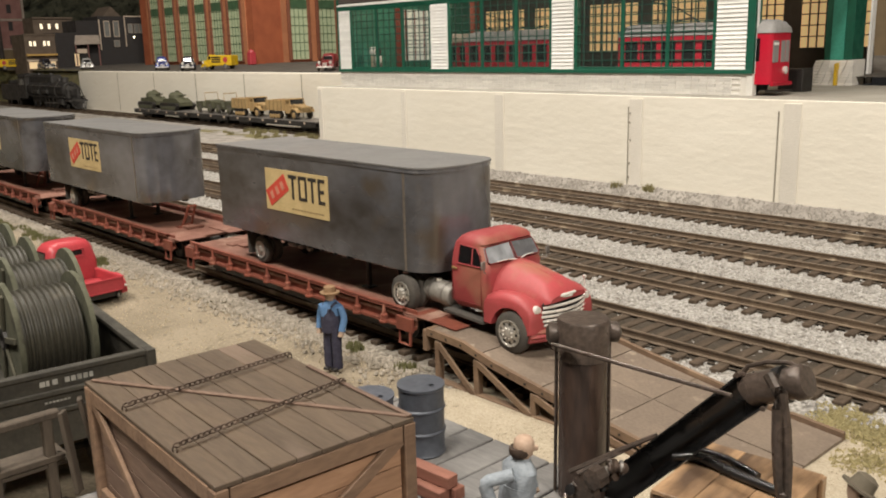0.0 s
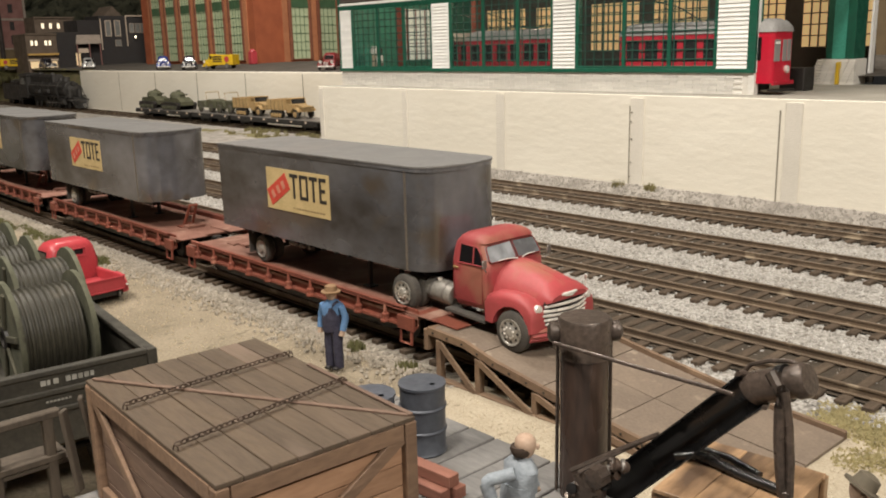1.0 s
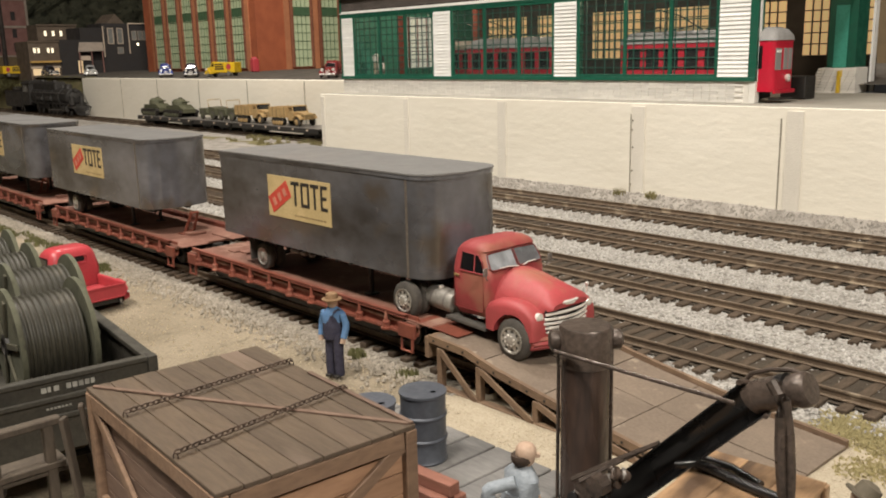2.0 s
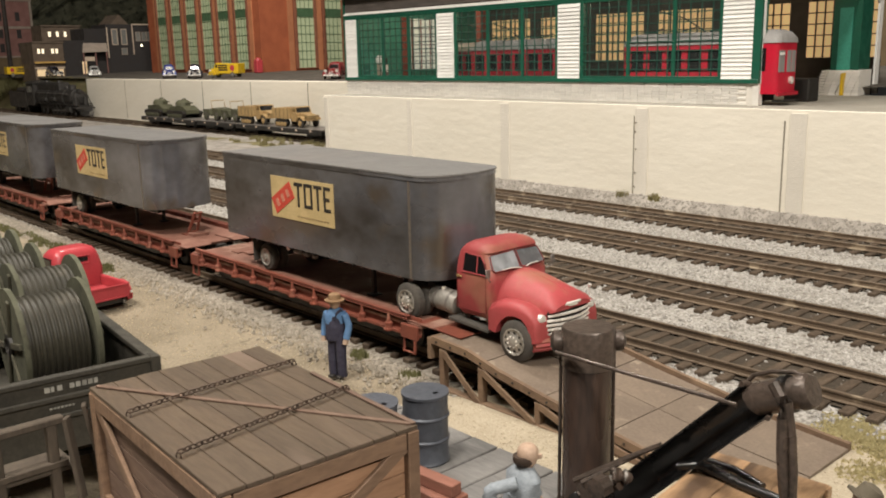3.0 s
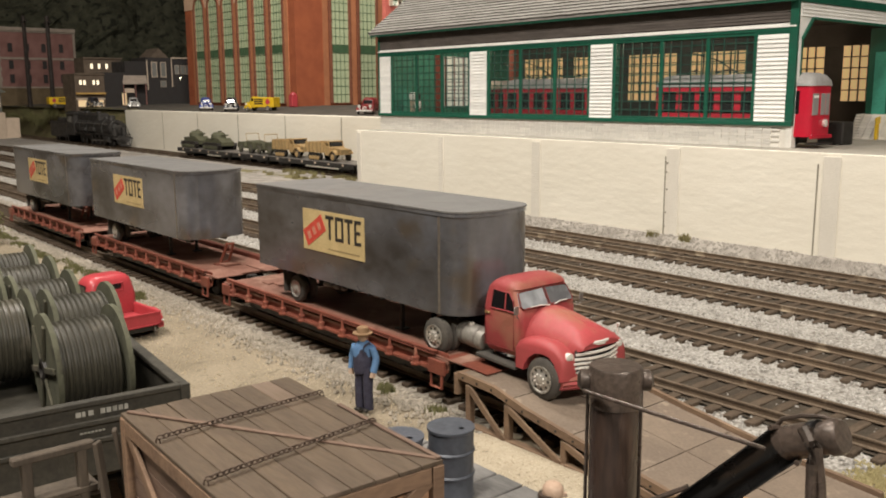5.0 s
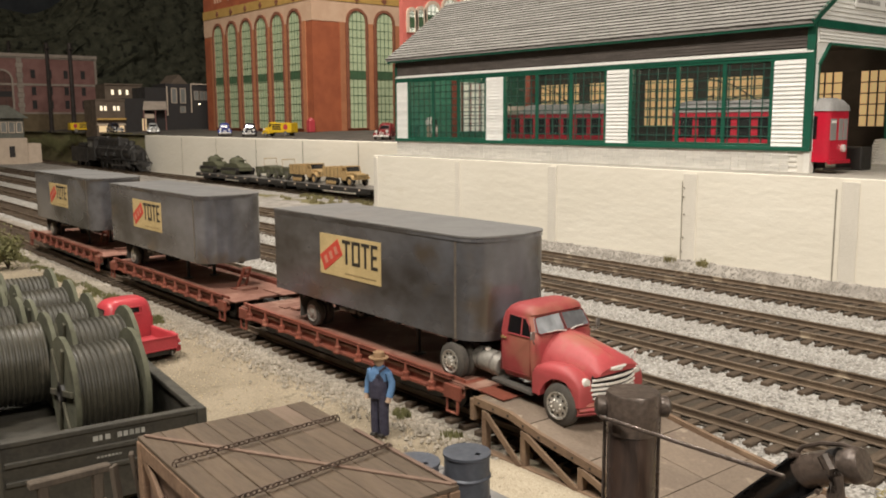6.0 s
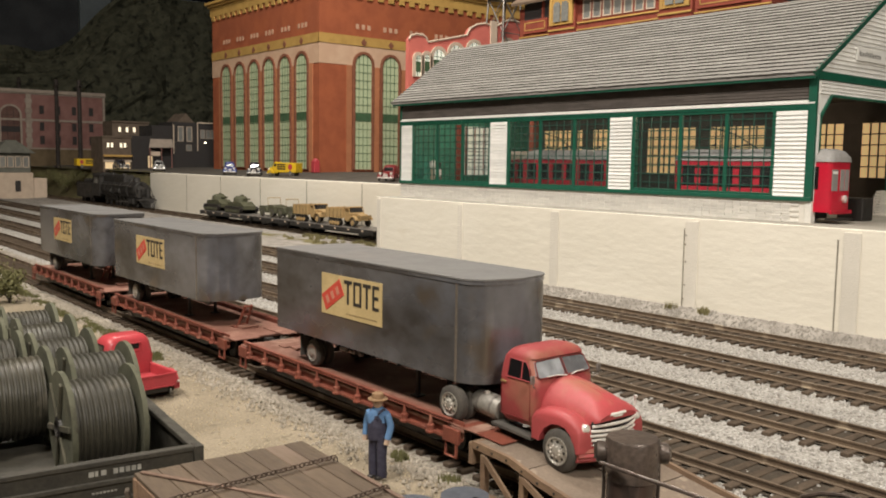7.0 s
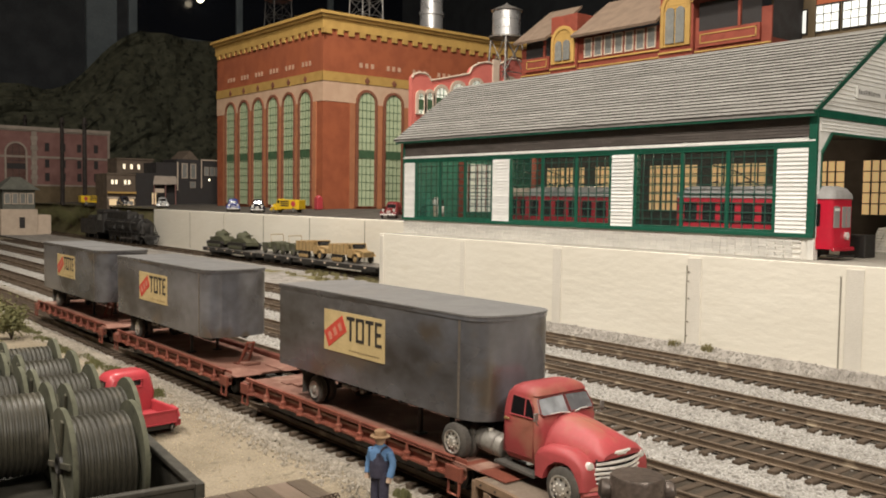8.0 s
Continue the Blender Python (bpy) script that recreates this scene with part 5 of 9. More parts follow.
# Gear at the foot.
for x, z, r, w in ((-11.55, 4.2, 0.3, 0.25), (-11.25, 4.5, 0.22, 0.4), (-11.6, 3.75, 0.34, 0.2)):
    bm = bm_new()
    lathe(bm, (x, 14.95 - w / 2, z), (0, 1, 0), [(0, r * 0.5), (0.03, r), (w - 0.03, r), (w, r * 0.5)], 16)
    for v in bm.verts:
        d = Vector((v.co.x - x, 0, v.co.z - z))
        if d.length > r * 0.8 and int(round(math.atan2(d.z, d.x) / (math.pi / 8))) % 2:
            v.co += d * 0.22
    dpart("gear", bm, POLEIRON, smooth=False)
bm = bm_new()
path_tube(bm, [(-12.0, 14.9, 4.4), (-11.2, 15.5, 4.95), (-10.35, 16.0, 5.5)], 0.06, 6)
path_tube(bm, [(-11.7, 14.8, 4.5), (-11.3, 15.35, 4.8), (-10.7, 15.9, 5.25)], 0.05, 6)
dpart("cable", bm, POLEIRON)

winch = random.Random(5)
for i in range(16):
    f = winch.random()
    c = Vector((-12.15 + 1.5 * f, 14.75 + 0.7 * f + 0.3 * winch.random(), 3.6 + 1.35 * f + 0.35 * (winch.random() - 0.5)))
    d = Vector((winch.random() - 0.5, winch.random() - 0.5, winch.random() - 0.2))
    bm = bm_new()
    r = 0.09 + 0.09 * winch.random()
    lathe(bm, c, d, [(-0.12, r * 0.5), (-0.1, r), (-0.03, r), (0, r * 0.6), (0.1, r * 0.6), (0.12, r * 0.9), (0.17, r * 0.9), (0.18, r * 0.3)], 10)
    dpart("winch_fitting", bm, (POLEIRON, STEELGREY, BLACKGLOSS, CHAINMETAL)[i % 4])

# The pale crate below the boom, with iron bars on its lid.
lowcrate = thing("low_crate", -8.35, 16.05, 3.22, "pale brown wooden crate under the derrick boom", "crate", rz=6)
bm = bm_new()
box(bm, -1.25, 1.35, -1.45, 1.35, 0.01, 1.72, 0.03)
part("box", bm, PALEWOOD, lowcrate)
pieces("lid_board", [(-1.2 + 0.867 * (i + 0.5), -0.05, 1.77, 0.855, 2.9, 0.1, 0.0) for i in range(3)], PALEWOOD, lowcrate, 0.015)
for s in (-1, 1):
    bm = bm_new()
    box(bm, 1.36, 1.46, s * 1.3 - 0.15, s * 1.3 + 0.1, 0.0, 1.8, 0.02)
    part("corner_slat", bm, PALEWOOD, lowcrate)
iron = thing("iron_bars", -8.45, 15.85, 5.06, "glossy black iron fittings lying on the pale crate", "ironwork")
for pts, r in ((((-1.15, 0.35, 0.1), (-0.5, 0.3, 0.12), (0.2, 0.2, 0.1), (1.3, 0.1, 0.12)), 0.11), (((-1.1, 0.75, 0.08), (-0.3, 0.7, 0.12), (0.5, 0.45, 0.1)), 0.08), (((-1.3, 0.0, 0.08), (-0.9, 0.2, 0.2), (-0.5, 0.5, 0.08)), 0.1)):
    bm = bm_new()
    path_tube(bm, pts, r, 10)
    part("bar", bm, BLACKGLOSS, iron, smooth=True)

# ---- gondola with cable reels ----
gond = thing("gondola", -27.75, 8.39, 0, "dirty black gondola car loaded with cable reels", "gondola", rz=-6)
GL, GW, GT = 26.0, 3.15, 4.55


def gpart(name, material, *boxes, bevel=0.02):
    bm = bm_new()
    for b in boxes:
        box(bm, *b, bevel)
    return part(name, bm, material, gond)


gpart("floor", GONDOLA, (-GL, 0, -GW, GW, 2.0, 2.3))
for s in (-1, 1):
    gpart("side", GONDOLA, (-GL, 0, s * GW - 0.08, s * GW + 0.08, 2.3, GT - 0.1))
    gpart("side_cap", GONDOLA, (-GL - 0.1, 0.1, s * GW - 0.2, s * GW + 0.2, GT - 0.18, GT))
    for i in range(12):
        gpart("rib", GONDOLA, (-GL + 1 + i * 2.2, -GL + 1.25 + i * 2.2, s * GW + s * 0.08, s * GW + s * 0.26, 1.9, GT - 0.2))
for x in (-GL, 0):
    gpart("end", GONDOLA, (x - 0.08, x + 0.08, -GW, GW, 2.0, GT - 0.1))
    gpart("end_cap", GONDOLA, (x - 0.16, x + 0.16, -GW - 0.1, GW + 0.1, GT - 0.16, GT + 0.01))
    for z in (3.82, 3.2):
        gpart("end_rib", GONDOLA, (x - 0.2, x + 0.2, -GW + 0.2, GW - 0.2, z - 0.08, z + 0.08))
    gpart("corner_post", GONDOLA, (x - 0.24, x + 0.24, GW - 0.12, GW + 0.2, 1.9, GT + 0.02))
    gpart("corner_post", GONDOLA, (x - 0.24, x + 0.24, -GW - 0.2, -GW + 0.12, 1.9, GT + 0.02))
for i, w in enumerate((0.22, 0.14, 0.22, 0, 0.2, 0.2, 0.2, 0.2, 0.16)):
    if w:
        bm = bm_new()
        box(bm, 0.09, 0.115, -0.34 + i * 0.19, -0.34 + i * 0.19 + w * 0.72, 4.07, 4.24)
        part("painted_mark", bm, MARKWHITE, gond, "faded white painted bar")
for i in range(7):
    bm = bm_new()
    box(bm, 0.09, 0.115, -0.25 + i * 0.115, -0.25 + i * 0.115 + 0.08, 3.48, 3.54)
    part("painted_mark", bm, MARKWHITE, gond, "faded white painted bar")
for x in (-4, -GL + 4):
    gpart("bogie", BLACKMETAL, (x - 2, x + 2, -2.1, -1.8, 0.4, 1.2), (x - 2, x + 2, 1.8, 2.1, 0.4, 1.2), (x - 0.6, x + 0.6, -2, 2, 0.8, 2.0))
    for dx in (-1.75, 1.75):
        bm = bm_new()
        tube(bm, (x + dx, -1.75, 0.8), (x + dx, 1.75, 0.8), 0.12, 8)
        for s in (-1, 1):
            tube(bm, (x + dx, s * 1.45, 0.8), (x + dx, s * 1.75, 0.8), 0.8, 20)
        part("wheelset", bm, BLACKMETAL, gond)


def cable_reel(x, y, z, r, w, label):
    reel = thing("cable_reel", x, y, z, label, "cable reel", "cable reels in the gondola", -4)
    for s in (-1, 1):
        bm = bm_new()
        y0 = s * w / 2
        lathe(bm, (0, y0 - 0.07, 0), (0, 1, 0), [(0, 0.35), (0, r), (0.14, r), (0.14, 0.35)], 36)
        flange = part("flange", bm, REELGREEN, reel, smooth=True)
        for i in range(6):
            a = i * math.pi / 3 + 0.2
            bm = bm_new()
            bar(bm, (0.4 * math.cos(a), y0 + s * 0.15, 0.4 * math.sin(a)), ((r - 0.2) * math.cos(a), y0 + s * 0.15, (r - 0.2) * math.sin(a)), 0.1, 0.22, 0.02)
            part("spoke", bm, REELGREEN, flange)
        bm = bm_new()
        lathe(bm, (0, y0, 0), (0, s, 0), [(0.05, 0.45), (0.2, 0.42), (0.24, 0.3), (0.1, 0.18), (0.1, 0.02)], 16)
        part("hub", bm, BLACKMETAL, flange)
        bm = bm_new()
        lathe(bm, (0, y0 - 0.09, 0), (0, 1, 0), [(0, r - 0.02), (0.0, r + 0.03), (0.18, r + 0.03), (0.18, r - 0.02)], 36)
        part("rim_band", bm, REELRIM, flange, smooth=True)
    n = int((w - 0.3) / 0.2)
    prof = []
    for i in range(n):
        a = 0.12 + i * (w - 0.3) / n
        prof += [(a, r - 0.42), (a + 0.05, r - 0.33), (a + 0.12, r - 0.33), (a + 0.17, r - 0.42)]
    bm = bm_new()
    lathe(bm, (0, -w / 2, 0), (0, 1, 0), prof, 40)
    part("cable_winding", bm, CABLE, reel, "dark wound cable", smooth=True)


for i, (x, y, r, w) in enumerate(((-32.5, 9.87, 2.03, 2.45), (-36.8, 11.2, 2.03, 2.45), (-41.0, 10.95, 2.0, 2.45), (-45.2, 11.35, 2.0, 2.45), (-37.9, 8.25, 2.0, 2.45), (-42.1, 8.2, 2.0, 2.45), (-46.4, 8.4, 2.0, 2.45), (-49.4, 11.6, 2.0, 2.45))):
    cable_reel(x, y, 2.3 + r + 0.07, r, w, "dusty green reel wound with black cable")


# ---- red pickup on the sand ----
pick = thing("pickup", -56.6, 19.2, -0.72, "small bright red pickup truck on the sand", "pickup", rz=5)
bm = bm_new()
loft(bm, [rounded(-1.6, 0.85, 1.5, 0.75, 0.3, 0), rounded(-1.7, 0.9, 1.6, 1.1, 0.3, 0), rounded(-1.7, 0.9, 1.62, 2.15, 0.3, 0), rounded(-1.5, 0.86, 1.56, 2.5, 0.35, 0), rounded(-1.2, 0.8, 1.48, 3.0, 0.42, 0), rounded(-1.1, 0.74, 1.42, 3.2, 0.48, 0), rounded(-0.95, 0.6, 1.25, 3.42, 0.5, 0), rounded(-0.7, 0.3, 0.95, 3.54, 0.4, 0)])
pcab = part("cab", bm, PICKRED, pick, smooth=True)
bm = bm_new()
box(bm, 0.62, 0.87, -0.7, 0.7, 2.55, 2.98, 0.1)
part("rear_window", bm, WINDOWDARK, pcab, "small dark rear window")
bm = bm_new()
path_tube(bm, [(0.875, y, z) for y, z in ((-0.74, 2.5), (0.74, 2.5), (0.74, 3.02), (-0.74, 3.02), (-0.74, 2.5))], 0.04, 6)
part("window_rim", bm, PICKRED, pcab)
for s in (-1, 1):
    bm = bm_new()
    box(bm, -1.0, 0.4, s * 1.40, s * 1.57, 2.4, 3.0, 0.06)
    part("side_window", bm, WINDOWDARK, pcab)
bm = bm_new()
loft(bm, [[(x, y * hw, z) for y, z in ((-1, 0.8), (1, 0.8), (1, zt), (0.6, zt + 0.25), (-0.6, zt + 0.25), (-1, zt))] for x, hw, zt in ((-1.6, 1.5, 2.15), (-3.2, 1.3, 2.0), (-4.3, 1.15, 1.75), (-4.6, 1.0, 1.4))])
part("hood", bm, PICKRED, pick, smooth=True)
bm = bm_new()
box(bm, 0.95, 4.4, -1.3, 1.3, 0.85, 0.97)
part("bed_floor", bm, PICKRED, pick)
for s in (-1, 1):
    bm = bm_new()
    box(bm, 0.95, 4.4, s * 1.32 - 0.06, s * 1.32 + 0.06, 0.75, 1.58, 0.03)
    box(bm, 0.95, 4.42, s * 1.38 - 0.1, s * 1.38 + 0.1, 1.54, 1.62, 0.02)
    for x in (1.0, 2.7, 4.3):
        box(bm, x, x + 0.1, s * 1.36 - 0.06, s * 1.36 + 0.06, 0.8, 1.56, 0.02)
    part("bed_side", bm, PICKRED, pick)
    bm = bm_new()
    for w0, w1, r in ((1.4, 1.5, 1.0), (1.5, 1.7, 0.98), (1.7, 1.82, 0.9)):
        arc = [(3.1 + r * math.cos(radians(a)), 0.6 + r * math.sin(radians(a))) for a in range(-10, 191, 20)]
        inner = [(3.1 + 0.76 * math.cos(radians(a)), 0.6 + 0.76 * math.sin(radians(a))) for a in range(190, -11, -20)]
        prism(bm, arc + inner, "y", s * w0, s * w1)
    part("rear_fender", bm, PICKRED, pick, smooth=True)
    bm = bm_new()
    arc = [(-3.1 + 1.1 * math.cos(radians(a)), 0.7 + 1.05 * math.sin(radians(a))) for a in range(0, 181, 20)]
    inner = [(-3.1 + 0.8 * math.cos(radians(a)), 0.6 + 0.8 * math.sin(radians(a))) for a in range(180, -1, -20)]
    prism(bm, arc + inner, "y", s * 1.1, s * 1.78)
    part("front_fender", bm, PICKRED, pick, smooth=True)
    for x in (-3.1, 3.1):
        wheel(pick, x, s * 1.5, 0.66, 0.66, s, 0.36)
    bm = bm_new()
    lathe(bm, (4.44, s * 1.5, 1.0), (1, 0, 0), [(0, 0.08), (0.08, 0.08), (0.1, 0.04)], 10)
    part("tail_lamp", bm, CHROME, pick)
    bm = bm_new()
    bar(bm, (4.5, s * 0.95, 0.36), (4.5, s * 0.95, 0.62), 0.1, 0.1, 0.01)
    part("bumper_bracket", bm, STEELGREY, pick)
bm = bm_new()
box(bm, 4.34, 4.44, -1.28, 1.28, 0.78, 1.56, 0.02)
box(bm, 4.42, 4.49, -1.3, 1.3, 1.5, 1.6, 0.02)
box(bm, 4.42, 4.49, -1.3, 1.3, 0.74, 0.84, 0.02)
part("tailgate", bm, PICKRED, pick)
bm = bm_new()
box(bm, -4.4, 4.3, -0.9, 0.9, 0.42, 0.78)
part("chassis", bm, BLACKMETAL, pick)


# ---- painted figurines: each one plain mesh ----
def figurine(x, y, z, rz, tones, height=4.0, hat=True, bent=0.0, label="", akimbo=False, big=1.0, tilt=(0, 0)):
    """A small painted figure. tones: trousers, shirt, skin, hat."""
    k = height / 4.0
    bm = bm_new()

    def mark(i, f):
        before = set(bm.faces)
        f()
        for q in bm.faces:
            if q not in before:
                q.material_index = i

    def body(pts, i):
        mark(i, lambda: loft(bm, [ring(c, (0, 0, 1), rx * k, 12, ry * k) for c, rx, ry in [(Vector(c) * k, a, b) for c, a, b in pts]]))

    for s in (-1, 1):
        body([((0, s * 0.23, 0.05), 0.20, 0.21), ((0.02, s * 0.23, 0.3), 0.21, 0.22), ((0.04, s * 0.23, 0.95), 0.20, 0.22), ((0, s * 0.20, 1.6), 0.26, 0.26), ((0, s * 0.18, 2.0), 0.28, 0.26)], 0)
        mark(4, lambda: box(bm, -0.12 * k, 0.36 * k, (s * 0.2 - 0.13) * k, (s * 0.2 + 0.13) * k, 0, 0.14 * k, 0.03 * k))
        arm = [(bent * 0.5, s * 0.48, 2.92), (bent * 0.4 - 0.05, s * 0.66, 2.4), (bent * 0.5 + 0.12, s * 0.6, 1.85), (bent * 0.5 + 0.2, s * 0.58, 1.62)]
        if akimbo:
            arm = [(bent * 0.5 - 0.05, s * 0.42, 2.92), (bent * 0.4 - 0.66, s * 0.55, 2.72), (-0.46, s * 0.5, 2.2), (-0.3, s * 0.45, 2.08)]
        if akimbo and s > 0:
            arm = [(bent * 0.5, 0.4, 2.92), (0.15, 0.55, 2.5), (0.3, 0.5, 2.1), (0.38, 0.42, 2.0)]
        a0, a1, a2, a3 = [Vector(p) * k for p in arm]
        bend = [a0, a0.lerp(a1, 0.5), a0.lerp(a1, 0.82), a1.lerp(a0, 0.06).lerp(a2, 0.08), a1.lerp(a2, 0.25), a1.lerp(a2, 0.6), a2]
        mark(1, lambda: path_tube(bm, bend, 0.155 * k, 10))
        mark(2, lambda: path_tube(bm, [a2, a2.lerp(a3, 0.5), a3], 0.12 * k, 8))
    body([((0, 0, 1.75), 0.33, 0.46), ((0.02, 0, 2.15), 0.37, 0.47), ((bent * 0.3, 0, 2.5), 0.35, 0.47)], 0)
    body([((bent * 0.3, 0, 2.45), 0.32, 0.46), ((bent * 0.5, 0, 2.9), 0.30, 0.52), ((bent * 0.6, 0, 3.1), 0.20, 0.30), ((bent * 0.65, 0, 3.2), 0.13, 0.14)], 1)
    body([((0.05 + bent * 0.3, 0, 2.3), 0.35, 0.40), ((0.08 + bent * 0.45, 0, 2.6), 0.29, 0.32), ((0.10 + bent * 0.5, 0, 2.86), 0.24, 0.24)], 0 if hat else 1)
    if hat:
        for s in (-1, 1):
            mark(0, lambda: path_tube(bm, [Vector(p) * k for p in ((0.33, s * 0.17, 2.75), (0.27, s * 0.24, 3.0), (0.0, s * 0.28, 3.1), (-0.25, s * 0.22, 2.9), (-0.33, s * 0.12, 2.5))], 0.055 * k, 6))
    h = Vector((bent * 0.8 + 0.04, 0, 3.46)) * k
    mark(2, lambda: lathe(bm, h - Vector((0, 0, 0.3 * k)), (0, 0, 1), [(0, 0.12 * k), (0.1 * k, 0.21 * k * big), (0.28 * k, 0.26 * k * big), (0.44 * k, 0.25 * k * big), (0.54 * k, 0.17 * k * big), (0.58 * k, 0.03 * k)], 14))
    mark(2, lambda: box(bm, h.x + 0.2 * k * big, h.x + 0.34 * k * big, -0.045 * k, 0.045 * k, h.z - 0.08 * k, h.z + 0.05 * k, 0.02 * k))
    if hat:
        mark(3, lambda: lathe(bm, h + Vector((0, 0, 0.06 * k)), (*tilt, 1), [(0, 0.28 * k * big), (0.0, 0.44 * k * big), (0.05 * k, 0.44 * k * big), (0.07 * k, 0.29 * k * big), (0.28 * k, 0.25 * k * big), (0.34 * k, 0.12 * k * big)], 18))
    else:
        mark(4, lambda: lathe(bm, h + Vector((-0.055 * k, -0.02 * k, -0.26 * k)), (-0.12, 0, 1), [(0, 0.12 * k), (0.02 * k, 0.22 * k * big), (0.1 * k, 0.27 * k * big), (0.2 * k, 0.28 * k * big), (0.26 * k, 0.26 * k * big), (0.27 * k, 0.1 * k)], 16))
    ob = part("figurine", bm, tones[0], None, smooth=True)
    for m in tones[1:]:
        ob.data.materials.append(m)
    ob.location, ob.rotation_euler = (x * K, y * K, z * K), (0, 0, radians(rz))
    ob.scale = (1.0, 1.0, 1.0) if hat else (1.1, 1.1, 1.0)
    return tagged(ob, label, "figurine", "painted figurines")


figurine(-32.8, 22.85, -0.66, -72, (DENIM, BLUESHIRT, SKIN, STRAW, BLACKMETAL), 4.3, True, 0.0, "painted figurine in denim overalls and straw hat")
figurine(-11.2, 12.2, 3.24, 32, (GREYSHIRT, GREYSHIRT, SKIN, STRAW, BROWNHAIR), 3.42, False, 0.2, "bald painted figurine in a blue-grey shirt, elbow out", True, 0.92)
figurine(-5.28, 14.68, 3.24, -60, (BLACKMETAL, DENIM, SKIN, OLIVEHAT, BLACKMETAL), 3.7, True, 0.0, "painted figurine with a drab brimmed hat", False, 0.85, (-0.21, 0.67))


# A rough wooden stand between gondola and crate.
stand = thing("wooden_stand", -23.2, 6.6, -0.72, "rough dim brown wooden stand beside the crate", "stand")
for y in (-1.25, 0.15):
    bm = bm_new()
    box(bm, -0.14, 0.14, y - 0.13, y + 0.13, 0.0, 5.7, 0.03)
    part("post", bm, DIMWOOD, stand)
for z in (5.62, 4.4, 3.0):
    bm = bm_new()
    box(bm, -0.16, 0.16, -1.6, 0.5, z - 0.1, z + 0.1, 0.03)
    part("rail", bm, DIMWOOD, stand)
bm = bm_new()
box(bm, -1.2, 0.1, -2.0, 0.7, 4.15, 4.28, 0.02)
part("shelf", bm, DIMWOOD, stand)
for i, (y, lean) in enumerate(((7.15, 0.35), (6.75, 0.15))):
    b = thing("leaning_board", -21.45 - 0.2 * i, y, 3.2, "weathered board leaning on the crate", "board", "leaning boards")
    bm = bm_new()
    bar(bm, (0.0, lean, 0.0), (-0.15, 0.0, 2.55 - 0.3 * i), 0.3, 0.12, 0.02)
    part("plank", bm, DIMWOOD, b)


# ---- the trolley barn on the wall ----
BX0, BX1, BY0, BY1 = -103.7, -40.7, 76.1, 103.0
AMBER = glow_mat("amber_lit_pane", (0.85, 0.56, 0.25), 0.5)
BARNGLASS = glass_mat("barn_glass", (0.10, 0.13, 0.12), 0.05, 0.08)
TEAL = mat("teal_interior_paint", (0.05, 0.28, 0.205), (0.035, 0.20, 0.145), rough=0.6, fine=100, coarse=20, bump=0.1)
TROLLEYRED = mat("trolley_red_paint", (0.50, 0.012, 0.035), (0.42, 0.010, 0.028), rough=0.4, fine=150, coarse=20, bump=0.03)
TROLLEYROOF = mat("trolley_grey_roof", (0.30, 0.29, 0.28), (0.22, 0.21, 0.20), rough=0.6, fine=150, coarse=20, bump=0.1)
barn = thing("car_barn", 0, 0, 0, "white and green trolley barn with grey shingle roof", "building")


def bpart(name, material, *boxes, bevel=0.02, parent=None, label="", root=None):
    bm = bm_new()
    for b in boxes:
        box(bm, *b, bevel)
    return part(name, bm, material, parent or root or barn, label)


base = bpart("brick_base", MORTAR, (BX0, BX1, BY0 + 0.06, BY0 + 0.6, 9.2, 11.2), bevel=0, label="whitewashed brick base")
bpart("sill", GREENPAINT, (BX0 - 0.1, BX1 + 0.1, BY0 - 0.25, BY0 + 0.5, 11.2, 11.58))
bpart("top_beam", GREENPAINT, (BX0, BX1, BY0 - 0.08, BY0 + 0.4, 19.72, 20.05))
bpart("white_strip", WHITESIDING, (BX0 - 0.05, BX1, BY0 - 0.16, BY0 + 0.4, 20.02, 20.18), (BX0 - 0.05, BX1, BY0 - 0.08, BY0 + 0.4, 20.18, 20.36))
bpart("eave_board", GREENPAINT, (-104.8, -40.5, 75.3, 75.5, 22.22, 22.46), label="thin green board under the eave")
band = bpart("dark_band", DARKWALL, (BX0, BX1, BY0 + 0.06, BY0 + 0.4, 20.36, 22.9), bevel=0, label="dark weathered board band")
for i in range(8):
    bm = bm_new()
    z = 20.52 + i * 0.29
    prism(bm, [(BY0 + 0.05, z), (BY0 - 0.06, z), (BY0 + 0.02, z + 0.3), (BY0 + 0.05, z + 0.3)], "x", BX0, BX1)
    part("board", bm, DARKWALL, band)
bpart("eave_board", GREENPAINT, (BX0 - 0.6, BX1 + 0.3, BY0 - 0.8, BY0 - 0.68, 22.4, 22.7), (BX0 - 0.6, BX1 + 0.3, BY0 - 0.7, BY0 + 0.1, 22.72, 22.8))
for x0, x1 in ((BX0 + 0.1, -100.95), (-84.25, -81.15), (-64.45, -61.4), (-44.45, -41.35)):
    pier = bpart("pier", WHITESIDING, (x0, x1, BY0 - 0.02, BY0 + 0.4, 11.58, 19.45), bevel=0, label="white clapboard pier")
    bpart("pier_head", GREENPAINT, (x0, x1, BY0 - 0.04, BY0 + 0.4, 19.45, 19.72), bevel=0)
    n = 20
    h = 7.85 / n
    first = None
    for i in range(n):
        z = 11.59 + i * h
        if first is None:
            bm = bm_new()
            prism(bm, [(0.0, 0.0), (-0.13, 0.0), (-0.13, 0.05), (-0.02, h), (0.0, h)], "x", 0, x1 - x0)
            first = part("clapboard", bm, WHITESIDING, pier)
            first.location = (x0 * K, (BY0 - 0.02) * K, z * K)
        else:
            share("clapboard", first, x0, BY0 - 0.02, z, 0, pier)


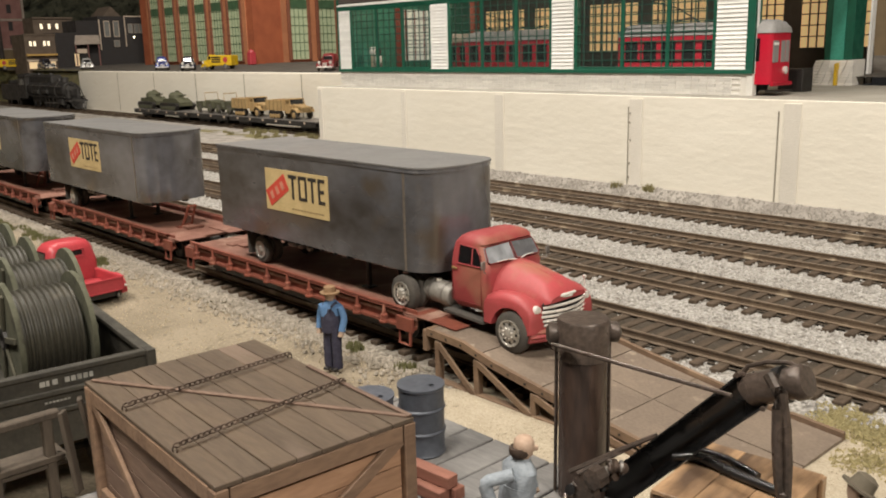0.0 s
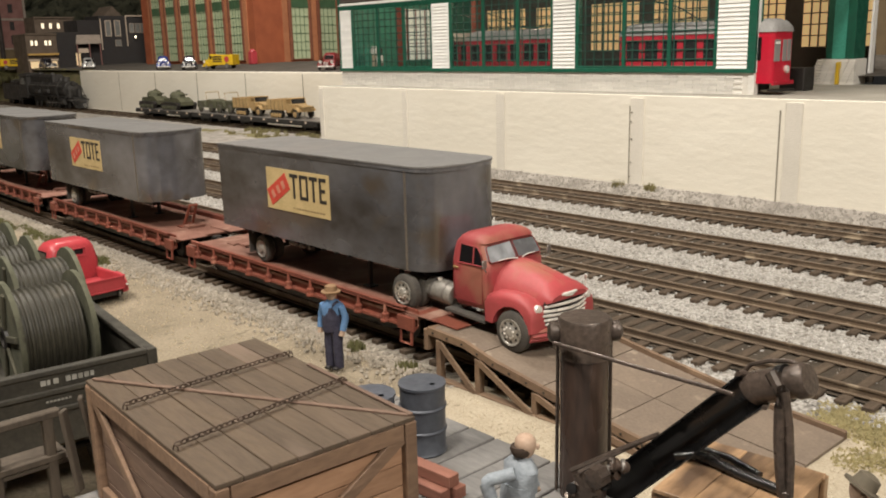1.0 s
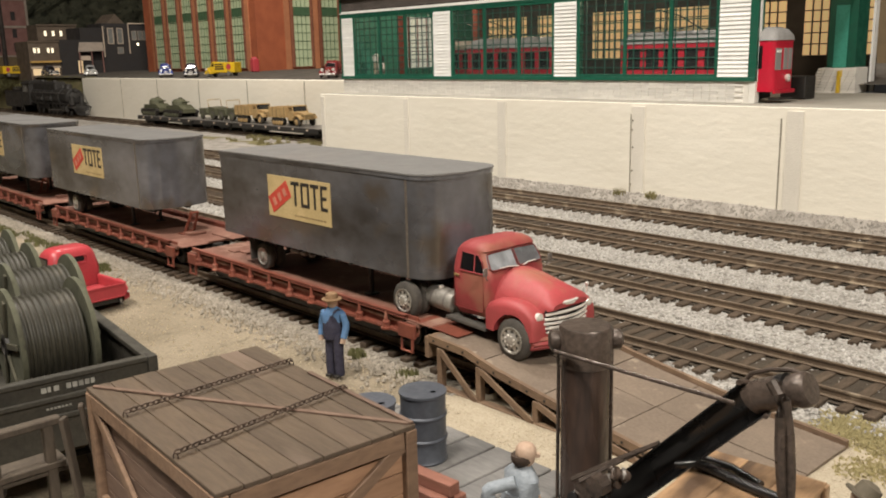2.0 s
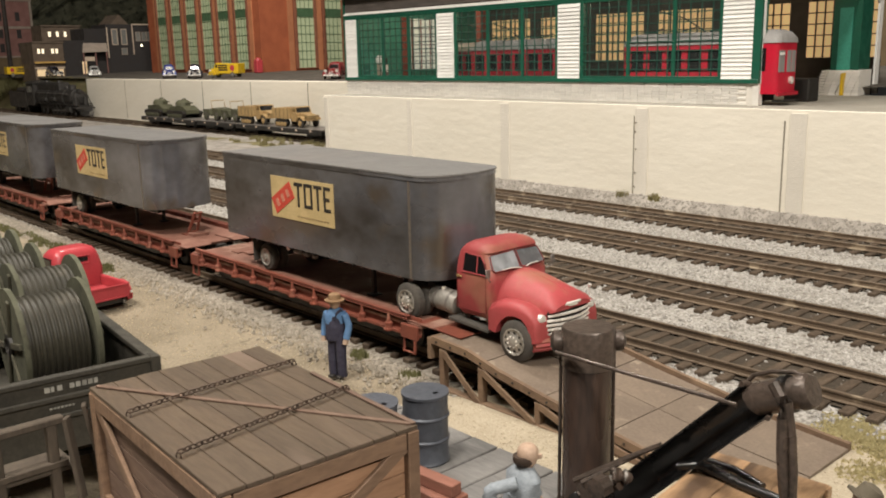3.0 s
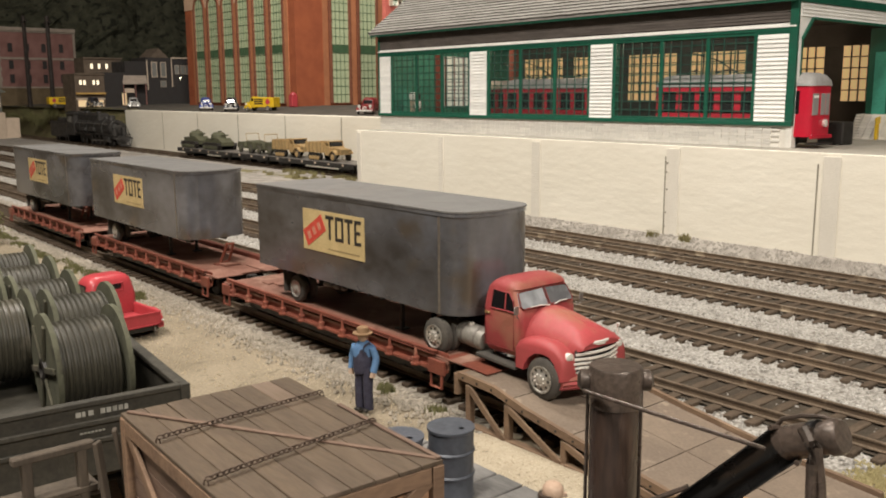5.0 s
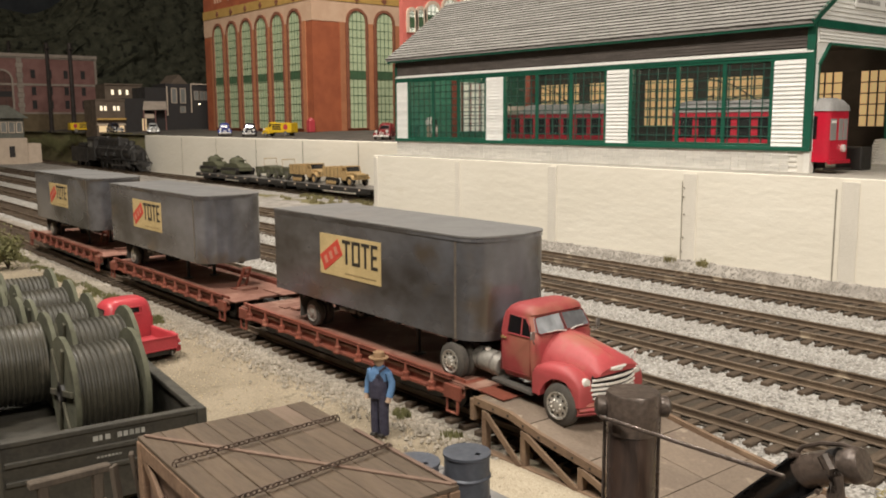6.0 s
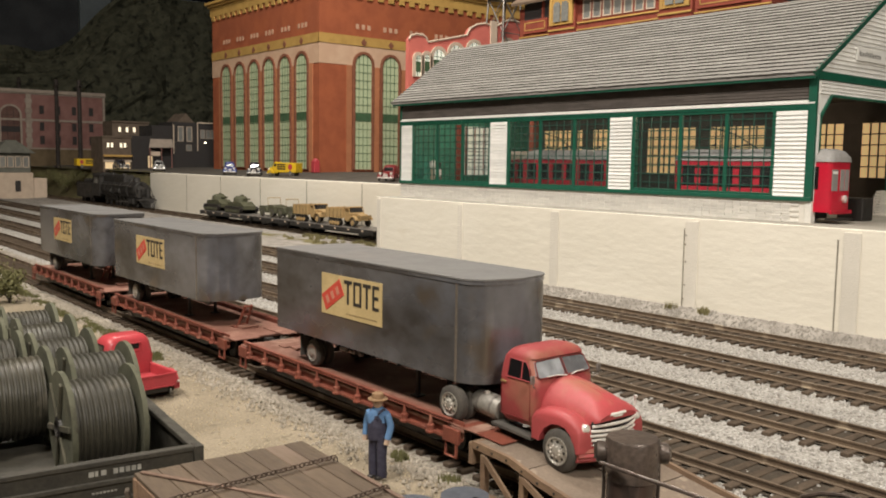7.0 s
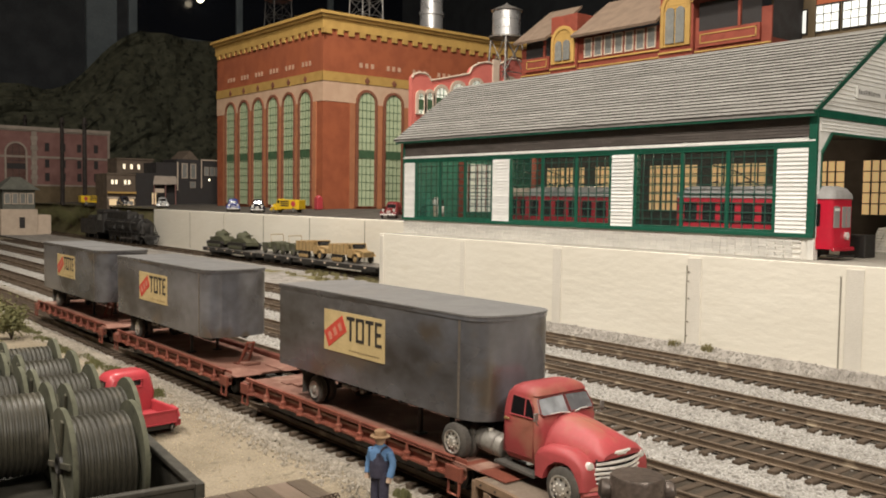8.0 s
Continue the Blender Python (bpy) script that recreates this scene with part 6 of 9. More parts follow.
def bay(x0, x1, mullions, z0=11.58, z1=19.72, cols=14, rows=9):
    """A green window bay of small panes."""
    w = bpart("window_bay", GREENPAINT, (x0, x0 + 0.4, BY0 - 0.05, BY0 + 0.35, z0, z1), (x1 - 0.4, x1, BY0 - 0.05, BY0 + 0.35, z0, z1),
              (x0, x1, BY0, BY0 + 0.3, z1 - 0.3, z1), (x0, x1, BY0, BY0 + 0.3, z0, z0 + 0.25), label="green many-paned window bay")
    for m in mullions:
        bpart("mullion", GREENPAINT, (m - 0.2, m + 0.2, BY0 + 0.02, BY0 + 0.3, z0, z1), parent=w)
    for i in range(1, cols):
        x = x0 + (x1 - x0) * i / cols
        bpart("muntin", MUNTINGREEN, (x - 0.04, x + 0.04, BY0 + 0.1, BY0 + 0.2, z0 + 0.2, z1 - 0.2), bevel=0, parent=w)
    for j in range(1, rows):
        z = z0 + (z1 - z0) * j / rows
        bpart("muntin", MUNTINGREEN, (x0 + 0.3, x1 - 0.3, BY0 + 0.06, BY0 + 0.2, z - 0.05, z + 0.05), bevel=0, parent=w)
    g = bpart("glass", BARNGLASS, (x0 + 0.2, x1 - 0.2, BY0 + 0.15, BY0 + 0.17, z0, z1), bevel=0, parent=w)
    g.visible_shadow = False


bay(-100.95, -84.25, (-95.3, -89.9))
bay(-81.15, -64.45, (-75.4, -69.9))
bay(-61.4, -44.45, (-55.2, -49.8))
bpart("corner_post", GREENPAINT, (BX0 - 0.12, BX0 + 0.25, BY0 - 0.15, BY0 + 0.4, 11.2, 22.6))
bpart("corner_post", GREENPAINT, (-41.35, BX1 + 0.12, BY0 - 0.15, BY0 + 0.2, 11.2, 22.6))
bpart("corner_strip", WHITESIDING, (BX1 - 0.1, BX1 + 0.16, BY0 + 0.22, BY0 + 0.62, 11.2, 19.0))
bpart("base_corner", WHITEBRICK, (BX1 - 0.5, BX1 + 0.12, BY0 - 0.06, BY0 + 0.7, 9.2, 11.2))

# Gable end that faces the apron.
RY, RZ, EY, EZ = 89.5, 31.85, 75.2, 22.72
bm = bm_new()
prism(bm, [(BY0 + 0.1, 22.9), (2 * RY - BY0 - 0.1, 22.9), (RY, 31.6)], "x", BX1 - 0.3, BX1)
gw = part("gable_wall", bm, WHITESIDING, barn, "white clapboard gable")
n = 22
for i in range(n):
    z = 22.95 + i * 0.41
    half = (RY - BY0 - 0.2) * (1 - (z - 22.9) / 8.7)
    if half > 0.5:
        bm = bm_new()
        prism(bm, [(BX1, z), (BX1 + 0.13, z), (BX1 + 0.13, z + 0.06), (BX1 + 0.02, z + 0.41), (BX1, z + 0.41)], "y", RY - half, RY + half)
        part("clapboard", bm, WHITESIDING, gw)
bpart("gable_beam", GREENPAINT, (BX1 - 0.2, BX1 + 0.22, BY0, 2 * RY - BY0, 22.2, 22.9))
bm = bm_new()
outer = [(BY0 + 0.3, 9.2), (BY0 + 0.3, 22.2), (2 * RY - BY0 - 0.3, 22.2), (2 * RY - BY0 - 0.3, 9.2), (2 * RY - BY0 - 1.2, 9.2), (2 * RY - BY0 - 1.2, 18.9), (2 * RY - BY0 - 3.0, 20.9), (BY0 + 2.6, 20.9), (BY0 + 0.75, 18.9), (BY0 + 0.75, 9.2)]
prism(bm, outer, "x", BX1 - 0.25, BX1)
dw = part("door_wall", bm, WHITESIDING, barn, "white clapboard wall with a wide cut-corner doorway")
for i in range(4):
    z = 20.95 + i * 0.31
    bm = bm_new()
    prism(bm, [(BX1, z), (BX1 + 0.12, z), (BX1 + 0.12, z + 0.05), (BX1 + 0.02, z + 0.31), (BX1, z + 0.31)], "y", BY0 + 0.6, 2 * RY - BY0 - 0.6)
    part("clapboard", bm, WHITESIDING, dw)
bm = bm_new()
for a, b in (((BY0 + 0.8, 11.0), (BY0 + 0.8, 18.9)), ((BY0 + 0.8, 18.9), (BY0 + 2.6, 20.85)), ((BY0 + 2.6, 20.85), (2 * RY - BY0 - 3, 20.85))):
    bar(bm, (BX1 + 0.06, a[0], a[1]), (BX1 + 0.06, b[0], b[1]), 0.3, 0.24, 0.02)
part("door_trim", bm, GREENPAINT, barn)
bpart("door_post", GREENPAINT, (BX1 - 2.9, BX1 + 0.1, 97.0, 99.8, 11.9, 20.9), label="broad green door post")
# Lighter teal panel stands for the lit patch on the green post.
bpart("door_post_face", TEAL, (BX1 - 2.2, BX1 - 0.8, 96.9, 97.0, 11.9, 18.4), bevel=0)
pb0 = bpart("post_base", MORTAR, (BX1 - 3.4, BX1 + 0.3, 97.1, 100.0, 9.2, 11.9), label="whitewashed brick base of the door post")
for i in range(9):
    z0 = 9.2 + i * 0.3
    bm = bm_new()
    x0 = BX1 - 4.6 + i * 0.12
    while x0 < BX1 + 0.4:
        x1 = min(x0 + 0.86, BX1 + 0.5)
        box(bm, x0, x1 - 0.06, 96.6, 97.2, z0, z0 + 0.25, 0.02)
        x0 = x1
    part("brick_course", bm, WHITEBRICK, pb0, kind="stuff")
# Bargeboards and roof.
for s in (-1, 1):
    bm = bm_new()
    e = (RY + s * (RY - EY), EZ)
    bar(bm, (BX1 + 0.2, e[0], e[1] - 0.2), (BX1 + 0.2, RY, RZ - 0.2), 0.16, 0.62, 0.02)
    part("bargeboard", bm, GREENPAINT, barn)
sl = Vector((0, RY - EY, RZ - EZ))
run, up = sl.length, Vector((0, -(RZ - EZ), RY - EY)).normalized()
bm = bm_new()
for s in (1, -1):
    a = [(-104.9, EY if s > 0 else 2 * RY - EY, EZ), (-40.45, EY if s > 0 else 2 * RY - EY, EZ), (-40.45, RY, RZ), (-108.3, RY, RZ)]
    loft(bm, [a, [(x, y, z - 0.25) for x, y, z in a]])
roof = part("roof", bm, SHINGLE, barn, "grey wood shingle roof")
courses = 22
for i in range(courses):
    f0, f1 = i / courses, (i + 1) / courses
    bm = bm_new()
    xl = -104.95 - 3.4 * f0
    x = xl
    while x < -40.4:
        w = min(0.55 + 0.5 * random.random(), -40.35 - x)
        j = 0.07 * random.random()
        p0 = Vector((0, EY, EZ)) + sl * (f0 - j / run) + up * (0.17 + 0.03 * random.random())
        p1 = Vector((0, EY, EZ)) + sl * f1 + up * 0.05
        p2 = Vector((0, EY, EZ)) + sl * (f0 - j / run) + up * 0.0
        q = [bm.verts.new((xx, p.y, p.z)) for p in (p0, p1, p2) for xx in (x, x + w - 0.03)]
        bm.faces.new((q[0], q[1], q[3], q[2]))
        # The butt face takes the painted shade line.
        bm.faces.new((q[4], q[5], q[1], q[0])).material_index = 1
        bm.faces.new((q[0], q[2], q[4]))
        bm.faces.new((q[1], q[5], q[3]))
        x += w
    part("shingle_course", bm, SHINGLE, roof).data.materials.append(SHINGLESHADE)
bm = bm_new()
tube(bm, (-108.4, RY, RZ + 0.05), (-40.3, RY, RZ + 0.05), 0.13, 8)
part("ridge_cap", bm, SHINGLE, roof)
# Barn inside.
bpart("west_wall", TEAL, (BX0, BX0 + 0.3, BY0 + 0.5, 2 * RY - BY0, 9.2, 22.8), bevel=0)
bpart("red_column", ORNATERED, (BX0 + 0.3, BX0 + 0.6, 86.1, 87.5, 9.2, 20), bevel=0)
west = bpart("west_window", LITPALE, (BX0 + 0.3, BX0 + 0.36, 88.0, 93.6, 12.4, 19.8), bevel=0, label="pale lit window in the end wall")
for i, y in enumerate((88.05, 89.9, 91.75, 93.1)):
    bpart("red_post", ORNATERED, (BX0 + 0.4, BX0 + 0.55, y, y + (0.25, 0.1, 0.1, 0.45)[i], 12.4, 19.8), bevel=0, parent=west)
for z in (13.6, 14.8, 16.0, 17.2, 18.4):
    bpart("muntin", BLACKMETAL, (BX0 + 0.36, BX0 + 0.42, 88.0, 93.6, z - 0.05, z + 0.05), bevel=0, parent=west)
bpart("ceiling_boards", DARKWALL, (BX0, BX1 - 0.4, BY0 + 0.4, 2 * RY - BY0, 22.0, 22.3), bevel=0)
bpart("back_wall", DARKWALL, (BX0, BX1, 102.6, 102.9, 9.2, 13.2), (BX0, BX1, 102.6, 102.9, 19.5, 22.5), bevel=0)
for i in range(6):
    x0 = BX0 + 3 + i * 10.3
    bpart("back_pier", DARKWALL, (x0 - 2.2, x0, 102.7, 102.9, 13.2, 19.5), bevel=0)
    pane = bpart("lit_pane", AMBER, (x0, x0 + 8.1, 102.8, 102.86, 13.2, 19.5), bevel=0, label="amber lit window pane")
    for k in range(1, 8):
        bpart("muntin", BLACKMETAL, (x0 + k - 0.06, x0 + k + 0.06, 102.6, 102.8, 13.2, 19.5), bevel=0, parent=pane)
    for k in range(1, 5):
        bpart("muntin", BLACKMETAL, (x0, x0 + 8.1, 102.6, 102.8, 13.2 + k * 1.26 - 0.06, 13.2 + k * 1.26 + 0.06), bevel=0, parent=pane)
for x, tone in ((-89.9, ORNATERED), (-72, TEAL), (-52, TEAL)):
    bpart("inner_post", tone, (x - 0.45, x + 0.45, 89, 90, 9.2, 22), bevel=0)
pump = thing("oil_pump", -101.6, 80.5, 9.2, "tall cream pump standing inside the trolley barn", "pump")
bm = bm_new()
box(bm, -0.45, 0.45, -0.45, 0.45, 0, 0.4, 0.05)
box(bm, -0.32, 0.32, -0.32, 0.32, 0.4, 4.2, 0.08)
part("pump_body", bm, PALESTONE, pump)
bm = bm_new()
lathe(bm, (0, 0, 4.2), (0, 0, 1), [(0, 0.15), (0.1, 0.5), (0.5, 0.6), (1.0, 0.45), (1.15, 0.1)], 14)
part("pump_head", bm, WHITESIDING, pump, smooth=True)
bm = bm_new()
path_tube(bm, [(0.3, -0.1, 3.4), (0.7, -0.2, 3.0), (0.75, -0.2, 1.2), (0.4, -0.1, 0.9)], 0.07, 6)
part("hose", bm, BLACKMETAL, pump)
for x in (-82, -60, -47):
    bm = bm_new()
    lathe(bm, (x, 85, 21.2), (0, 0, 1), [(0, 0.5), (0.3, 0.4), (0.6, 0.1), (0.8, 0.05)], 12)
    part("lamp_shade", bm, BLACKMETAL, barn)
    bm = bm_new()
    lathe(bm, (x, 85, 21.0), (0, 0, 1), [(0, 0.1), (0.1, 0.22), (0.22, 0.2)], 10)
    part("bulb", bm, BULB, barn, "small glowing bulb")
# Unseen point lights added to brighten the bays, apart from the bulbs.
for x, watts in ((-94, 0.16), (-76, 0.13), (-54, 0.13)):
    d = bpy.data.lights.new("barn_fill_light", "POINT")
    d.energy, d.color, d.shadow_soft_size = watts, (1.0, 0.8, 0.55), 0.004
    o = new("barn_fill_light", d)
    o.location = (x * K, 85 * K, 20.6 * K)
    tagged(o, "unseen light added to brighten the trolley barn inside", "lamp", "barn lamps")


def trolley(x0, x1, yc, z0, label):
    """A red wooden trolley car; its end platform looks along +x."""
    t = thing("trolley", x1, yc, z0, label, "trolley", "red trolleys")
    ln, hw = x1 - x0, 2.0
    bm = bm_new()
    loft(bm, [rounded(-ln, 0, hw, 0.9, 0.6, 0), rounded(-ln, 0, hw, 4.9, 0.6, 0)])
    body = part("body", bm, TROLLEYRED, t, smooth=True)
    bm = bm_new()
    loft(bm, [rounded(-ln - 0.1, 0.12, hw + 0.1, 4.9, 0.7, 0), rounded(-ln, 0.05, hw, 5.3, 0.7, 0), rounded(-ln + 0.5, -0.3, hw - 0.5, 5.75, 0.6, 0), rounded(-ln + 1.2, -0.9, 1.2, 5.95, 0.5, 0)])
    part("roof", bm, TROLLEYROOF, t, "pale grey canvas roof", smooth=True)
    for i in range(int(ln / 2.2)):
        x = -ln + 1.2 + i * 2.2
        for s in (-1, 1):
            bm = bm_new()
            box(bm, x, x + 1.5, s * hw - 0.03, s * hw + 0.03, 2.7, 4.5, 0.02)
            part("side_window", bm, WINDOWDARK, body)
    for y, w in ((-0.95, 0.8), (0.4, 0.5), (1.25, 0.45)):
        bm = bm_new()
        box(bm, -0.03, 0.04, y - w / 2 - 0.35, y + w / 2 - 0.1, 2.6, 4.3, 0.02)
        part("end_window", bm, WINDOWGREY, body)
    bm = bm_new()
    box(bm, 0.03, 0.06, -1.6, -0.75, 3.95, 4.15)
    part("route_sign", bm, WHITESIDING, body)
    bm = bm_new()
    lathe(bm, (0.0, 0.55, 1.95), (1, 0, 0), [(0, 0.3), (0.25, 0.32), (0.3, 0.25), (0.32, 0.02)], 14)
    part("headlight", bm, CHROME, body)
    bm = bm_new()
    box(bm, -0.05, 0.22, -1.9, 1.9, 0.75, 1.05, 0.04)
    part("bumper", bm, TROLLEYRED, body)
    bm = bm_new()
    box(bm, -0.6, 0.5, -1.6, 1.6, 0.25, 0.4, 0.03)
    box(bm, -ln + 2, -2, -1.6, 1.6, 0.3, 0.9)
    part("undergear", bm, BLACKMETAL, t)
    for x in (-ln + 4, -4.5):
        for dx in (-1.2, 1.2):
            bm = bm_new()
            tube(bm, (x + dx, -1.7, 0.55), (x + dx, 1.7, 0.55), 0.55, 16)
            part("wheelset", bm, BLACKMETAL, t)
    for i in range(4):
        x = -ln + 3 + i * (ln - 6) / 3
        bm = bm_new()
        bar(bm, (x - 1.2, -0.4, 5.98), (x + 0.6, 0.3, 6.4), 0.12, 0.1)
        part("roof_vent", bm, BLACKMETAL, t)
    bm = bm_new()
    path_tube(bm, [(-ln * 0.5, 0, 5.95), (-ln * 0.5 - 2.5, 0, 7.2), (-ln * 0.5 - 6, 0, 8.0)], 0.06, 6)
    part("trolley_pole", bm, BLACKMETAL, t)
    t.scale = (1, 1, 1.14)


trolley(-56.1, -39.1, 78.35, 9.22, "bright red trolley nosing out of the barn")
trolley(-80.9, -66.7, 80.4, 9.22, "dark red trolley parked inside the barn")
trolley(-95.0, -74.0, 88.0, 9.22, "red trolley in the back of the barn")
# Black trucks and bumper beside the trolley door.
stop = thing("buffer_stop", -40.5, 84.6, 9.22, "dark buffer block beside the trolley door", "buffer")
bm = bm_new()
box(bm, -1.5, 1.0, -1.0, 1.2, 0, 2.2, 0.1)
part("block", bm, BLACKMETAL, stop)

# Yellow marker post in front of the door pillar.
marker = thing("marker_post", -41.9, 96.3, 9.22, "small yellow marker post beside the barn door", "post")
bm = bm_new()
box(bm, -0.15, 0.15, -0.25, 0.25, 0, 2.3, 0.04)
part("post", bm, CARYELLOW, marker)
bm = bm_new()
box(bm, 0.1, 0.2, -0.45, 0.45, 1.7, 2.4, 0.03)
part("plate", bm, CARYELLOW, marker)
# Name board on the gable and a pump inside the first bay.
board = thing("name_board", -40.42, 86.6, 24.4, "white name board with faded black marks on the gable", "sign")
bm = bm_new()
box(bm, -0.12, 0.0, -3.9, 3.9, 0.0, 1.15)
part("panel", bm, WHITESIDING, board)
bm = bm_new()
y = -3.5
while y < 3.5:
    if random.random() < 0.85:
        box(bm, 0.0, 0.012, y, y + 0.16, 0.4, 0.4 + 0.35 + 0.15 * random.random())
    y += 0.34
part("painted_marks", bm, BLACKMETAL, board, kind="stuff")
pump = thing("fuel_pump", -100.2, 80.3, 9.22, "slim white and dark fuel pump inside the barn", "pump")
bm = bm_new()
box(bm, -0.45, 0.45, -0.35, 0.35, 0, 4.2, 0.08)
part("case", bm, STEELGREY, pump)
bm = bm_new()
box(bm, -0.3, 0.5, -0.38, 0.2, 3.0, 4.0, 0.05)
part("face", bm, WHITESIDING, pump)
bm = bm_new()
lathe(bm, (0, 0, 4.2), (0, 0, 1), [(0, 0.25), (0.15, 0.42), (0.7, 0.42), (0.85, 0.1)], 12)
part("globe", bm, BLACKMETAL, pump)

# ---- the power house ----
power = thing("power_house", 0, 0, 0, "tall orange brick power house with arched windows", "building")
PX0, PX1, PY0, PY1, PZ = -270.5, -204.6, 123.1, 216.0, 63.6
bm = bm_new()
box(bm, PX0, PX1, PY0, PY1, 9, PZ - 1)
pw = part("wall", bm, REDBRICK, power)


def on_face(face):
    if face == "s":
        return lambda u, v, d: (u, PY0 - d, v)
    return lambda u, v, d: (PX1 + d, u, v)


def slab(put, u0, u1, v0, v1, d0, d1, bm):
    loft(bm, [[put(u, v, d) for u, v in ((u0, v0), (u1, v0), (u1, v1), (u0, v1))] for d in (d0, d1)])


def arch(cu, hw, z0, z1, n=12):
    """Outline of an arched opening whose crown is at z1."""
    pts = [(cu - hw, z0), (cu + hw, z0)]
    for i in range(n + 1):
        a = math.pi * i / n
        pts.append((cu + hw * math.cos(a), z1 - hw + hw * math.sin(a)))
    return pts


def arch_window(parent, put, cu, hw, z0, z1, surround, glass, bars, cols=4, rows=14, depth=0.3):
    bm = bm_new()
    big, small = arch(cu, hw + 0.75, z0 - 0.2, z1 + 0.75), arch(cu, hw, z0, z1)
    rows_out = [[bm.verts.new(put(u, v, d)) for u, v in pts] for pts, d in ((big, 0.0), (big, depth + 0.25), (small, depth + 0.25), (small, 0.02))]
    for a, b in zip(rows_out, rows_out[1:]):
        for i in range(len(a)):
            j = (i + 1) % len(a)
            bm.faces.new((a[i], a[j], b[j], b[i]))
    w = part("arched_window", bm, surround, parent, "tall arched many-paned window")
    bm = bm_new()
    loft(bm, [[put(u, v, d) for u, v in small] for d in (0.02, 0.16)])
    part("pane", bm, glass, w, "pale green window glass")
    bm = bm_new()
    for i in range(1, cols):
        u = cu - hw + 2 * hw * i / cols
        top = z1 - hw + math.sqrt(max(0, hw * hw - (u - cu) ** 2))
        slab(put, u - 0.065, u + 0.065, z0, top, 0.16, 0.24, bm)
    for j in range(1, rows):
        v = z0 + (z1 - hw - z0) * j / (rows - 1)
        slab(put, cu - hw, cu + hw, v - 0.065, v + 0.065, 0.16, 0.24, bm)
    zt = z0 + (z1 - z0) * 0.46
    slab(put, cu - hw, cu + hw, zt - 1.1, zt + 1.1, 0.16, 0.2, bm)
    part("glazing_grid", bm, bars, w)


south, east = on_face("s"), on_face("e")
for i in range(6):
    arch_window(power, south, -213.4 - 9.35 * i, 3.0, 12.0, 43.2, BROWNSTONE, PALEGREEN, DARKGREEN)
for i in range(7):
    arch_window(power, east, 137.0 + 9.15 * i, 2.75, 12.0, 43.4, BROWNSTONE, PALEGREEN, DARKGREEN)
bm = bm_new()
slab(south, PX0 - 0.1, PX1 + 0.1, 40.2, 46.6, 0.0, 0.12, bm)
slab(east, PY0 - 0.1, PY1, 40.2, 46.6, 0.0, 0.12, bm)
part("buff_band", bm, BUFF, power)
for put, us, w in ((south, [-208.7 - 9.35 * i for i in range(7)], 0.9), (east, [132.4 + 9.15 * i for i in range(8)], 0.8)):
    for u in us:
        bm = bm_new()
        slab(put, u - w, u + w, 11, 40.2, 0.0, 0.25, bm)
        part("pilaster", bm, BUFFDARK, power)
bm = bm_new()
slab(south, PX0 - 0.15, PX1 + 0.2, 45.6, 48.1, 0.0, 0.3, bm)
slab(east, PY0 - 0.3, PY1, 45.6, 48.1, 0.0, 0.3, bm)
part("yellow_string_course", bm, YELLOWTRIM, power)
for g, z0, z1 in ((0.5, 59.4, 62.2), (1.1, 62.2, 63.0), (1.8, 63.0, 63.8)):
    bm = bm_new()
    slab(south, PX0 - g, PX1 + g, z0, z1, 0.0, g, bm)
    part("cornice", bm, YELLOWTRIM, power, "yellow stepped cornice")
    bm = bm_new()
    slab(east, PY0 - g + 0.003, PY1, z0, z1 - 0.003, 0.0, g - 0.003, bm)
    part("cornice", bm, YELLOWTRIM, power, "yellow stepped cornice")
dent = None
for put, u0, u1, turn in ((south, PX0 + 0.6, PX1, 0), (east, PY0 + 0.6, PY1, 1)):
    u = u0
    while u < min(u1, u0 + 66):
        c = put(u + 0.9, 58.75, 0.25)
        if dent is None:
            bm = bm_new()
            box(bm, -0.9, 0.9, -0.25, 0.25, -0.68, 0.68, 0.03)
            dent = part("dentil", bm, YELLOWTRIM, power)
            dent.location = (c[0] * K, c[1] * K, c[2] * K)
        else:
            share("dentil", dent, *c, math.pi / 2 * turn, power)
        u += 3.6
for put, cs in ((south, [-213.4 - 9.35 * i for i in range(6)]), (east, [137.0 + 9.15 * i for i in range(7)])):
    for c in cs:
        bm = bm_new()
        for k in (-1.9, 0, 1.9):
            slab(put, c + k - 0.5, c + k + 0.5, 50.1, 51.4, -0.1, 0.12, bm)
        part("vent_panel", bm, PALEPINK, power)
        bm = bm_new()
        mid = (c, 46.6)
        loft(bm, [[put(mid[0] + du, mid[1] + dv, d) for du, dv in ((0, -1), (0.9, 0), (0, 1), (-0.9, 0))] for d in (0.1, 0.5)])
        part("diamond", bm, BROWNSTONE, power)
bm = bm_new()
box(bm, PX0, PX1, PY0, PY1, PZ - 1, PZ - 0.5)
part("roof", bm, DARKWALL, power)


# ---- buildings behind the barn ----
def fpart(name, bm, material, parent, label="", smooth=False):
    return part(name, bm, material, parent, label, smooth=smooth)


def face_y(y0):
    return lambda u, v, d: (u, y0 - d, v)


def face_x(x0):
    return lambda u, v, d: (x0 + d, u, v)


def panel(parent, name, put, u0, u1, v0, v1, d0, d1, material, label=""):
    bm = bm_new()
    slab(put, u0, u1, v0, v1, d0, d1, bm)
    return part(name, bm, material, parent, label)


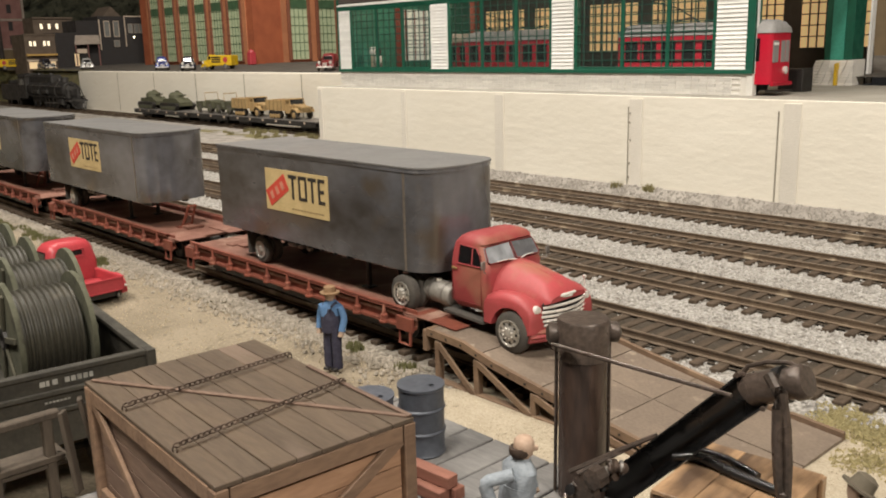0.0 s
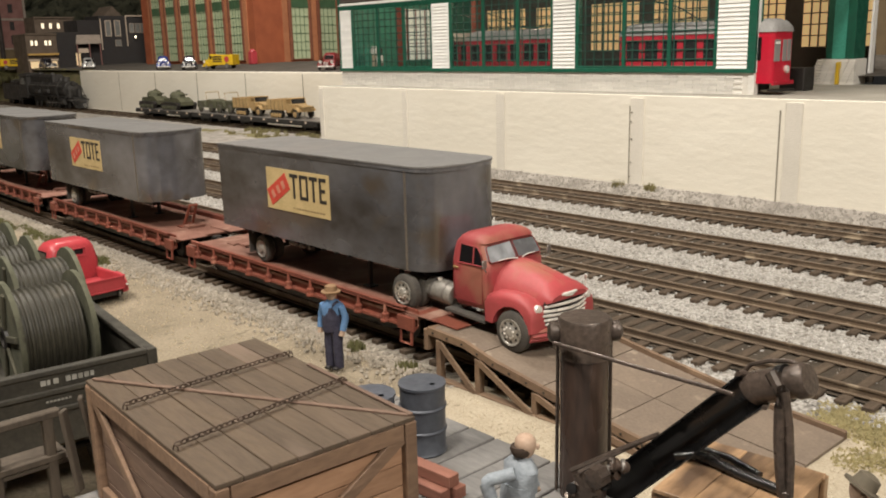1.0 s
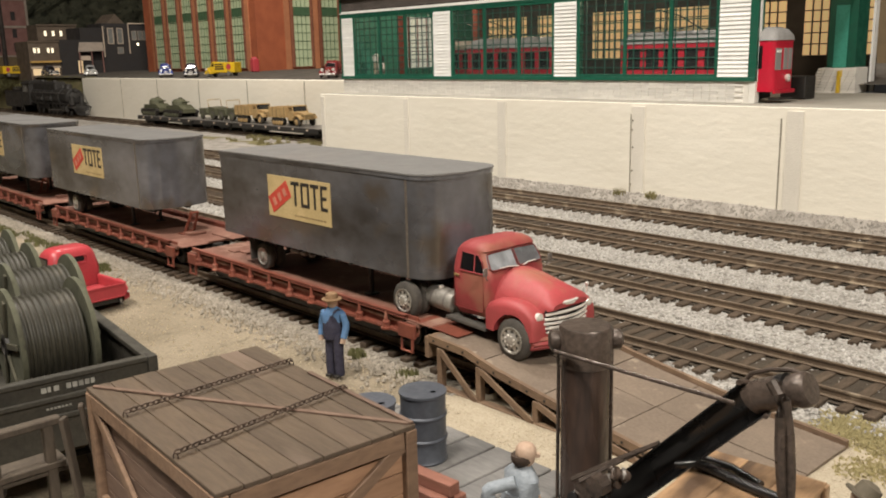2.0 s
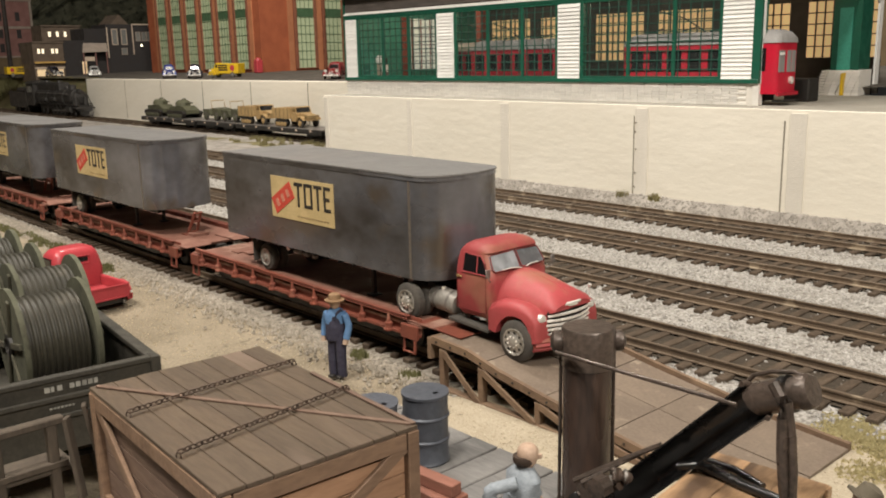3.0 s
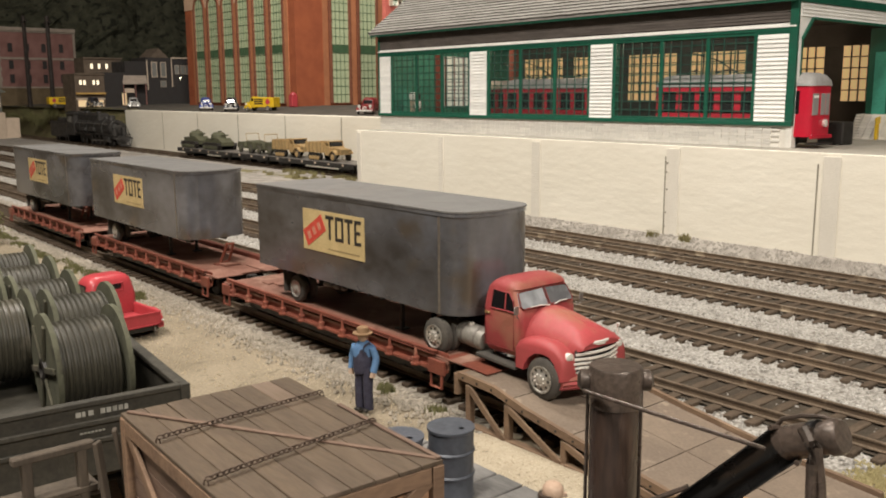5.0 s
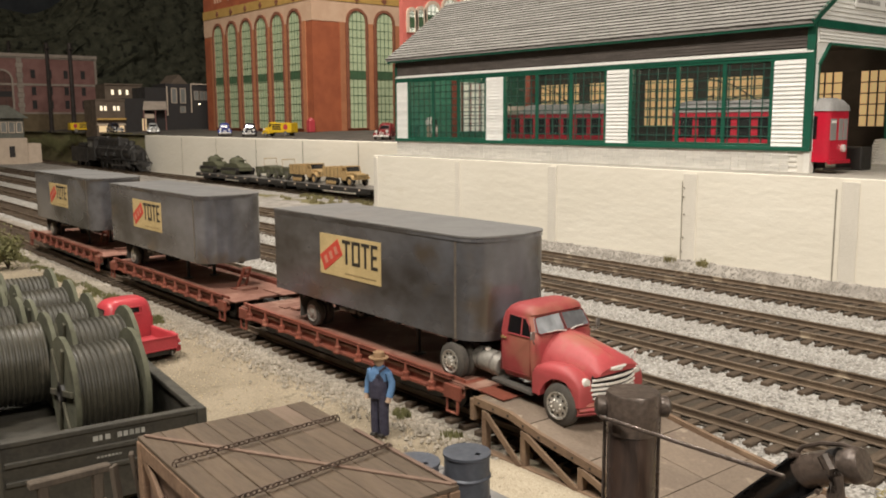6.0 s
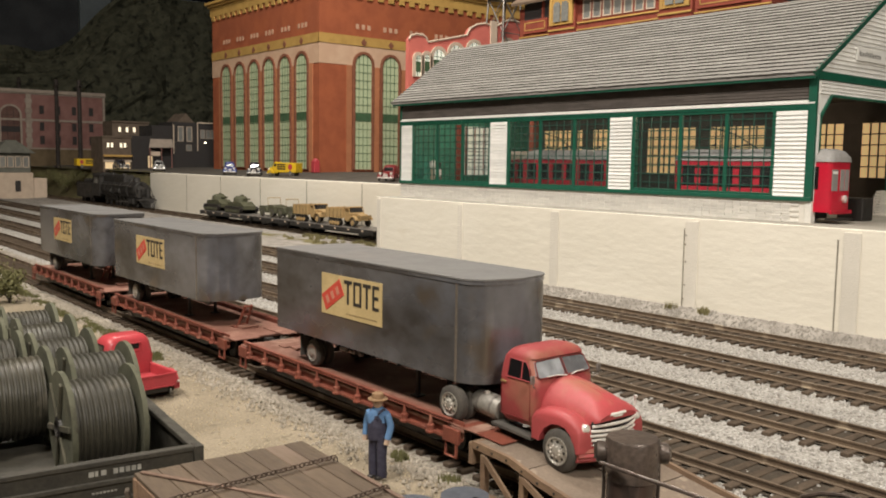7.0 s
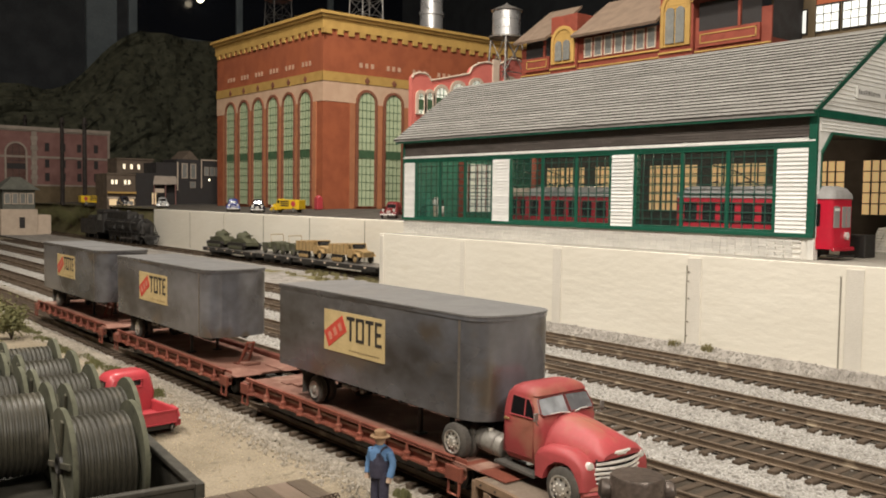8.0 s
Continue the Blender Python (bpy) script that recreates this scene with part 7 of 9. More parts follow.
def window(parent, put, u0, u1, v0, v1, frame_mat, glass, bars=0, label=""):
    w = panel(parent, "window", put, u0, u1, v0, v1, 0.0, 0.1, glass, label)
    t = min(0.25, (u1 - u0) * 0.14)
    bm = bm_new()
    slab(put, u0 - t, u0, v0 - t, v1 + t, 0.0, 0.22, bm)
    slab(put, u1, u1 + t, v0 - t, v1 + t, 0.0, 0.22, bm)
    slab(put, u0, u1, v1, v1 + t, 0.0, 0.22, bm)
    slab(put, u0, u1, v0 - t, v0, 0.0, 0.26, bm)
    for i in range(1, bars + 1):
        u = u0 + (u1 - u0) * i / (bars + 1)
        slab(put, u - 0.06, u + 0.06, v0, v1, 0.1, 0.17, bm)
    if bars:
        for i in (1, 2):
            v = v0 + (v1 - v0) * i / 3
            slab(put, u0, u1, v - 0.06, v + 0.06, 0.1, 0.17, bm)
    part("frame", bm, frame_mat, w)
    return w


mill = thing("parapet_building", 0, 0, 0, "rosy brick building with curved pale parapet", "building")
line = [(119.4, 41.4), (119.9, 42.2), (121.3, 42.7), (123.4, 42.7), (124.4, 42.1), (124.8, 41.3), (131, 42.7), (136.3, 44.0), (137.3, 45.7), (139.5, 46.8), (142, 47.3), (143.4, 47.1), (145.6, 47.1), (147, 47.7),
        (149, 48.8), (152, 49.0), (154.5, 48.3), (156, 46.7), (170, 47.5)]
bm = bm_new()
prism(bm, [(170, 11), (119.4, 11)] + line, "x", -161.2, -160)
mw = part("wall", bm, PINKBRICK, mill)
bm = bm_new()
path_tube(bm, [(-160.0, y, z + 0.1) for y, z in line], 0.28, 6)
part("coping", bm, PALESTONE, mill)
pe = face_x(-160)
panel(mill, "pilaster", pe, 143.6, 145.6, 11, 48.2, 0, 0.4, PALESTONE)
for c, hw, z0, z1 in ((121.9, 0.75, 33.6, 38.2), (124.4, 0.75, 33.6, 38.6), (127.9, 1.7, 33.6, 40.0), (133.0, 1.9, 35.0, 41.4), (138.6, 1.9, 36, 42.6), (149.5, 2.0, 37, 44.0)):
    arch_window(mill, pe, c, hw, z0, z1, PALESTONE, LITPALE, DARKGREEN, 3, 5, 0.1)

row = thing("ornate_terrace", 0, 0, 0, "red ornate terrace with yellow arched windows", "building")
ps = face_y(140)
bm = bm_new()
box(bm, -146, -84, 140, 160, 11, 48.6)
part("wall", bm, ORNATERED, row)
for x0, x1, top in ((-136.2, -128.6, 54.0), (-107.2, -99.6, 56.5)):
    bm = bm_new()
    box(bm, x0, x1, 139.2, 150, 11, top, 0.1)
    tw = part("tower", bm, ORNATERED, row, "red brick tower bay")
    pt = face_y(139.2)
    c = (x0 + x1) / 2
    arch_window(tw, pt, c, 2.6, 44.0, top - 3.0, YELLOWTRIM, YELLOWTRIM, YELLOWTRIM, 1, 2, 0.12)
    for s in (-1, 1):
        bm = bm_new()
        o = arch(c + s * 1.15, 0.95, 44.4, top - 5.4)
        loft(bm, [[pt(u, v, d) for u, v in o] for d in (0.2, 0.45)])
        part("arched_light", bm, GREYGLASS, tw)
    panel(tw, "trim", pt, x0, x1, 42.6, 42.95, 0, 0.3, YELLOWTRIM)
    panel(tw, "trim", pt, x0, x1, 50.0 if top < 55 else 51.5, 50.25 if top < 55 else 51.75, 0, 0.2, YELLOWTRIM)
for i in range(7):
    u = -126.8 + i * 2.72
    window(row, ps, u, u + 1.7, 44.6, 48.2, PALESTONE, GREYGLASS)
panel(row, "trim", ps, -128.5, -107.3, 43.6, 43.9, 0, 0.3, YELLOWTRIM)
panel(row, "trim", ps, -146, -84, 42.2, 42.45, 0, 0.25, YELLOWTRIM)
for x0, x1, z0 in ((-129.0, -107.0, 49.0), (-146.5, -136.3, 49.6), (-99.4, -83.5, 52.0)):
    bm = bm_new()
    loft(bm, [[(x0, 137.6, z0), (x1, 137.6, z0), (x1, 149, z0 + 8.5), (x0 + 0.4, 149, z0 + 8.5)], [(x0, 137.8, z0 - 0.5), (x1, 137.8, z0 - 0.5), (x1, 149, z0 + 7.9), (x0 + 0.4, 149, z0 + 7.9)]])
    part("slate_roof", bm, ROOFBROWN, row, "brown slanted slate roof")
for x0, x1 in ((-144.5, -137), (-98.8, -86)):
    # Flat black panel on the wall stands for the shaded porch inside.
    panel(row, "porch_opening", ps, x0, x1, 45.8, 51.2 if x0 > -100 else 49.5, -0.05, 0.05, HOUSEBLACK)
    panel(row, "porch_rail", ps, x0, x1, 43.0, 45.9, 0, 0.5, ORNATERED)
    bm = bm_new()
    for a in ((x0 + 0.6, x1 - 0.6, 43.6, 43.8), (x0 + 0.6, x1 - 0.6, 45.2, 45.4), (x0 + 0.6, x0 + 0.8, 43.6, 45.4), (x1 - 0.8, x1 - 0.6, 43.6, 45.4)):
        slab(ps, *a, 0.5, 0.6, bm)
    part("rail_trim", bm, YELLOWTRIM, row)
    panel(row, "porch_post", ps, (x0 + x1) / 2 + 2, (x0 + x1) / 2 + 2.5, 45.8, 51, 0.05, 0.5, ORNATERED)

# Black sheet over the east wall face, imitating a porch in shade.
panel(row, "porch_opening", face_x(-84), 140.3, 150, 43.2, 51.5, 0.0, 0.05, HOUSEBLACK)

olive = thing("warehouse", 0, 0, 0, "olive brown warehouse with bright lit windows", "building")
bm = bm_new()
box(bm, -90.2, -40, 150, 175, 11, 70)
part("wall", bm, OLIVEBRICK, olive)
po = face_y(150)
for z0 in (44.9, 52.0):
    for u0, u1 in ((-87.7, -86.0), (-84.9, -83.2), (-81.4, -77.3), (-76.5, -72.4), (-71.7, -67.6), (-66.8, -62.7)):
        window(olive, po, u0, u1, z0, z0 + (4.4 if u1 - u0 > 2 else 4.0), BLACKMETAL, LITWINDOW, 2 if u1 - u0 > 2 else 0, "bright lit window")
for u in (-90, -82.3, -62):
    panel(olive, "pier", po, u, u + 0.9, 11, 70, 0, 0.4, OLIVEBRICK)
panel(olive, "spandrel", po, -81.6, -62, 49.6, 51.3, 0, 0.15, REDBRICK)


def lattice(parent, cx, cy, z0, z1, hw0, hw1, n=6, r=0.16, material=None):
    """Four legs with crossed braces."""
    c = [(-1, -1), (1, -1), (1, 1), (-1, 1)]
    p = lambda k, f: (cx + c[k][0] * (hw0 + (hw1 - hw0) * f), cy + c[k][1] * (hw0 + (hw1 - hw0) * f), z0 + (z1 - z0) * f)
    for k in range(4):
        bm = bm_new()
        tube(bm, p(k, 0), p(k, 1), r, 6)
        part("leg", bm, material, parent)
    for i in range(n):
        for k in range(4):
            bm = bm_new()
            tube(bm, p(k, i / n), p((k + 1) % 4, (i + 1) / n), r * 0.55, 5)
            tube(bm, p((k + 1) % 4, i / n), p(k, (i + 1) / n), r * 0.55, 5)
            tube(bm, p(k, (i + 1) / n), p((k + 1) % 4, (i + 1) / n), r * 0.55, 5)
            part("brace", bm, material, parent)


wt = thing("water_tower", -162.1, 150, 11.3, "silver water tank on a rusty lattice stand", "water tower")
lattice(wt, 0, 0, 0, 43.0, 5.0, 2.7, 5, 0.24, STEELGREY)
bm = bm_new()
lathe(bm, (0, 0, 43.0), (0, 0, 1), [(0, 0.5), (0, 4.4), (0.4, 4.4), (0.4, 0.5)], 20)
part("platform", bm, STEELGREY, wt)
bm = bm_new()
lathe(bm, (0, 0, 43.5), (0, 0, 1), [(0, 0.5), (0, 3.5), (1.8, 3.5), (1.85, 3.58), (1.95, 3.5), (3.8, 3.5), (3.85, 3.58), (3.95, 3.5), (6.0, 3.5), (6.0, 3.7), (6.2, 3.9)], 28)
tank = part("tank", bm, SILVER, wt, "silver riveted tank", smooth=True)
bm = bm_new()
lathe(bm, (0, 0, 49.7), (0, 0, 1), [(0, 4.0), (0.1, 3.9), (1.6, 0.5), (1.8, 0.25), (2.1, 0.1)], 28)
part("cone_roof", bm, STEELGREY, wt, smooth=True)

ch = thing("chimney", -218, 170, 63.2, "silver metal chimney on the power house roof", "chimney")
bm = bm_new()
lathe(bm, (0, 0, -0.2), (0, 0, 1), [(0, 3.6), (8, 3.6), (8.1, 3.9), (9.0, 3.9), (9.1, 3.5), (34, 3.4)], 24)
part("flue", bm, SILVER, ch, smooth=True)
lt = thing("lattice_mast", -247, 165, 63.1, "dark lattice mast on the power house roof", "mast")
lattice(lt, 0, 0, 0, 34, 4.2, 3.6, 6, 0.25, STEELGREY)
rt = thing("roof_tank", -261, 140, 63.1, "red tank on a dark lattice stand", "water tank")
lattice(rt, 0, 0, 0, 15, 3.6, 3.0, 3, 0.22, BLACKMETAL)
bm = bm_new()
lathe(bm, (0, 0, 15), (0, 0, 1), [(0, 0.5), (0, 4.4), (9, 4.4), (11, 0.4)], 20)
part("tank", bm, MAROON, rt, smooth=True)

# ---- the town at the foot of the hill ----
mesh = bpy.data.meshes.new("hill")
vs, fs = [], []
NY, NZ = 90, 40
for j in range(NZ + 1):
    for i in range(NY + 1):
        y, z = -80 + 420 * i / NY, 6 + 92 * j / NZ
        lump = noise.noise((y * 0.05, z * 0.07, 1.0)) * 9 + noise.noise((y * 0.16, z * 0.16, 5.0)) * 4 + noise.noise((y * 0.5, z * 0.5, 2.0)) * 1.6
        rise = min(1.0, max(0.0, (y - 128) / 52))
        crest = (0.70 + 0.34 * rise * rise * (3 - 2 * rise)) * (1.0 + 0.06 * noise.noise((y * 0.03, 0.5, 0)))
        vs.append((K * (-452 - 0.42 * z + lump), K * y, K * (6 + (z - 6) * crest)))
for j in range(NZ):
    for i in range(NY):
        a = j * (NY + 1) + i
        fs.append((a, a + 1, a + NY + 2, a + NY + 1))
mesh.from_pydata(vs, [], fs)
laid("hillside", mesh, HILL, "dark wooded hillside behind the town", "hill")

brick = thing("brick_block", 0, 0, 0, "dim maroon brick block with pale cornice", "building")
bm = bm_new()
box(bm, -430, -399, 70, 130.4, 9, 41.8)
part("wall", bm, MAROON, brick)
pb = face_x(-399)
for z0, z1, d in ((40.8, 42.2, 0.9), (40.2, 40.8, 0.4), (29.1, 30.0, 0.4), (17.4, 18.0, 0.5)):
    panel(brick, "cornice", pb, 69.5, 130.8, z0, z1, 0, d, DIMSTONE)
panel(brick, "plinth", pb, 69.8, 130.6, 9, 17.4, 0, 0.35, OLIVEBRICK)
panel(brick, "corner_quoin", pb, 129.7, 130.6, 18, 40.2, 0, 0.45, DIMSTONE)
for i in range(11):
    z = 18 + i * 2.05
    panel(brick, "corner_quoin", pb, 98.2 - 0.35 * (i % 2), 100.2 + 0.35 * (i % 2), z, z + 1.95, 0, 0.5, DIMSTONE)
for z in (21.3, 27.0, 34.0):
    for u in (104.4, 111.0, 117.6, 124.7):
        window(brick, pb, u - 0.9, u + 0.9, z - 1.8, z + 1.7, MAROON, HOUSEBLACK)
arch_window(brick, pb, 92.1, 3.7, 17.5, 35.0, DIMSTONE, SHADOWBRICK, HOUSEBLACK, 3, 5, 0.3)
arch_window(brick, pb, 78.6, 3.7, 17.5, 35.0, DIMSTONE, SHADOWBRICK, HOUSEBLACK, 3, 5, 0.3)

shop = thing("corner_shop", 0, 0, 0, "low shop with yellow lit front", "shop")
bm = bm_new()
box(bm, -312, -300, 97.2, 106.8, 9, 21.3)
part("wall", bm, HOUSEGREY, shop)
ph = face_x(-300)
panel(shop, "cornice", ph, 97.0, 107.0, 20.9, 21.5, 0, 0.3, HOUSEGREY)
panel(shop, "shop_sill", ph, 97.3, 106.7, 12.9, 13.4, 0, 0.5, PALESTONE)
panel(shop, "awning_band", ph, 97.3, 106.7, 14.6, 15.2, 0, 1.2, YELLOWTRIM, "yellow band over the shop front")
panel(shop, "shop_window", ph, 97.9, 101.4, 10.6, 12.8, 0, 0.1, SHOPLIT, "lit shop window")
panel(shop, "shop_window", ph, 102.0, 106.2, 10.6, 12.8, 0, 0.1, SHOPLIT, "lit shop window")
for u in (98.6, 99.9, 102.9, 104.2):
    window(shop, ph, u, u + 0.8, 17.7, 19.2, HOUSEGREY, WARMWINDOW, 0, "small lit window")
house = thing("row_house", 0, 0, 0, "drab flat house with four lit windows", "house")
bm = bm_new()
box(bm, -322, -312.2, 104.6, 117.5, 9, 27.0)
part("wall", bm, HOUSEGREY, house)
p2 = face_x(-312.2)
for i in range(4):
    window(house, p2, 106.7 + i * 2.56, 107.6 + i * 2.56, 23.3, 25.0, HOUSEGREY, WARMWINDOW, 0, "small lit window")
panel(house, "cornice", p2, 104.4, 117.7, 26.6, 27.1, 0, 0.5, HOUSEGREY)
cafe = thing("porch_house", 0, 0, 0, "dark brown house with a lit porch roof", "house")
bm = bm_new()
box(bm, -312, -300, 106.9, 114.0, 9, 21.8)
box(bm, -312, -300.1, 114.0, 121.3, 9, 25.6)
part("wall", bm, HOUSEBLACK, cafe)
bm = bm_new()
loft(bm, [[(-299.95, 113.4, 20.9), (-299.95, 121.2, 20.9), (-296.5, 120, 18.4), (-296.5, 111.6, 18.2)], [(-299.95, 113.4, 20.5), (-299.95, 121.2, 20.5), (-296.5, 120, 18.0), (-296.5, 111.6, 17.8)]])
part("porch_roof", bm, DIMSTONE, cafe)
for y in (112.0, 116.0, 119.6):
    bm = bm_new()
    tube(bm, (-296.7, y, 10.6), (-296.7, y, 18.3), 0.2, 8)
    part("porch_post", bm, MAROON, cafe)
panel(cafe, "shop_sign", face_x(-296.5), 112.2, 115.4, 15.1, 16.5, 0, 0.15, PALESTONE, "pale sign board")
panel(cafe, "door", ph, 112.5, 114, 11, 15, 0, 0.12, SHOPLIT)
black = thing("black_house", 0, 0, 0, "black gabled house with white trim", "house")
bm = bm_new()
box(bm, -312, -300, 121.3, 142, 9, 27.0)
part("wall", bm, HOUSEBLACK, black)
bm = bm_new()
prism(bm, [(123.3, 26.99), (129.5, 26.99), (126.4, 30.2)], "x", -311, -300.2)
part("gable", bm, HOUSEGREY, black, "pale pointed gable")
for u in (123.4, 126.6):
    window(black, ph, u, u + 1.6, 20.5, 25.3, PALESTONE, GREYGLASS)
for u in (131.7, 133.8, 135.6):
    window(black, ph, u, u + 1.3, 21.6, 24.4, DIMSTONE, GREYGLASS)
window(black, ph, 126.4, 128.0, 17.2, 19.0, DIMSTONE, GREYGLASS)
panel(black, "white_trim", ph, 130.4, 137, 26.8, 27.2, 0, 0.4, PALESTONE)
panel(black, "downpipe", ph, 130.3, 130.6, 17, 27, 0, 0.3, PALESTONE)
panel(black, "downpipe", ph, 121.5, 121.8, 16, 26, 0, 0.3, PALESTONE)
bm = bm_new()
lathe(bm, (-298.5, 132.8, 19.8), (0, 0, 1), [(0, 0.1), (0.15, 0.27), (0.4, 0.27), (0.55, 0.05)], 10)
part("porch_lamp", bm, BULB, black, "bright porch lamp")

# Street poles.
for x, y, h in ((-356, 98.6, 33.5), (-328.3, 98.6, 31.5), (-410.5, 98.6, 38), (-428.5, 98.6, 32)):
    pole = thing("utility_pole", x, y, 10.0, "dark wooden utility pole", "pole", "utility poles")
    bm = bm_new()
    tube(bm, (0, 0, 0), (0, 0, h), 0.85, 8, 0.7)
    part("shaft", bm, POLEDARK, pole)
    bm = bm_new()
    box(bm, -3.5, 3.5, -0.25, 0.25, h - 2.5, h - 2.0)
    part("crossarm", bm, POLEDARK, pole)

# Signal tower.
tower = thing("signal_tower", -338, 79, -0.6, "small grey signal tower with pale base", "tower")
bm = bm_new()
box(bm, -6, 6, -7.5, 4.5, 0, 9.2, 0.1)
part("base", bm, PALESTONE, tower, "pale concrete base")
bm = bm_new()
box(bm, -6, 4, 4.5, 9.5, 0, 7.2, 0.1)
part("annex", bm, PALESTONE, tower)
bm = bm_new()
box(bm, -5.4, 5.4, -6.8, 3.8, 9.2, 16.0, 0.1)
part("cabin", bm, HOUSEGREYGREEN, tower)
for i in range(4):
    window(tower, lambda u, v, d: (5.4 + d, u, v), -6.0 + i * 2.5, -4.4 + i * 2.5, 11.2, 14.6, PALESTONE, GREYGLASS)
bm = bm_new()
loft(bm, [rounded(-7, 7, 6.8, 16.0, 0.1, -1.5), rounded(-2, 2, 1.5, 20.5, 0.1, -1.5)])
part("roof", bm, HOUSEGREYGREEN, tower)
panel(tower, "door", lambda u, v, d: (6 + d, u, v), -1.5, 0.3, 2.6, 6.4, 0, 0.1, HOUSEBLACK)


# ---- cars on the street ----
def car(x, y, z, rz, paint, label):
    """An old rounded saloon with separate wings; it faces +x."""
    c = thing("sedan", x, y, z, label, "car", "vehicles on the street", rz)
    c.scale = (0.86, 0.86, 0.9)
    bm = bm_new()
    loft(bm, [rounded(-4.5, 1.6, 1.45, 0.7, 0.5, 0), rounded(-4.6, 1.7, 1.6, 1.3, 0.6, 0), rounded(-4.3, 1.6, 1.6, 2.1, 0.6, 0), rounded(-3.6, 1.2, 1.45, 2.9, 0.6, 0), rounded(-3.0, 0.8, 1.25, 3.45, 0.6, 0), rounded(-2.2, 0.2, 0.8, 3.7, 0.5, 0)])
    body = part("body", bm, paint, c, smooth=True)
    bm = bm_new()
    loft(bm, [[(xx, hw * math.cos(a), z0 + (z1 - z0) * math.sin(a)) for a in [math.pi * i / 10 for i in range(11)]] for xx, hw, z0, z1 in ((1.3, 1.25, 0.9, 2.35), (2.6, 1.1, 0.9, 2.3), (3.9, 0.9, 0.9, 2.15), (4.4, 0.7, 0.9, 1.85))])
    part("hood", bm, paint, c, smooth=True)
    bm = bm_new()
    loft(bm, [[(1.56, -1.1, 2.35), (1.56, 1.1, 2.35), (1.12, 0.95, 3.1), (1.12, -0.95, 3.1)], [(1.3, -1.1, 2.35), (1.3, 1.1, 2.35), (0.9, 0.95, 3.1), (0.9, -0.95, 3.1)]])
    part("windshield", bm, WINDOWDARK, c)
    bm = bm_new()
    for k in range(-3, 4):
        box(bm, 4.3, 4.5, k * 0.16 - 0.04, k * 0.16 + 0.04, 0.95, 1.75, 0.01)
    part("grille", bm, CHROME, c)
    for s in (-1, 1):
        bm = bm_new()
        loft(bm, [[(-2.6, s * 1.62, 2.15), (0.9, s * 1.62, 2.15), (0.4, s * 1.38, 3.0), (-2.2, s * 1.38, 3.0)], [(-2.6, s * 1.35, 2.15), (0.9, s * 1.35, 2.15), (0.4, s * 1.2, 3.0), (-2.2, s * 1.2, 3.0)]])
        part("side_window", bm, WINDOWDARK, body)
        for xx, r in ((-3.1, 1.25), (3.3, 1.2)):
            bm = bm_new()
            arcs = [(xx + r * math.cos(a), 0.75 + r * math.sin(a)) for a in [math.pi * i / 8 for i in range(9)]]
            loft(bm, [[(px0, s * yy, 0.72 + (pz0 - 0.72) * f) for px0, pz0 in arcs] for yy, f in ((1.0, 0.9), (1.5, 1.0), (1.85, 0.93), (2.0, 0.75))])
            part("wing", bm, paint, c, smooth=True)
            wheel(c, xx, s * 1.75, 0.72, 0.72, s, 0.4)
        bm = bm_new()
        box(bm, -2.0, 2.2, s * 1.5 - 0.3, s * 1.5 + 0.3, 0.6, 0.75, 0.03)
        part("running_board", bm, BLACKMETAL, c)
        bm = bm_new()
        lathe(bm, (4.2, s * 1.3, 1.75), (1, 0, 0), [(-0.5, 0.1), (-0.2, 0.3), (0.1, 0.34), (0.16, 0.1)], 12)
        part("headlight", bm, LAMPGLASS, c)
    for xx in (4.75, -4.95):
        bm = bm_new()
        box(bm, xx, xx + 0.2, -1.8, 1.8, 0.65, 0.95, 0.06)
        part("bumper", bm, CHROME, c)


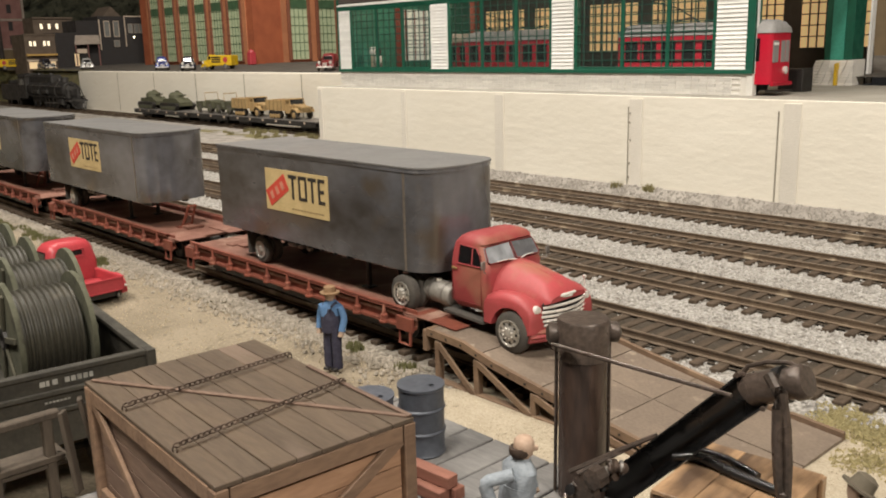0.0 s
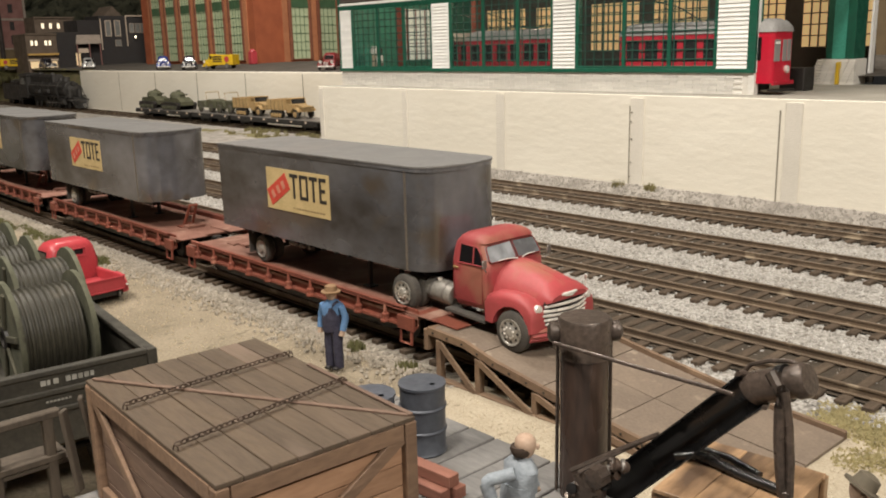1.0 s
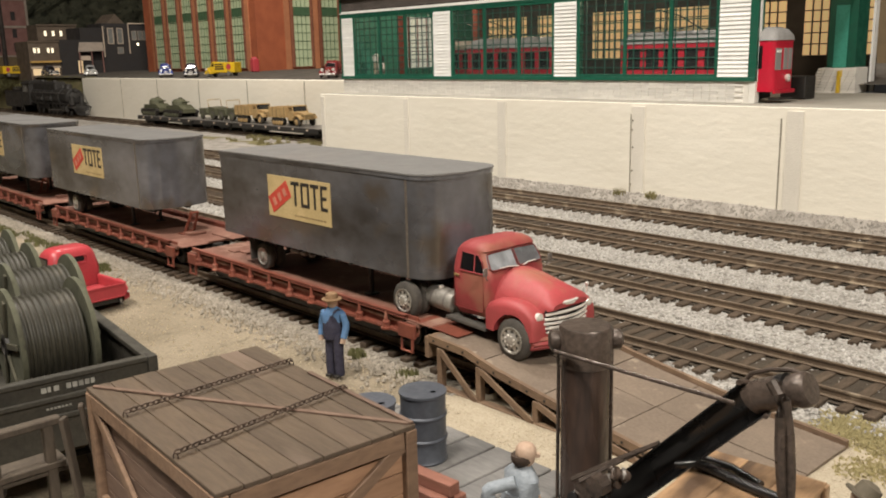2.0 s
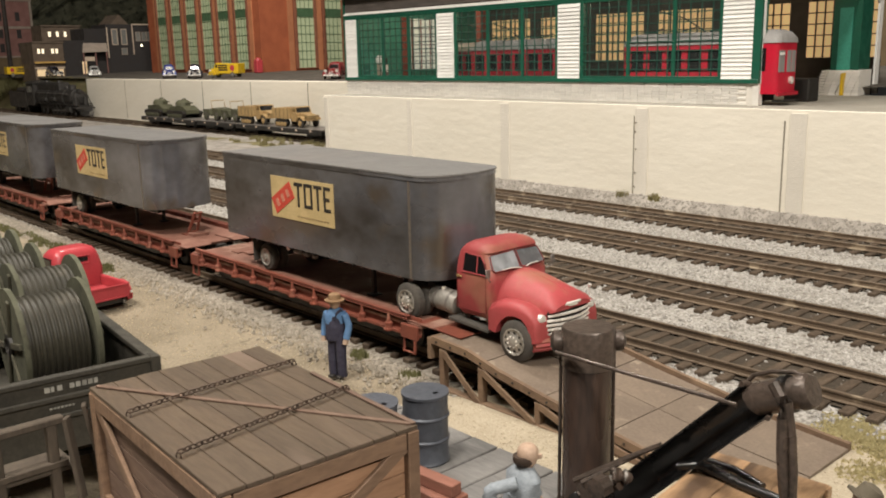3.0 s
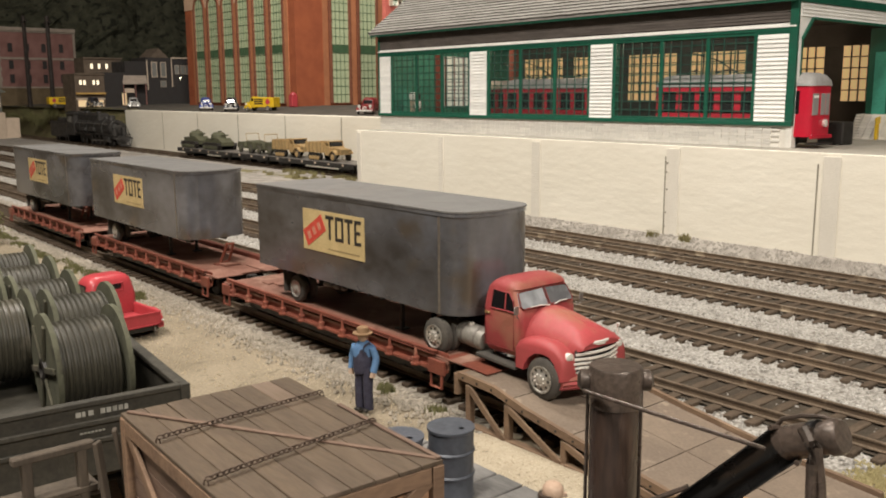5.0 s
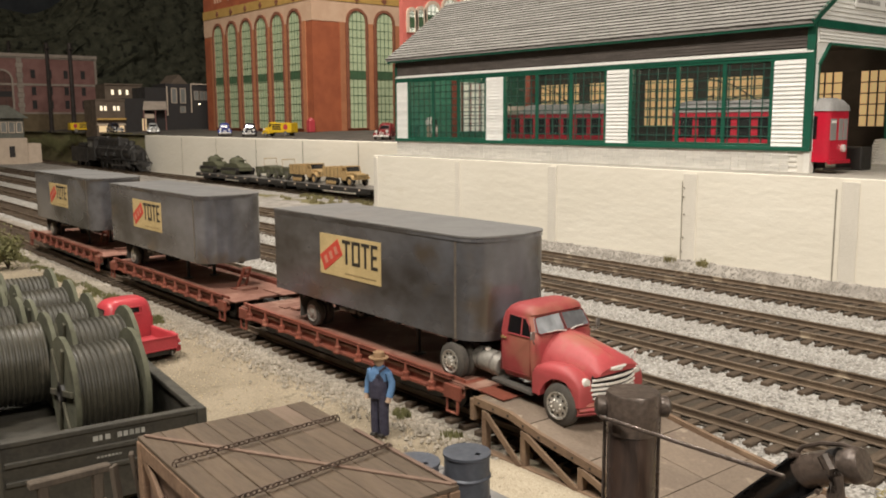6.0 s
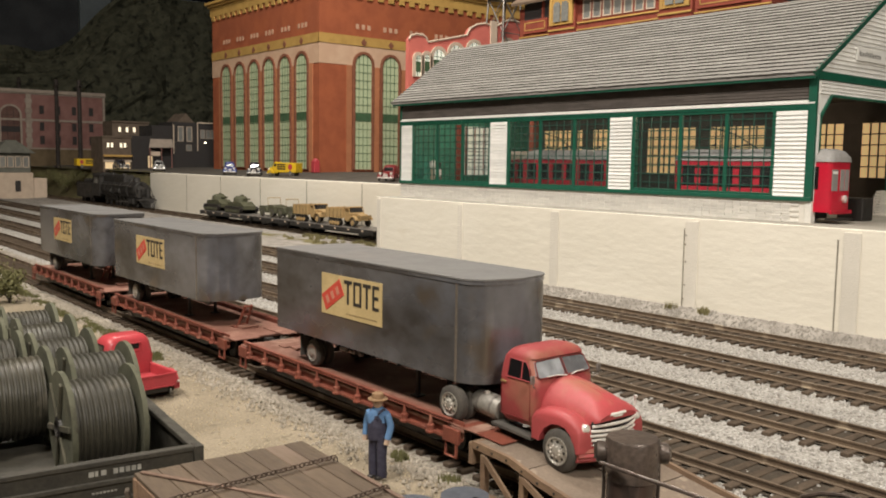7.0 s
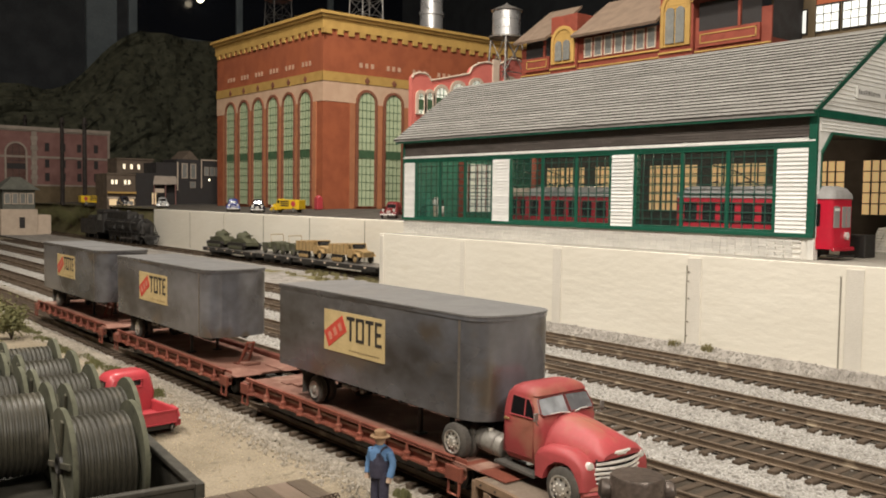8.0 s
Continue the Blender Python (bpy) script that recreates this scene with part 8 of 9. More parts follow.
def delivery_truck(x, y, z, rz, label):
    """A yellow bottler's truck with open crate bays; it faces +x."""
    c = thing("delivery_truck", x, y, z, label, "truck", "vehicles on the street", rz)
    c.scale = (0.84, 0.9, 0.95)
    bm = bm_new()
    box(bm, -5.4, 1.2, -1.7, 1.7, 1.0, 3.5, 0.12)
    cargo = part("cargo_body", bm, CARYELLOW, c)
    for s in (-1, 1):
        for k in range(3):
            bm = bm_new()
            box(bm, -1.9, 1.0, s * 1.7 - 0.06, s * 1.7 + 0.06, 1.75 + k * 0.55, 2.1 + k * 0.55, 0.02)
            part("crate_bay", bm, BLACKMETAL, cargo)
        bm = bm_new()
        tube(bm, (-3.5, s * 1.66, 2.4), (-3.5, s * 1.76, 2.4), 0.72, 18)
        part("round_badge", bm, PICKRED, cargo, "round red badge")
        for xx in (-3.4, 3.3):
            wheel(c, xx, s * 1.5, 0.75, 0.75, s, 0.45)
        bm = bm_new()
        arcs = [(3.3 + 1.15 * math.cos(a), 0.75 + 1.1 * math.sin(a)) for a in [math.pi * i / 8 for i in range(9)]]
        loft(bm, [[(px0, s * yy, 0.72 + (pz0 - 0.72) * f) for px0, pz0 in arcs] for yy, f in ((0.8, 0.9), (1.4, 1.0), (1.75, 0.8))])
        part("wing", bm, CARYELLOW, c, smooth=True)
        bm = bm_new()
        lathe(bm, (4.3, s * 1.1, 1.8), (1, 0, 0), [(-0.4, 0.1), (-0.1, 0.28), (0.1, 0.3), (0.15, 0.1)], 12)
        part("headlight", bm, LAMPGLASS, c)
        bm = bm_new()
        box(bm, 1.5, 2.2, s * 1.42 - 0.05, s * 1.42 + 0.05, 2.5, 3.3, 0.02)
        part("cab_window", bm, WINDOWDARK, c)
    bm = bm_new()
    loft(bm, [rounded(1.2, 2.9, 1.45, 0.9, 0.3, 0), rounded(1.2, 2.9, 1.45, 2.4, 0.3, 0), rounded(1.2, 2.4, 1.4, 3.4, 0.3, 0), rounded(1.4, 2.1, 1.1, 3.7, 0.3, 0)])
    part("cab", bm, CARYELLOW, c, smooth=True)
    bm = bm_new()
    loft(bm, [rounded(2.6, 4.6, 0.95, 0.9, 0.3, 0), rounded(2.6, 4.6, 0.95, 1.9, 0.4, 0), rounded(2.6, 4.3, 0.7, 2.3, 0.4, 0)])
    part("hood", bm, CARYELLOW, c, smooth=True)
    bm = bm_new()
    box(bm, 4.7, 4.9, -1.6, 1.6, 0.65, 0.95, 0.06)
    part("bumper", bm, CHROME, c)


car(-217.9, 103.6, 10.3, -25, CARBLUE, "dark blue old sedan on the street")
car(-202.9, 103.2, 10.3, -30, CARBLACK, "black old sedan with bright chrome on the street")
delivery_truck(-192.2, 105.5, 10.3, -152, "bright yellow delivery truck with open crate bays")
car(-271.1, 105.0, 10.3, -18, CARSILVER, "silver rounded sedan near the houses")
car(-146.0, 104.5, 10.3, -50, CARMAROON, "maroon old sedan beside the barn")
car(-297, 102, 10.4, 0, CARBLACK, "black sedan in front of the shop")
delivery_truck(-312, 96.5, 10.4, 90, "yellow delivery truck near the shop")
hyd = thing("hydrant_post", -203, 124 - 3, 11.0, "red street post beside the power house", "post")
bm = bm_new()
box(bm, -0.9, 0.9, -0.9, 0.9, 0, 3.2, 0.2)
lathe(bm, (0, 0, 3.2), (0, 0, 1), [(0, 0.9), (0.4, 0.7), (0.7, 0.1)], 12)
part("post", bm, PICKRED, hyd)

# ---- the far track: engine and army train ----
YF, ZF = 90.5, 0.25
eng = thing("steam_engine", -241.2, YF, ZF, "sooty black steam engine on the far track", "locomotive")


def epart(name, bm, parent=eng, label="", smooth=True):
    return part(name, bm, LOCOBLACK, parent, label, smooth=smooth)


bm = bm_new()
lathe(bm, (-6, 0, 5.0), (-1, 0, 0), [(0, 0.3), (0, 2.2), (0.25, 2.45), (7, 2.5), (7.1, 2.6), (20, 2.65), (32, 2.75), (33, 2.5)], 22)
boiler = epart("boiler", bm)
for x in (-12, -19, -26, -33):
    bm = bm_new()
    tube(bm, (x - 0.15, 0, 5.0), (x + 0.15, 0, 5.0), 2.82, 22)
    epart("boiler_band", bm, boiler)
bm = bm_new()
lathe(bm, (-6, 0, 5.0), (1, 0, 0), [(0, 1.7), (0.3, 1.6), (0.5, 0.9), (0.55, 0.2)], 18)
lathe(bm, (-5.6, 0, 7.0), (1, 0, 0), [(-0.6, 0.5), (0.2, 0.6), (0.4, 0.5)], 12)
epart("smokebox_door", bm, boiler)
bm = bm_new()
loft(bm, [rounded(-43, -17.0, 1.75, 6.9, 0.6, 0), rounded(-43, -17.2, 1.7, 8.7, 0.6, 0), rounded(-42.6, -17.8, 1.3, 9.3, 0.5, 0)])
epart("top_casing", bm, smooth=False)
for x, r, z in ((-10.5, 0.95, 8.7), (-15, 0.7, 8.3), (-22, 0.7, 9.7), (-33, 0.8, 9.8)):
    bm = bm_new()
    lathe(bm, (x, 0, 7.0), (0, 0, 1), [(0, r * 1.25), (0.5, r), (z - 7.2, r), (z - 7.0, r * 0.8), (z - 6.95, r * 0.2)], 14)
    epart("dome" if r < 0.9 else "smokestack", bm)
bm = bm_new()
box(bm, -44.5, -37.5, -3.0, -2.8, 2.4, 9.0, 0.03)
box(bm, -44.5, -37.5, 2.8, 3.0, 2.4, 9.0, 0.03)
box(bm, -37.8, -37.5, -2.8, 2.8, 2.4, 9.0, 0.03)
loft(bm, [[(x, -3.3, 8.8), (x, -2.2, 9.5), (x, 0, 9.75), (x, 2.2, 9.5), (x, 3.3, 8.8), (x, 0, 9.0)] for x in (-45.2, -37.0)])
cabin = epart("cab", bm, smooth=False)
bm = bm_new()
for s in (-1, 1):
    box(bm, -43.2, -41.4, s * 3.01 - 0.03, s * 3.01 + 0.03, 6.3, 8.2)
    box(bm, -40.9, -39.1, s * 3.01 - 0.03, s * 3.01 + 0.03, 6.3, 8.2)
part("cab_window", bm, GREYGLASS, cabin)
bm = bm_new()
box(bm, -37.5, -4.0, -2.9, -2.2, 3.2, 3.45)
box(bm, -37.5, -4.0, 2.2, 2.9, 3.2, 3.45)
box(bm, -38, -2.5, -1.2, 1.2, 1.4, 3.0)
epart("running_board", bm, smooth=False)
for s in (-1, 1):
    bm = bm_new()
    path_tube(bm, [(x, s * 2.62, 6.3) for x in (-7, -16, -26, -37)], 0.1, 6)
    for x in range(-34, -6, 5):
        tube(bm, (x, s * 2.4, 6.1), (x, s * 2.62, 6.3), 0.1, 6)
    part("handrail", bm, STEELGREY, eng)
    for x, z in ((-20, 4.6), (-28, 4.4)):
        bm = bm_new()
        lathe(bm, (x, s * 2.75, z), (1, 0, 0), [(-2.2, 0.2), (-2.1, 0.55), (2.1, 0.55), (2.2, 0.2)], 12)
        epart("air_tank", bm)
    for x, r in ((-5.0, 0.75), (-8.2, 0.75), (-13.5, 1.5), (-17, 1.5), (-20.5, 1.5), (-24, 1.5), (-30, 0.85), (-34, 0.85)):
        bm = bm_new()
        lathe(bm, (x, s * 1.5, r), (0, s, 0), [(0, r), (0.1, r), (0.35, r * 0.96), (0.3, r * 0.8), (0.3, 0.1)], 18)
        epart("wheel", bm)
    bm = bm_new()
    lathe(bm, (-8.4, s * 2.3, 2.1), (1, 0, 0), [(0, 0.3), (0, 0.95), (3.2, 0.95), (3.3, 0.3)], 14)
    epart("cylinder", bm)
    bm = bm_new()
    bar(bm, (-8, s * 2.0, 1.7), (-24, s * 2.0, 1.3), 0.15, 0.3)
    part("side_rod", bm, STEELGREY, eng)
    bm = bm_new()
    tube(bm, (-4.6, s * 1.3, 3.0), (-4.6, s * 1.3, 5.4), 0.65, 12)
    epart("air_pump", bm)
    bm = bm_new()
    path_tube(bm, [(-5.8, s * 2.2, 6.2), (-3.4, s * 2.3, 3.4), (-1.4, s * 2.2, 2.5)], 0.12, 6)
    epart("front_handrail", bm)
bm = bm_new()
box(bm, -5.5, -1.2, -2.6, 2.6, 2.2, 2.6, 0.05)
for k in range(-5, 6):
    bar(bm, (-1.2, k * 0.45, 2.3), (0.7 - abs(k) * 0.17, k * 0.28, 0.35), 0.16, 0.16)
box(bm, -0.6, 0.8, -1.3, 1.3, 0.25, 0.45)
epart("pilot", bm, smooth=False)
tend = thing("tender", -281.0, YF, ZF, "black coal tender behind the engine", "tender")
eng.scale = tend.scale = (0.87, 1.0, 0.97)
bm = bm_new()
box(bm, -18.5, 0, -2.8, 2.8, 1.5, 6.3, 0.25)
box(bm, -11, -0.3, -2.5, 2.5, 6.3, 7.0, 0.15)
part("tank", bm, LOCOBLACK, tend)
bm = bm_new()
for i in range(60):
    x, y = -10.5 + 10 * random.random(), -2.1 + 4.2 * random.random()
    q = 0.3 + 0.4 * random.random()
    box(bm, x - q, x + q, y - q, y + q, 6.8, 7.1 + q * 0.9, 0.1)
part("coal_load", bm, LOCOBLACK, tend, "heap of coal", kind="stuff")
for x in (-16, -13, -6, -3):
    bm = bm_new()
    tube(bm, (x, -1.7, 0.85), (x, 1.7, 0.85), 0.85, 16)
    part("wheelset", bm, LOCOBLACK, tend)


def army_flat(x0, x1, label):
    f = thing("army_flatcar", x0, YF, ZF, label, "flatcar", "army flatcars")
    ln = x1 - x0
    bm = bm_new()
    box(bm, 0, ln, -2.9, 2.9, 1.6, 1.85, 0.03)
    part("deck", bm, STEELGREY, f)
    for s in (-1, 1):
        bm = bm_new()
        box(bm, 0, ln, s * 2.9 - 0.08, s * 2.9 + 0.08, 0.95, 1.8, 0.02)
        part("side_sill", bm, LOCOBLACK, f)
        n = int(ln / 2.2)
        for i in range(n):
            bm = bm_new()
            x = 1 + i * (ln - 2) / (n - 1)
            box(bm, x - 0.25, x + 0.25, s * 3.0 - 0.06, s * 3.0 + 0.1, 1.35, 1.7, 0.02)
            part("stake_pocket", bm, PALESTONE if i % 2 else LOCOBLACK, f)
    for x in (4, ln - 4):
        bm = bm_new()
        for s in (-1, 1):
            box(bm, x - 1.9, x + 1.9, s * 1.95 - 0.15, s * 1.95 + 0.15, 0.45, 0.95, 0.05)
        box(bm, x - 0.5, x + 0.5, -1.9, 1.9, 0.6, 1.65)
        b = part("bogie", bm, LOCOBLACK, f)
        for dx in (-1.6, 1.6):
            bm = bm_new()
            tube(bm, (x + dx, -1.7, 0.75), (x + dx, 1.7, 0.75), 0.75, 16)
            part("wheelset", bm, LOCOBLACK, b)
    return f


army_flat(-200.6, -174.2, "black army flatcar carrying two tanks")
army_flat(-173.2, -157.9, "black army flatcar carrying jeeps")
army_flat(-156.9, -127.4, "black army flatcar carrying two half-tracks")
ZD = ZF + 1.86


def tank_model(x):
    t = thing("toy_tank", x, YF, ZD, "olive drab army tank on a flatcar", "tank", "army tanks")
    t.scale = (0.8, 0.9, 0.92)
    bm = bm_new()
    prism(bm, [(-5, 1.3), (-4.6, 2.6), (2.6, 2.9), (5.2, 1.9), (5.0, 1.0), (-4.6, 0.9)], "y", -1.7, 1.7)
    hull = part("hull", bm, OLIVE, t)
    for s in (-1, 1):
        bm = bm_new()
        prism(bm, [(-5.1, 1.0), (-4.4, 1.7), (4.4, 1.7), (5.2, 1.2), (4.2, 0.05), (-4.2, 0.05)], "y", s * 1.75, s * 2.6)
        part("track", bm, BLACKMETAL, t)
        for i in range(6):
            bm = bm_new()
            tube(bm, (-3.7 + i * 1.5, s * 2.5, 0.55), (-3.7 + i * 1.5, s * 2.72, 0.55), 0.48, 12)
            part("road_wheel", bm, OLIVE, t)
    bm = bm_new()
    lathe(bm, (-0.3, 0, 2.75), (0, 0, 1), [(0, 1.6), (0.1, 1.9), (0.9, 1.8), (1.4, 1.2), (1.5, 0.2)], 18)
    tur = part("turret", bm, OLIVE, t, smooth=True)
    bm = bm_new()
    tube(bm, (1.3, 0, 3.4), (5.4, 0, 3.6), 0.17, 10)
    part("gun", bm, OLIVE, tur)
    bm = bm_new()
    tube(bm, (-0.6, 0.5, 4.1), (-0.6, 0.5, 4.5), 0.5, 12)
    part("hatch", bm, OLIVE, tur)


tank_model(-196.0)
tank_model(-184.6)


def jeep(x):
    j = thing("toy_jeep", x, YF, ZD, "olive drab open army jeep on a flatcar", "jeep", "army jeeps")
    j.scale = (1.05, 1.1, 1.2)
    bm = bm_new()
    prism(bm, [(-3.2, 0.8), (-3.2, 1.9), (-0.5, 1.9), (-0.2, 1.2), (0.6, 1.2), (0.7, 2.2), (3.1, 2.0), (3.2, 0.8)], "y", -1.45, 1.45)
    part("body", bm, OLIVE, j)
    bm = bm_new()
    path_tube(bm, [(0.6, -1.35, 2.1), (0.3, -1.35, 3.4), (0.3, 1.35, 3.4), (0.6, 1.35, 2.1)], 0.08, 6)
    part("windshield_frame", bm, TAN, j)
    for s in (-1, 1):
        for xx in (-2.0, 2.1):
            wheel(j, xx, s * 1.35, 0.75, 0.75, s, 0.4, OLIVE)


jeep(-169.4)
jeep(-161.6)


def halftrack(x):
    h = thing("toy_half_track", x, YF, ZD, "desert tan army half-track truck on a flatcar", "half-track", "army half-tracks")
    h.scale = (0.86, 0.95, 0.86)
    bm = bm_new()
    box(bm, -6.3, 0.3, -2.2, 2.2, 1.7, 2.0, 0.03)
    for s in (-1, 1):
        box(bm, -6.3, 0.3, s * 2.1 - 0.1, s * 2.1 + 0.1, 2.0, 3.9, 0.04)
    box(bm, -6.3, -6.1, -2.0, 2.0, 2.0, 3.9, 0.03)
    box(bm, 0.1, 0.3, -2.0, 2.0, 2.0, 3.9, 0.03)
    part("cargo_box", bm, TAN, h, "open slatted cargo box")
    for i in range(5):
        for s in (-1, 1):
            bm = bm_new()
            box(bm, -6.2 + i * 1.5, -6.0 + i * 1.5, s * 2.25 - 0.08, s * 2.25 + 0.08, 1.7, 4.0, 0.02)
            part("rib", bm, TANSHADED, h)
    bm = bm_new()
    prism(bm, [(0.6, 1.2), (0.6, 3.1), (2.3, 3.1), (2.6, 2.9), (2.6, 1.2)], "y", -1.75, 1.75)
    box(bm, 0.55, 2.2, -1.75, 1.75, 4.05, 4.25, 0.06)
    for s in (-1, 1):
        for xx, x1 in ((0.65, 0.65), (2.35, 2.0)):
            bar(bm, (xx, s * 1.65, 3.05), (x1, s * 1.65, 4.1), 0.14, 0.16)
    part("cab", bm, TAN, h)
    bm = bm_new()
    loft(bm, [[(2.42, -1.45, 3.1), (2.42, 1.45, 3.1), (2.1, 1.45, 4.05), (2.1, -1.45, 4.05)], [(2.36, -1.45, 3.1), (2.36, 1.45, 3.1), (2.04, 1.45, 4.05), (2.04, -1.45, 4.05)]])
    part("windshield", bm, WINDOWDARK, h)
    bm = bm_new()
    prism(bm, [(2.6, 1.4), (2.6, 2.95), (5.1, 2.7), (5.5, 2.5), (5.6, 1.4)], "y", -1.05, 1.05)
    part("hood", bm, TAN, h)
    bm = bm_new()
    for k in range(-3, 4):
        box(bm, 5.5, 5.62, k * 0.26 - 0.07, k * 0.26 + 0.07, 1.5, 2.45)
    part("grille", bm, TANSHADED, h)
    for s in (-1, 1):
        bm = bm_new()
        prism(bm, [(-5.4, 0.9), (-4.9, 1.6), (-0.9, 1.6), (-0.3, 0.9), (-1.0, 0.05), (-4.8, 0.05)], "y", s * 1.5, s * 2.2)
        part("track", bm, BLACKMETAL, h)
        for i in range(4):
            bm = bm_new()
            tube(bm, (-4.4 + i * 1.05, s * 2.1, 0.6), (-4.4 + i * 1.05, s * 2.32, 0.6), 0.45, 12)
            part("road_wheel", bm, TAN, h)
        wheel(h, 4.0, s * 1.7, 0.95, 0.95, s, 0.5, TAN)
        bm = bm_new()
        prism(bm, [(2.4, 1.3), (2.9, 2.1), (3.4, 2.35), (4.6, 2.3), (5.2, 1.9), (5.35, 1.5), (5.0, 1.75), (4.5, 2.1), (3.5, 2.15), (3.0, 1.8), (2.6, 1.2)], "y", s * 1.05, s * 2.1)
        part("fender", bm, TAN, h)
        bm = bm_new()
        lathe(bm, (5.3, s * 1.4, 2.35), (1, 0, 0), [(-0.3, 0.1), (-0.1, 0.25), (0.1, 0.27), (0.14, 0.1)], 10)
        part("headlight", bm, TANSHADED, h)


halftrack(-151.7)
halftrack(-139.1)


# ---- plants and stones ----
def tuft_mesh(spots, blades, h, spread, seed):
    """Many thin leaning blades round spots of (x, y, z)."""
    rnd = random.Random(seed)
    vs, fs = [], []
    for x, y, z in spots:
        for _ in range(blades):
            a, r = rnd.random() * 6.283, spread * math.sqrt(rnd.random())
            bx, by = x + r * math.cos(a), y + r * math.sin(a)
            hh, lean = h * (0.5 + rnd.random()), h * 0.6
            dx, dy = lean * (rnd.random() - 0.5), lean * (rnd.random() - 0.5)
            w = 0.05 + 0.04 * rnd.random()
            t = rnd.random() * 3.14
            ux, uy = w * math.cos(t), w * math.sin(t)
            n = len(vs)
            vs += [(K * (bx - ux), K * (by - uy), K * z), (K * (bx + ux), K * (by + uy), K * z), (K * (bx + dx), K * (by + dy), K * (z + hh))]
            fs.append((n, n + 1, n + 2))
    mesh = bpy.data.meshes.new("tufts")
    mesh.from_pydata(vs, [], fs)
    return mesh


rnd = random.Random(4)
spots = [(-34.6 + 0.8 * rnd.random(), 25.2 + 0.5 * rnd.random(), -0.72) for _ in range(3)] + [(-31.0 + 0.8 * rnd.random(), 25.0 + 0.4 * rnd.random(), -0.72) for _ in range(2)]
spots += [(-62 - 50 * rnd.random(), 23.6 + 1.0 * rnd.random(), -0.75) for _ in range(90)]
laid("grass_tufts", tuft_mesh(spots, 60, 0.3, 0.42, 1), LEAF, "dry green weeds along the train track", "weeds", "stuff")
spots = [(-8 - 6 * rnd.random(), 33.0 + 2.0 * rnd.random(), -0.66) for _ in range(60)] + [(-12 + 7 * rnd.random(), 30 + 3 * rnd.random(), -0.72) for _ in range(40)]
laid("moss_tufts", tuft_mesh(spots, 110, 0.09, 0.8, 2), MOSS, "mossy green-yellow tufts beside the ramp", "moss", "stuff")
spots = [(-52.8 + 0.7 * rnd.random(), 72.0, 0.0) for _ in range(3)] + [(-49.2 + 0.9 * rnd.random(), 72.1, 0.0) for _ in range(5)] + [(-150 + 30 * rnd.random(), 80 + 8 * rnd.random(), -0.4) for _ in range(60)]
laid("wall_weeds", tuft_mesh(spots, 34, 0.6, 0.45, 3), DRYWEED, "straggling weeds at the foot of the wall", "weeds", "stuff")


def bush(x, y, z, r, h, seed, label):
    """Stems and a ragged crown of small leaves."""
    rnd = random.Random(seed)
    t = thing("bush", x, y, z, label, "bush", "bushes by the track")
    bm = bm_new()
    tips = []
    for i in range(9):
        a = i * 0.7 + rnd.random()
        tip = Vector((r * 0.7 * math.cos(a) * rnd.random(), r * 0.7 * math.sin(a) * rnd.random(), h * (0.45 + 0.5 * rnd.random())))
        path_tube(bm, [(0, 0, 0), tip * 0.5 + Vector((0, 0, 0.1 * h)), tip], 0.05, 5)
        tips.append(tip)
    part("stems", bm, POLEWOOD, t, kind="stuff")
    vs, fs = [], []
    for tip in tips:
        for _ in range(130):
            c = tip + Vector((rnd.gauss(0, r * 0.28), rnd.gauss(0, r * 0.28), rnd.gauss(0, h * 0.16)))
            if c.z < 0.02:
                continue
            d1 = Vector((rnd.gauss(0, 1), rnd.gauss(0, 1), rnd.gauss(0, 1))).normalized() * 0.2
            d2 = Vector((rnd.gauss(0, 1), rnd.gauss(0, 1), rnd.gauss(0, 1))).normalized() * 0.13
            n = len(vs)
            vs += [tuple((c - d1) * K), tuple((c + d2) * K), tuple((c + d1) * K), tuple((c - d2) * K)]
            fs.append((n, n + 1, n + 2, n + 3))
    mesh = bpy.data.meshes.new("leaves")
    mesh.from_pydata(vs, [], fs)
    mesh.materials.append(LEAF)
    o = new("crown", mesh)
    o.parent = t
    tagged(o, kind="stuff")


bush(-104, 20.5, -0.75, 2.6, 4.2, 11, "dry green bush beside the train")
bush(-97, 21.5, -0.75, 2.0, 3.0, 12, "low dry bush beside the train")
bush(-112, 19.0, -0.75, 2.8, 4.8, 13, "dry green bush beside the train")
for i in range(14):
    bush(-258 - i * 9 - 4 * rnd.random(), 93.8 + 2.5 * rnd.random(), 1.5 + 3.5 * rnd.random(), 3.2, 4.5, 30 + i, "scrubby bush on the embankment")


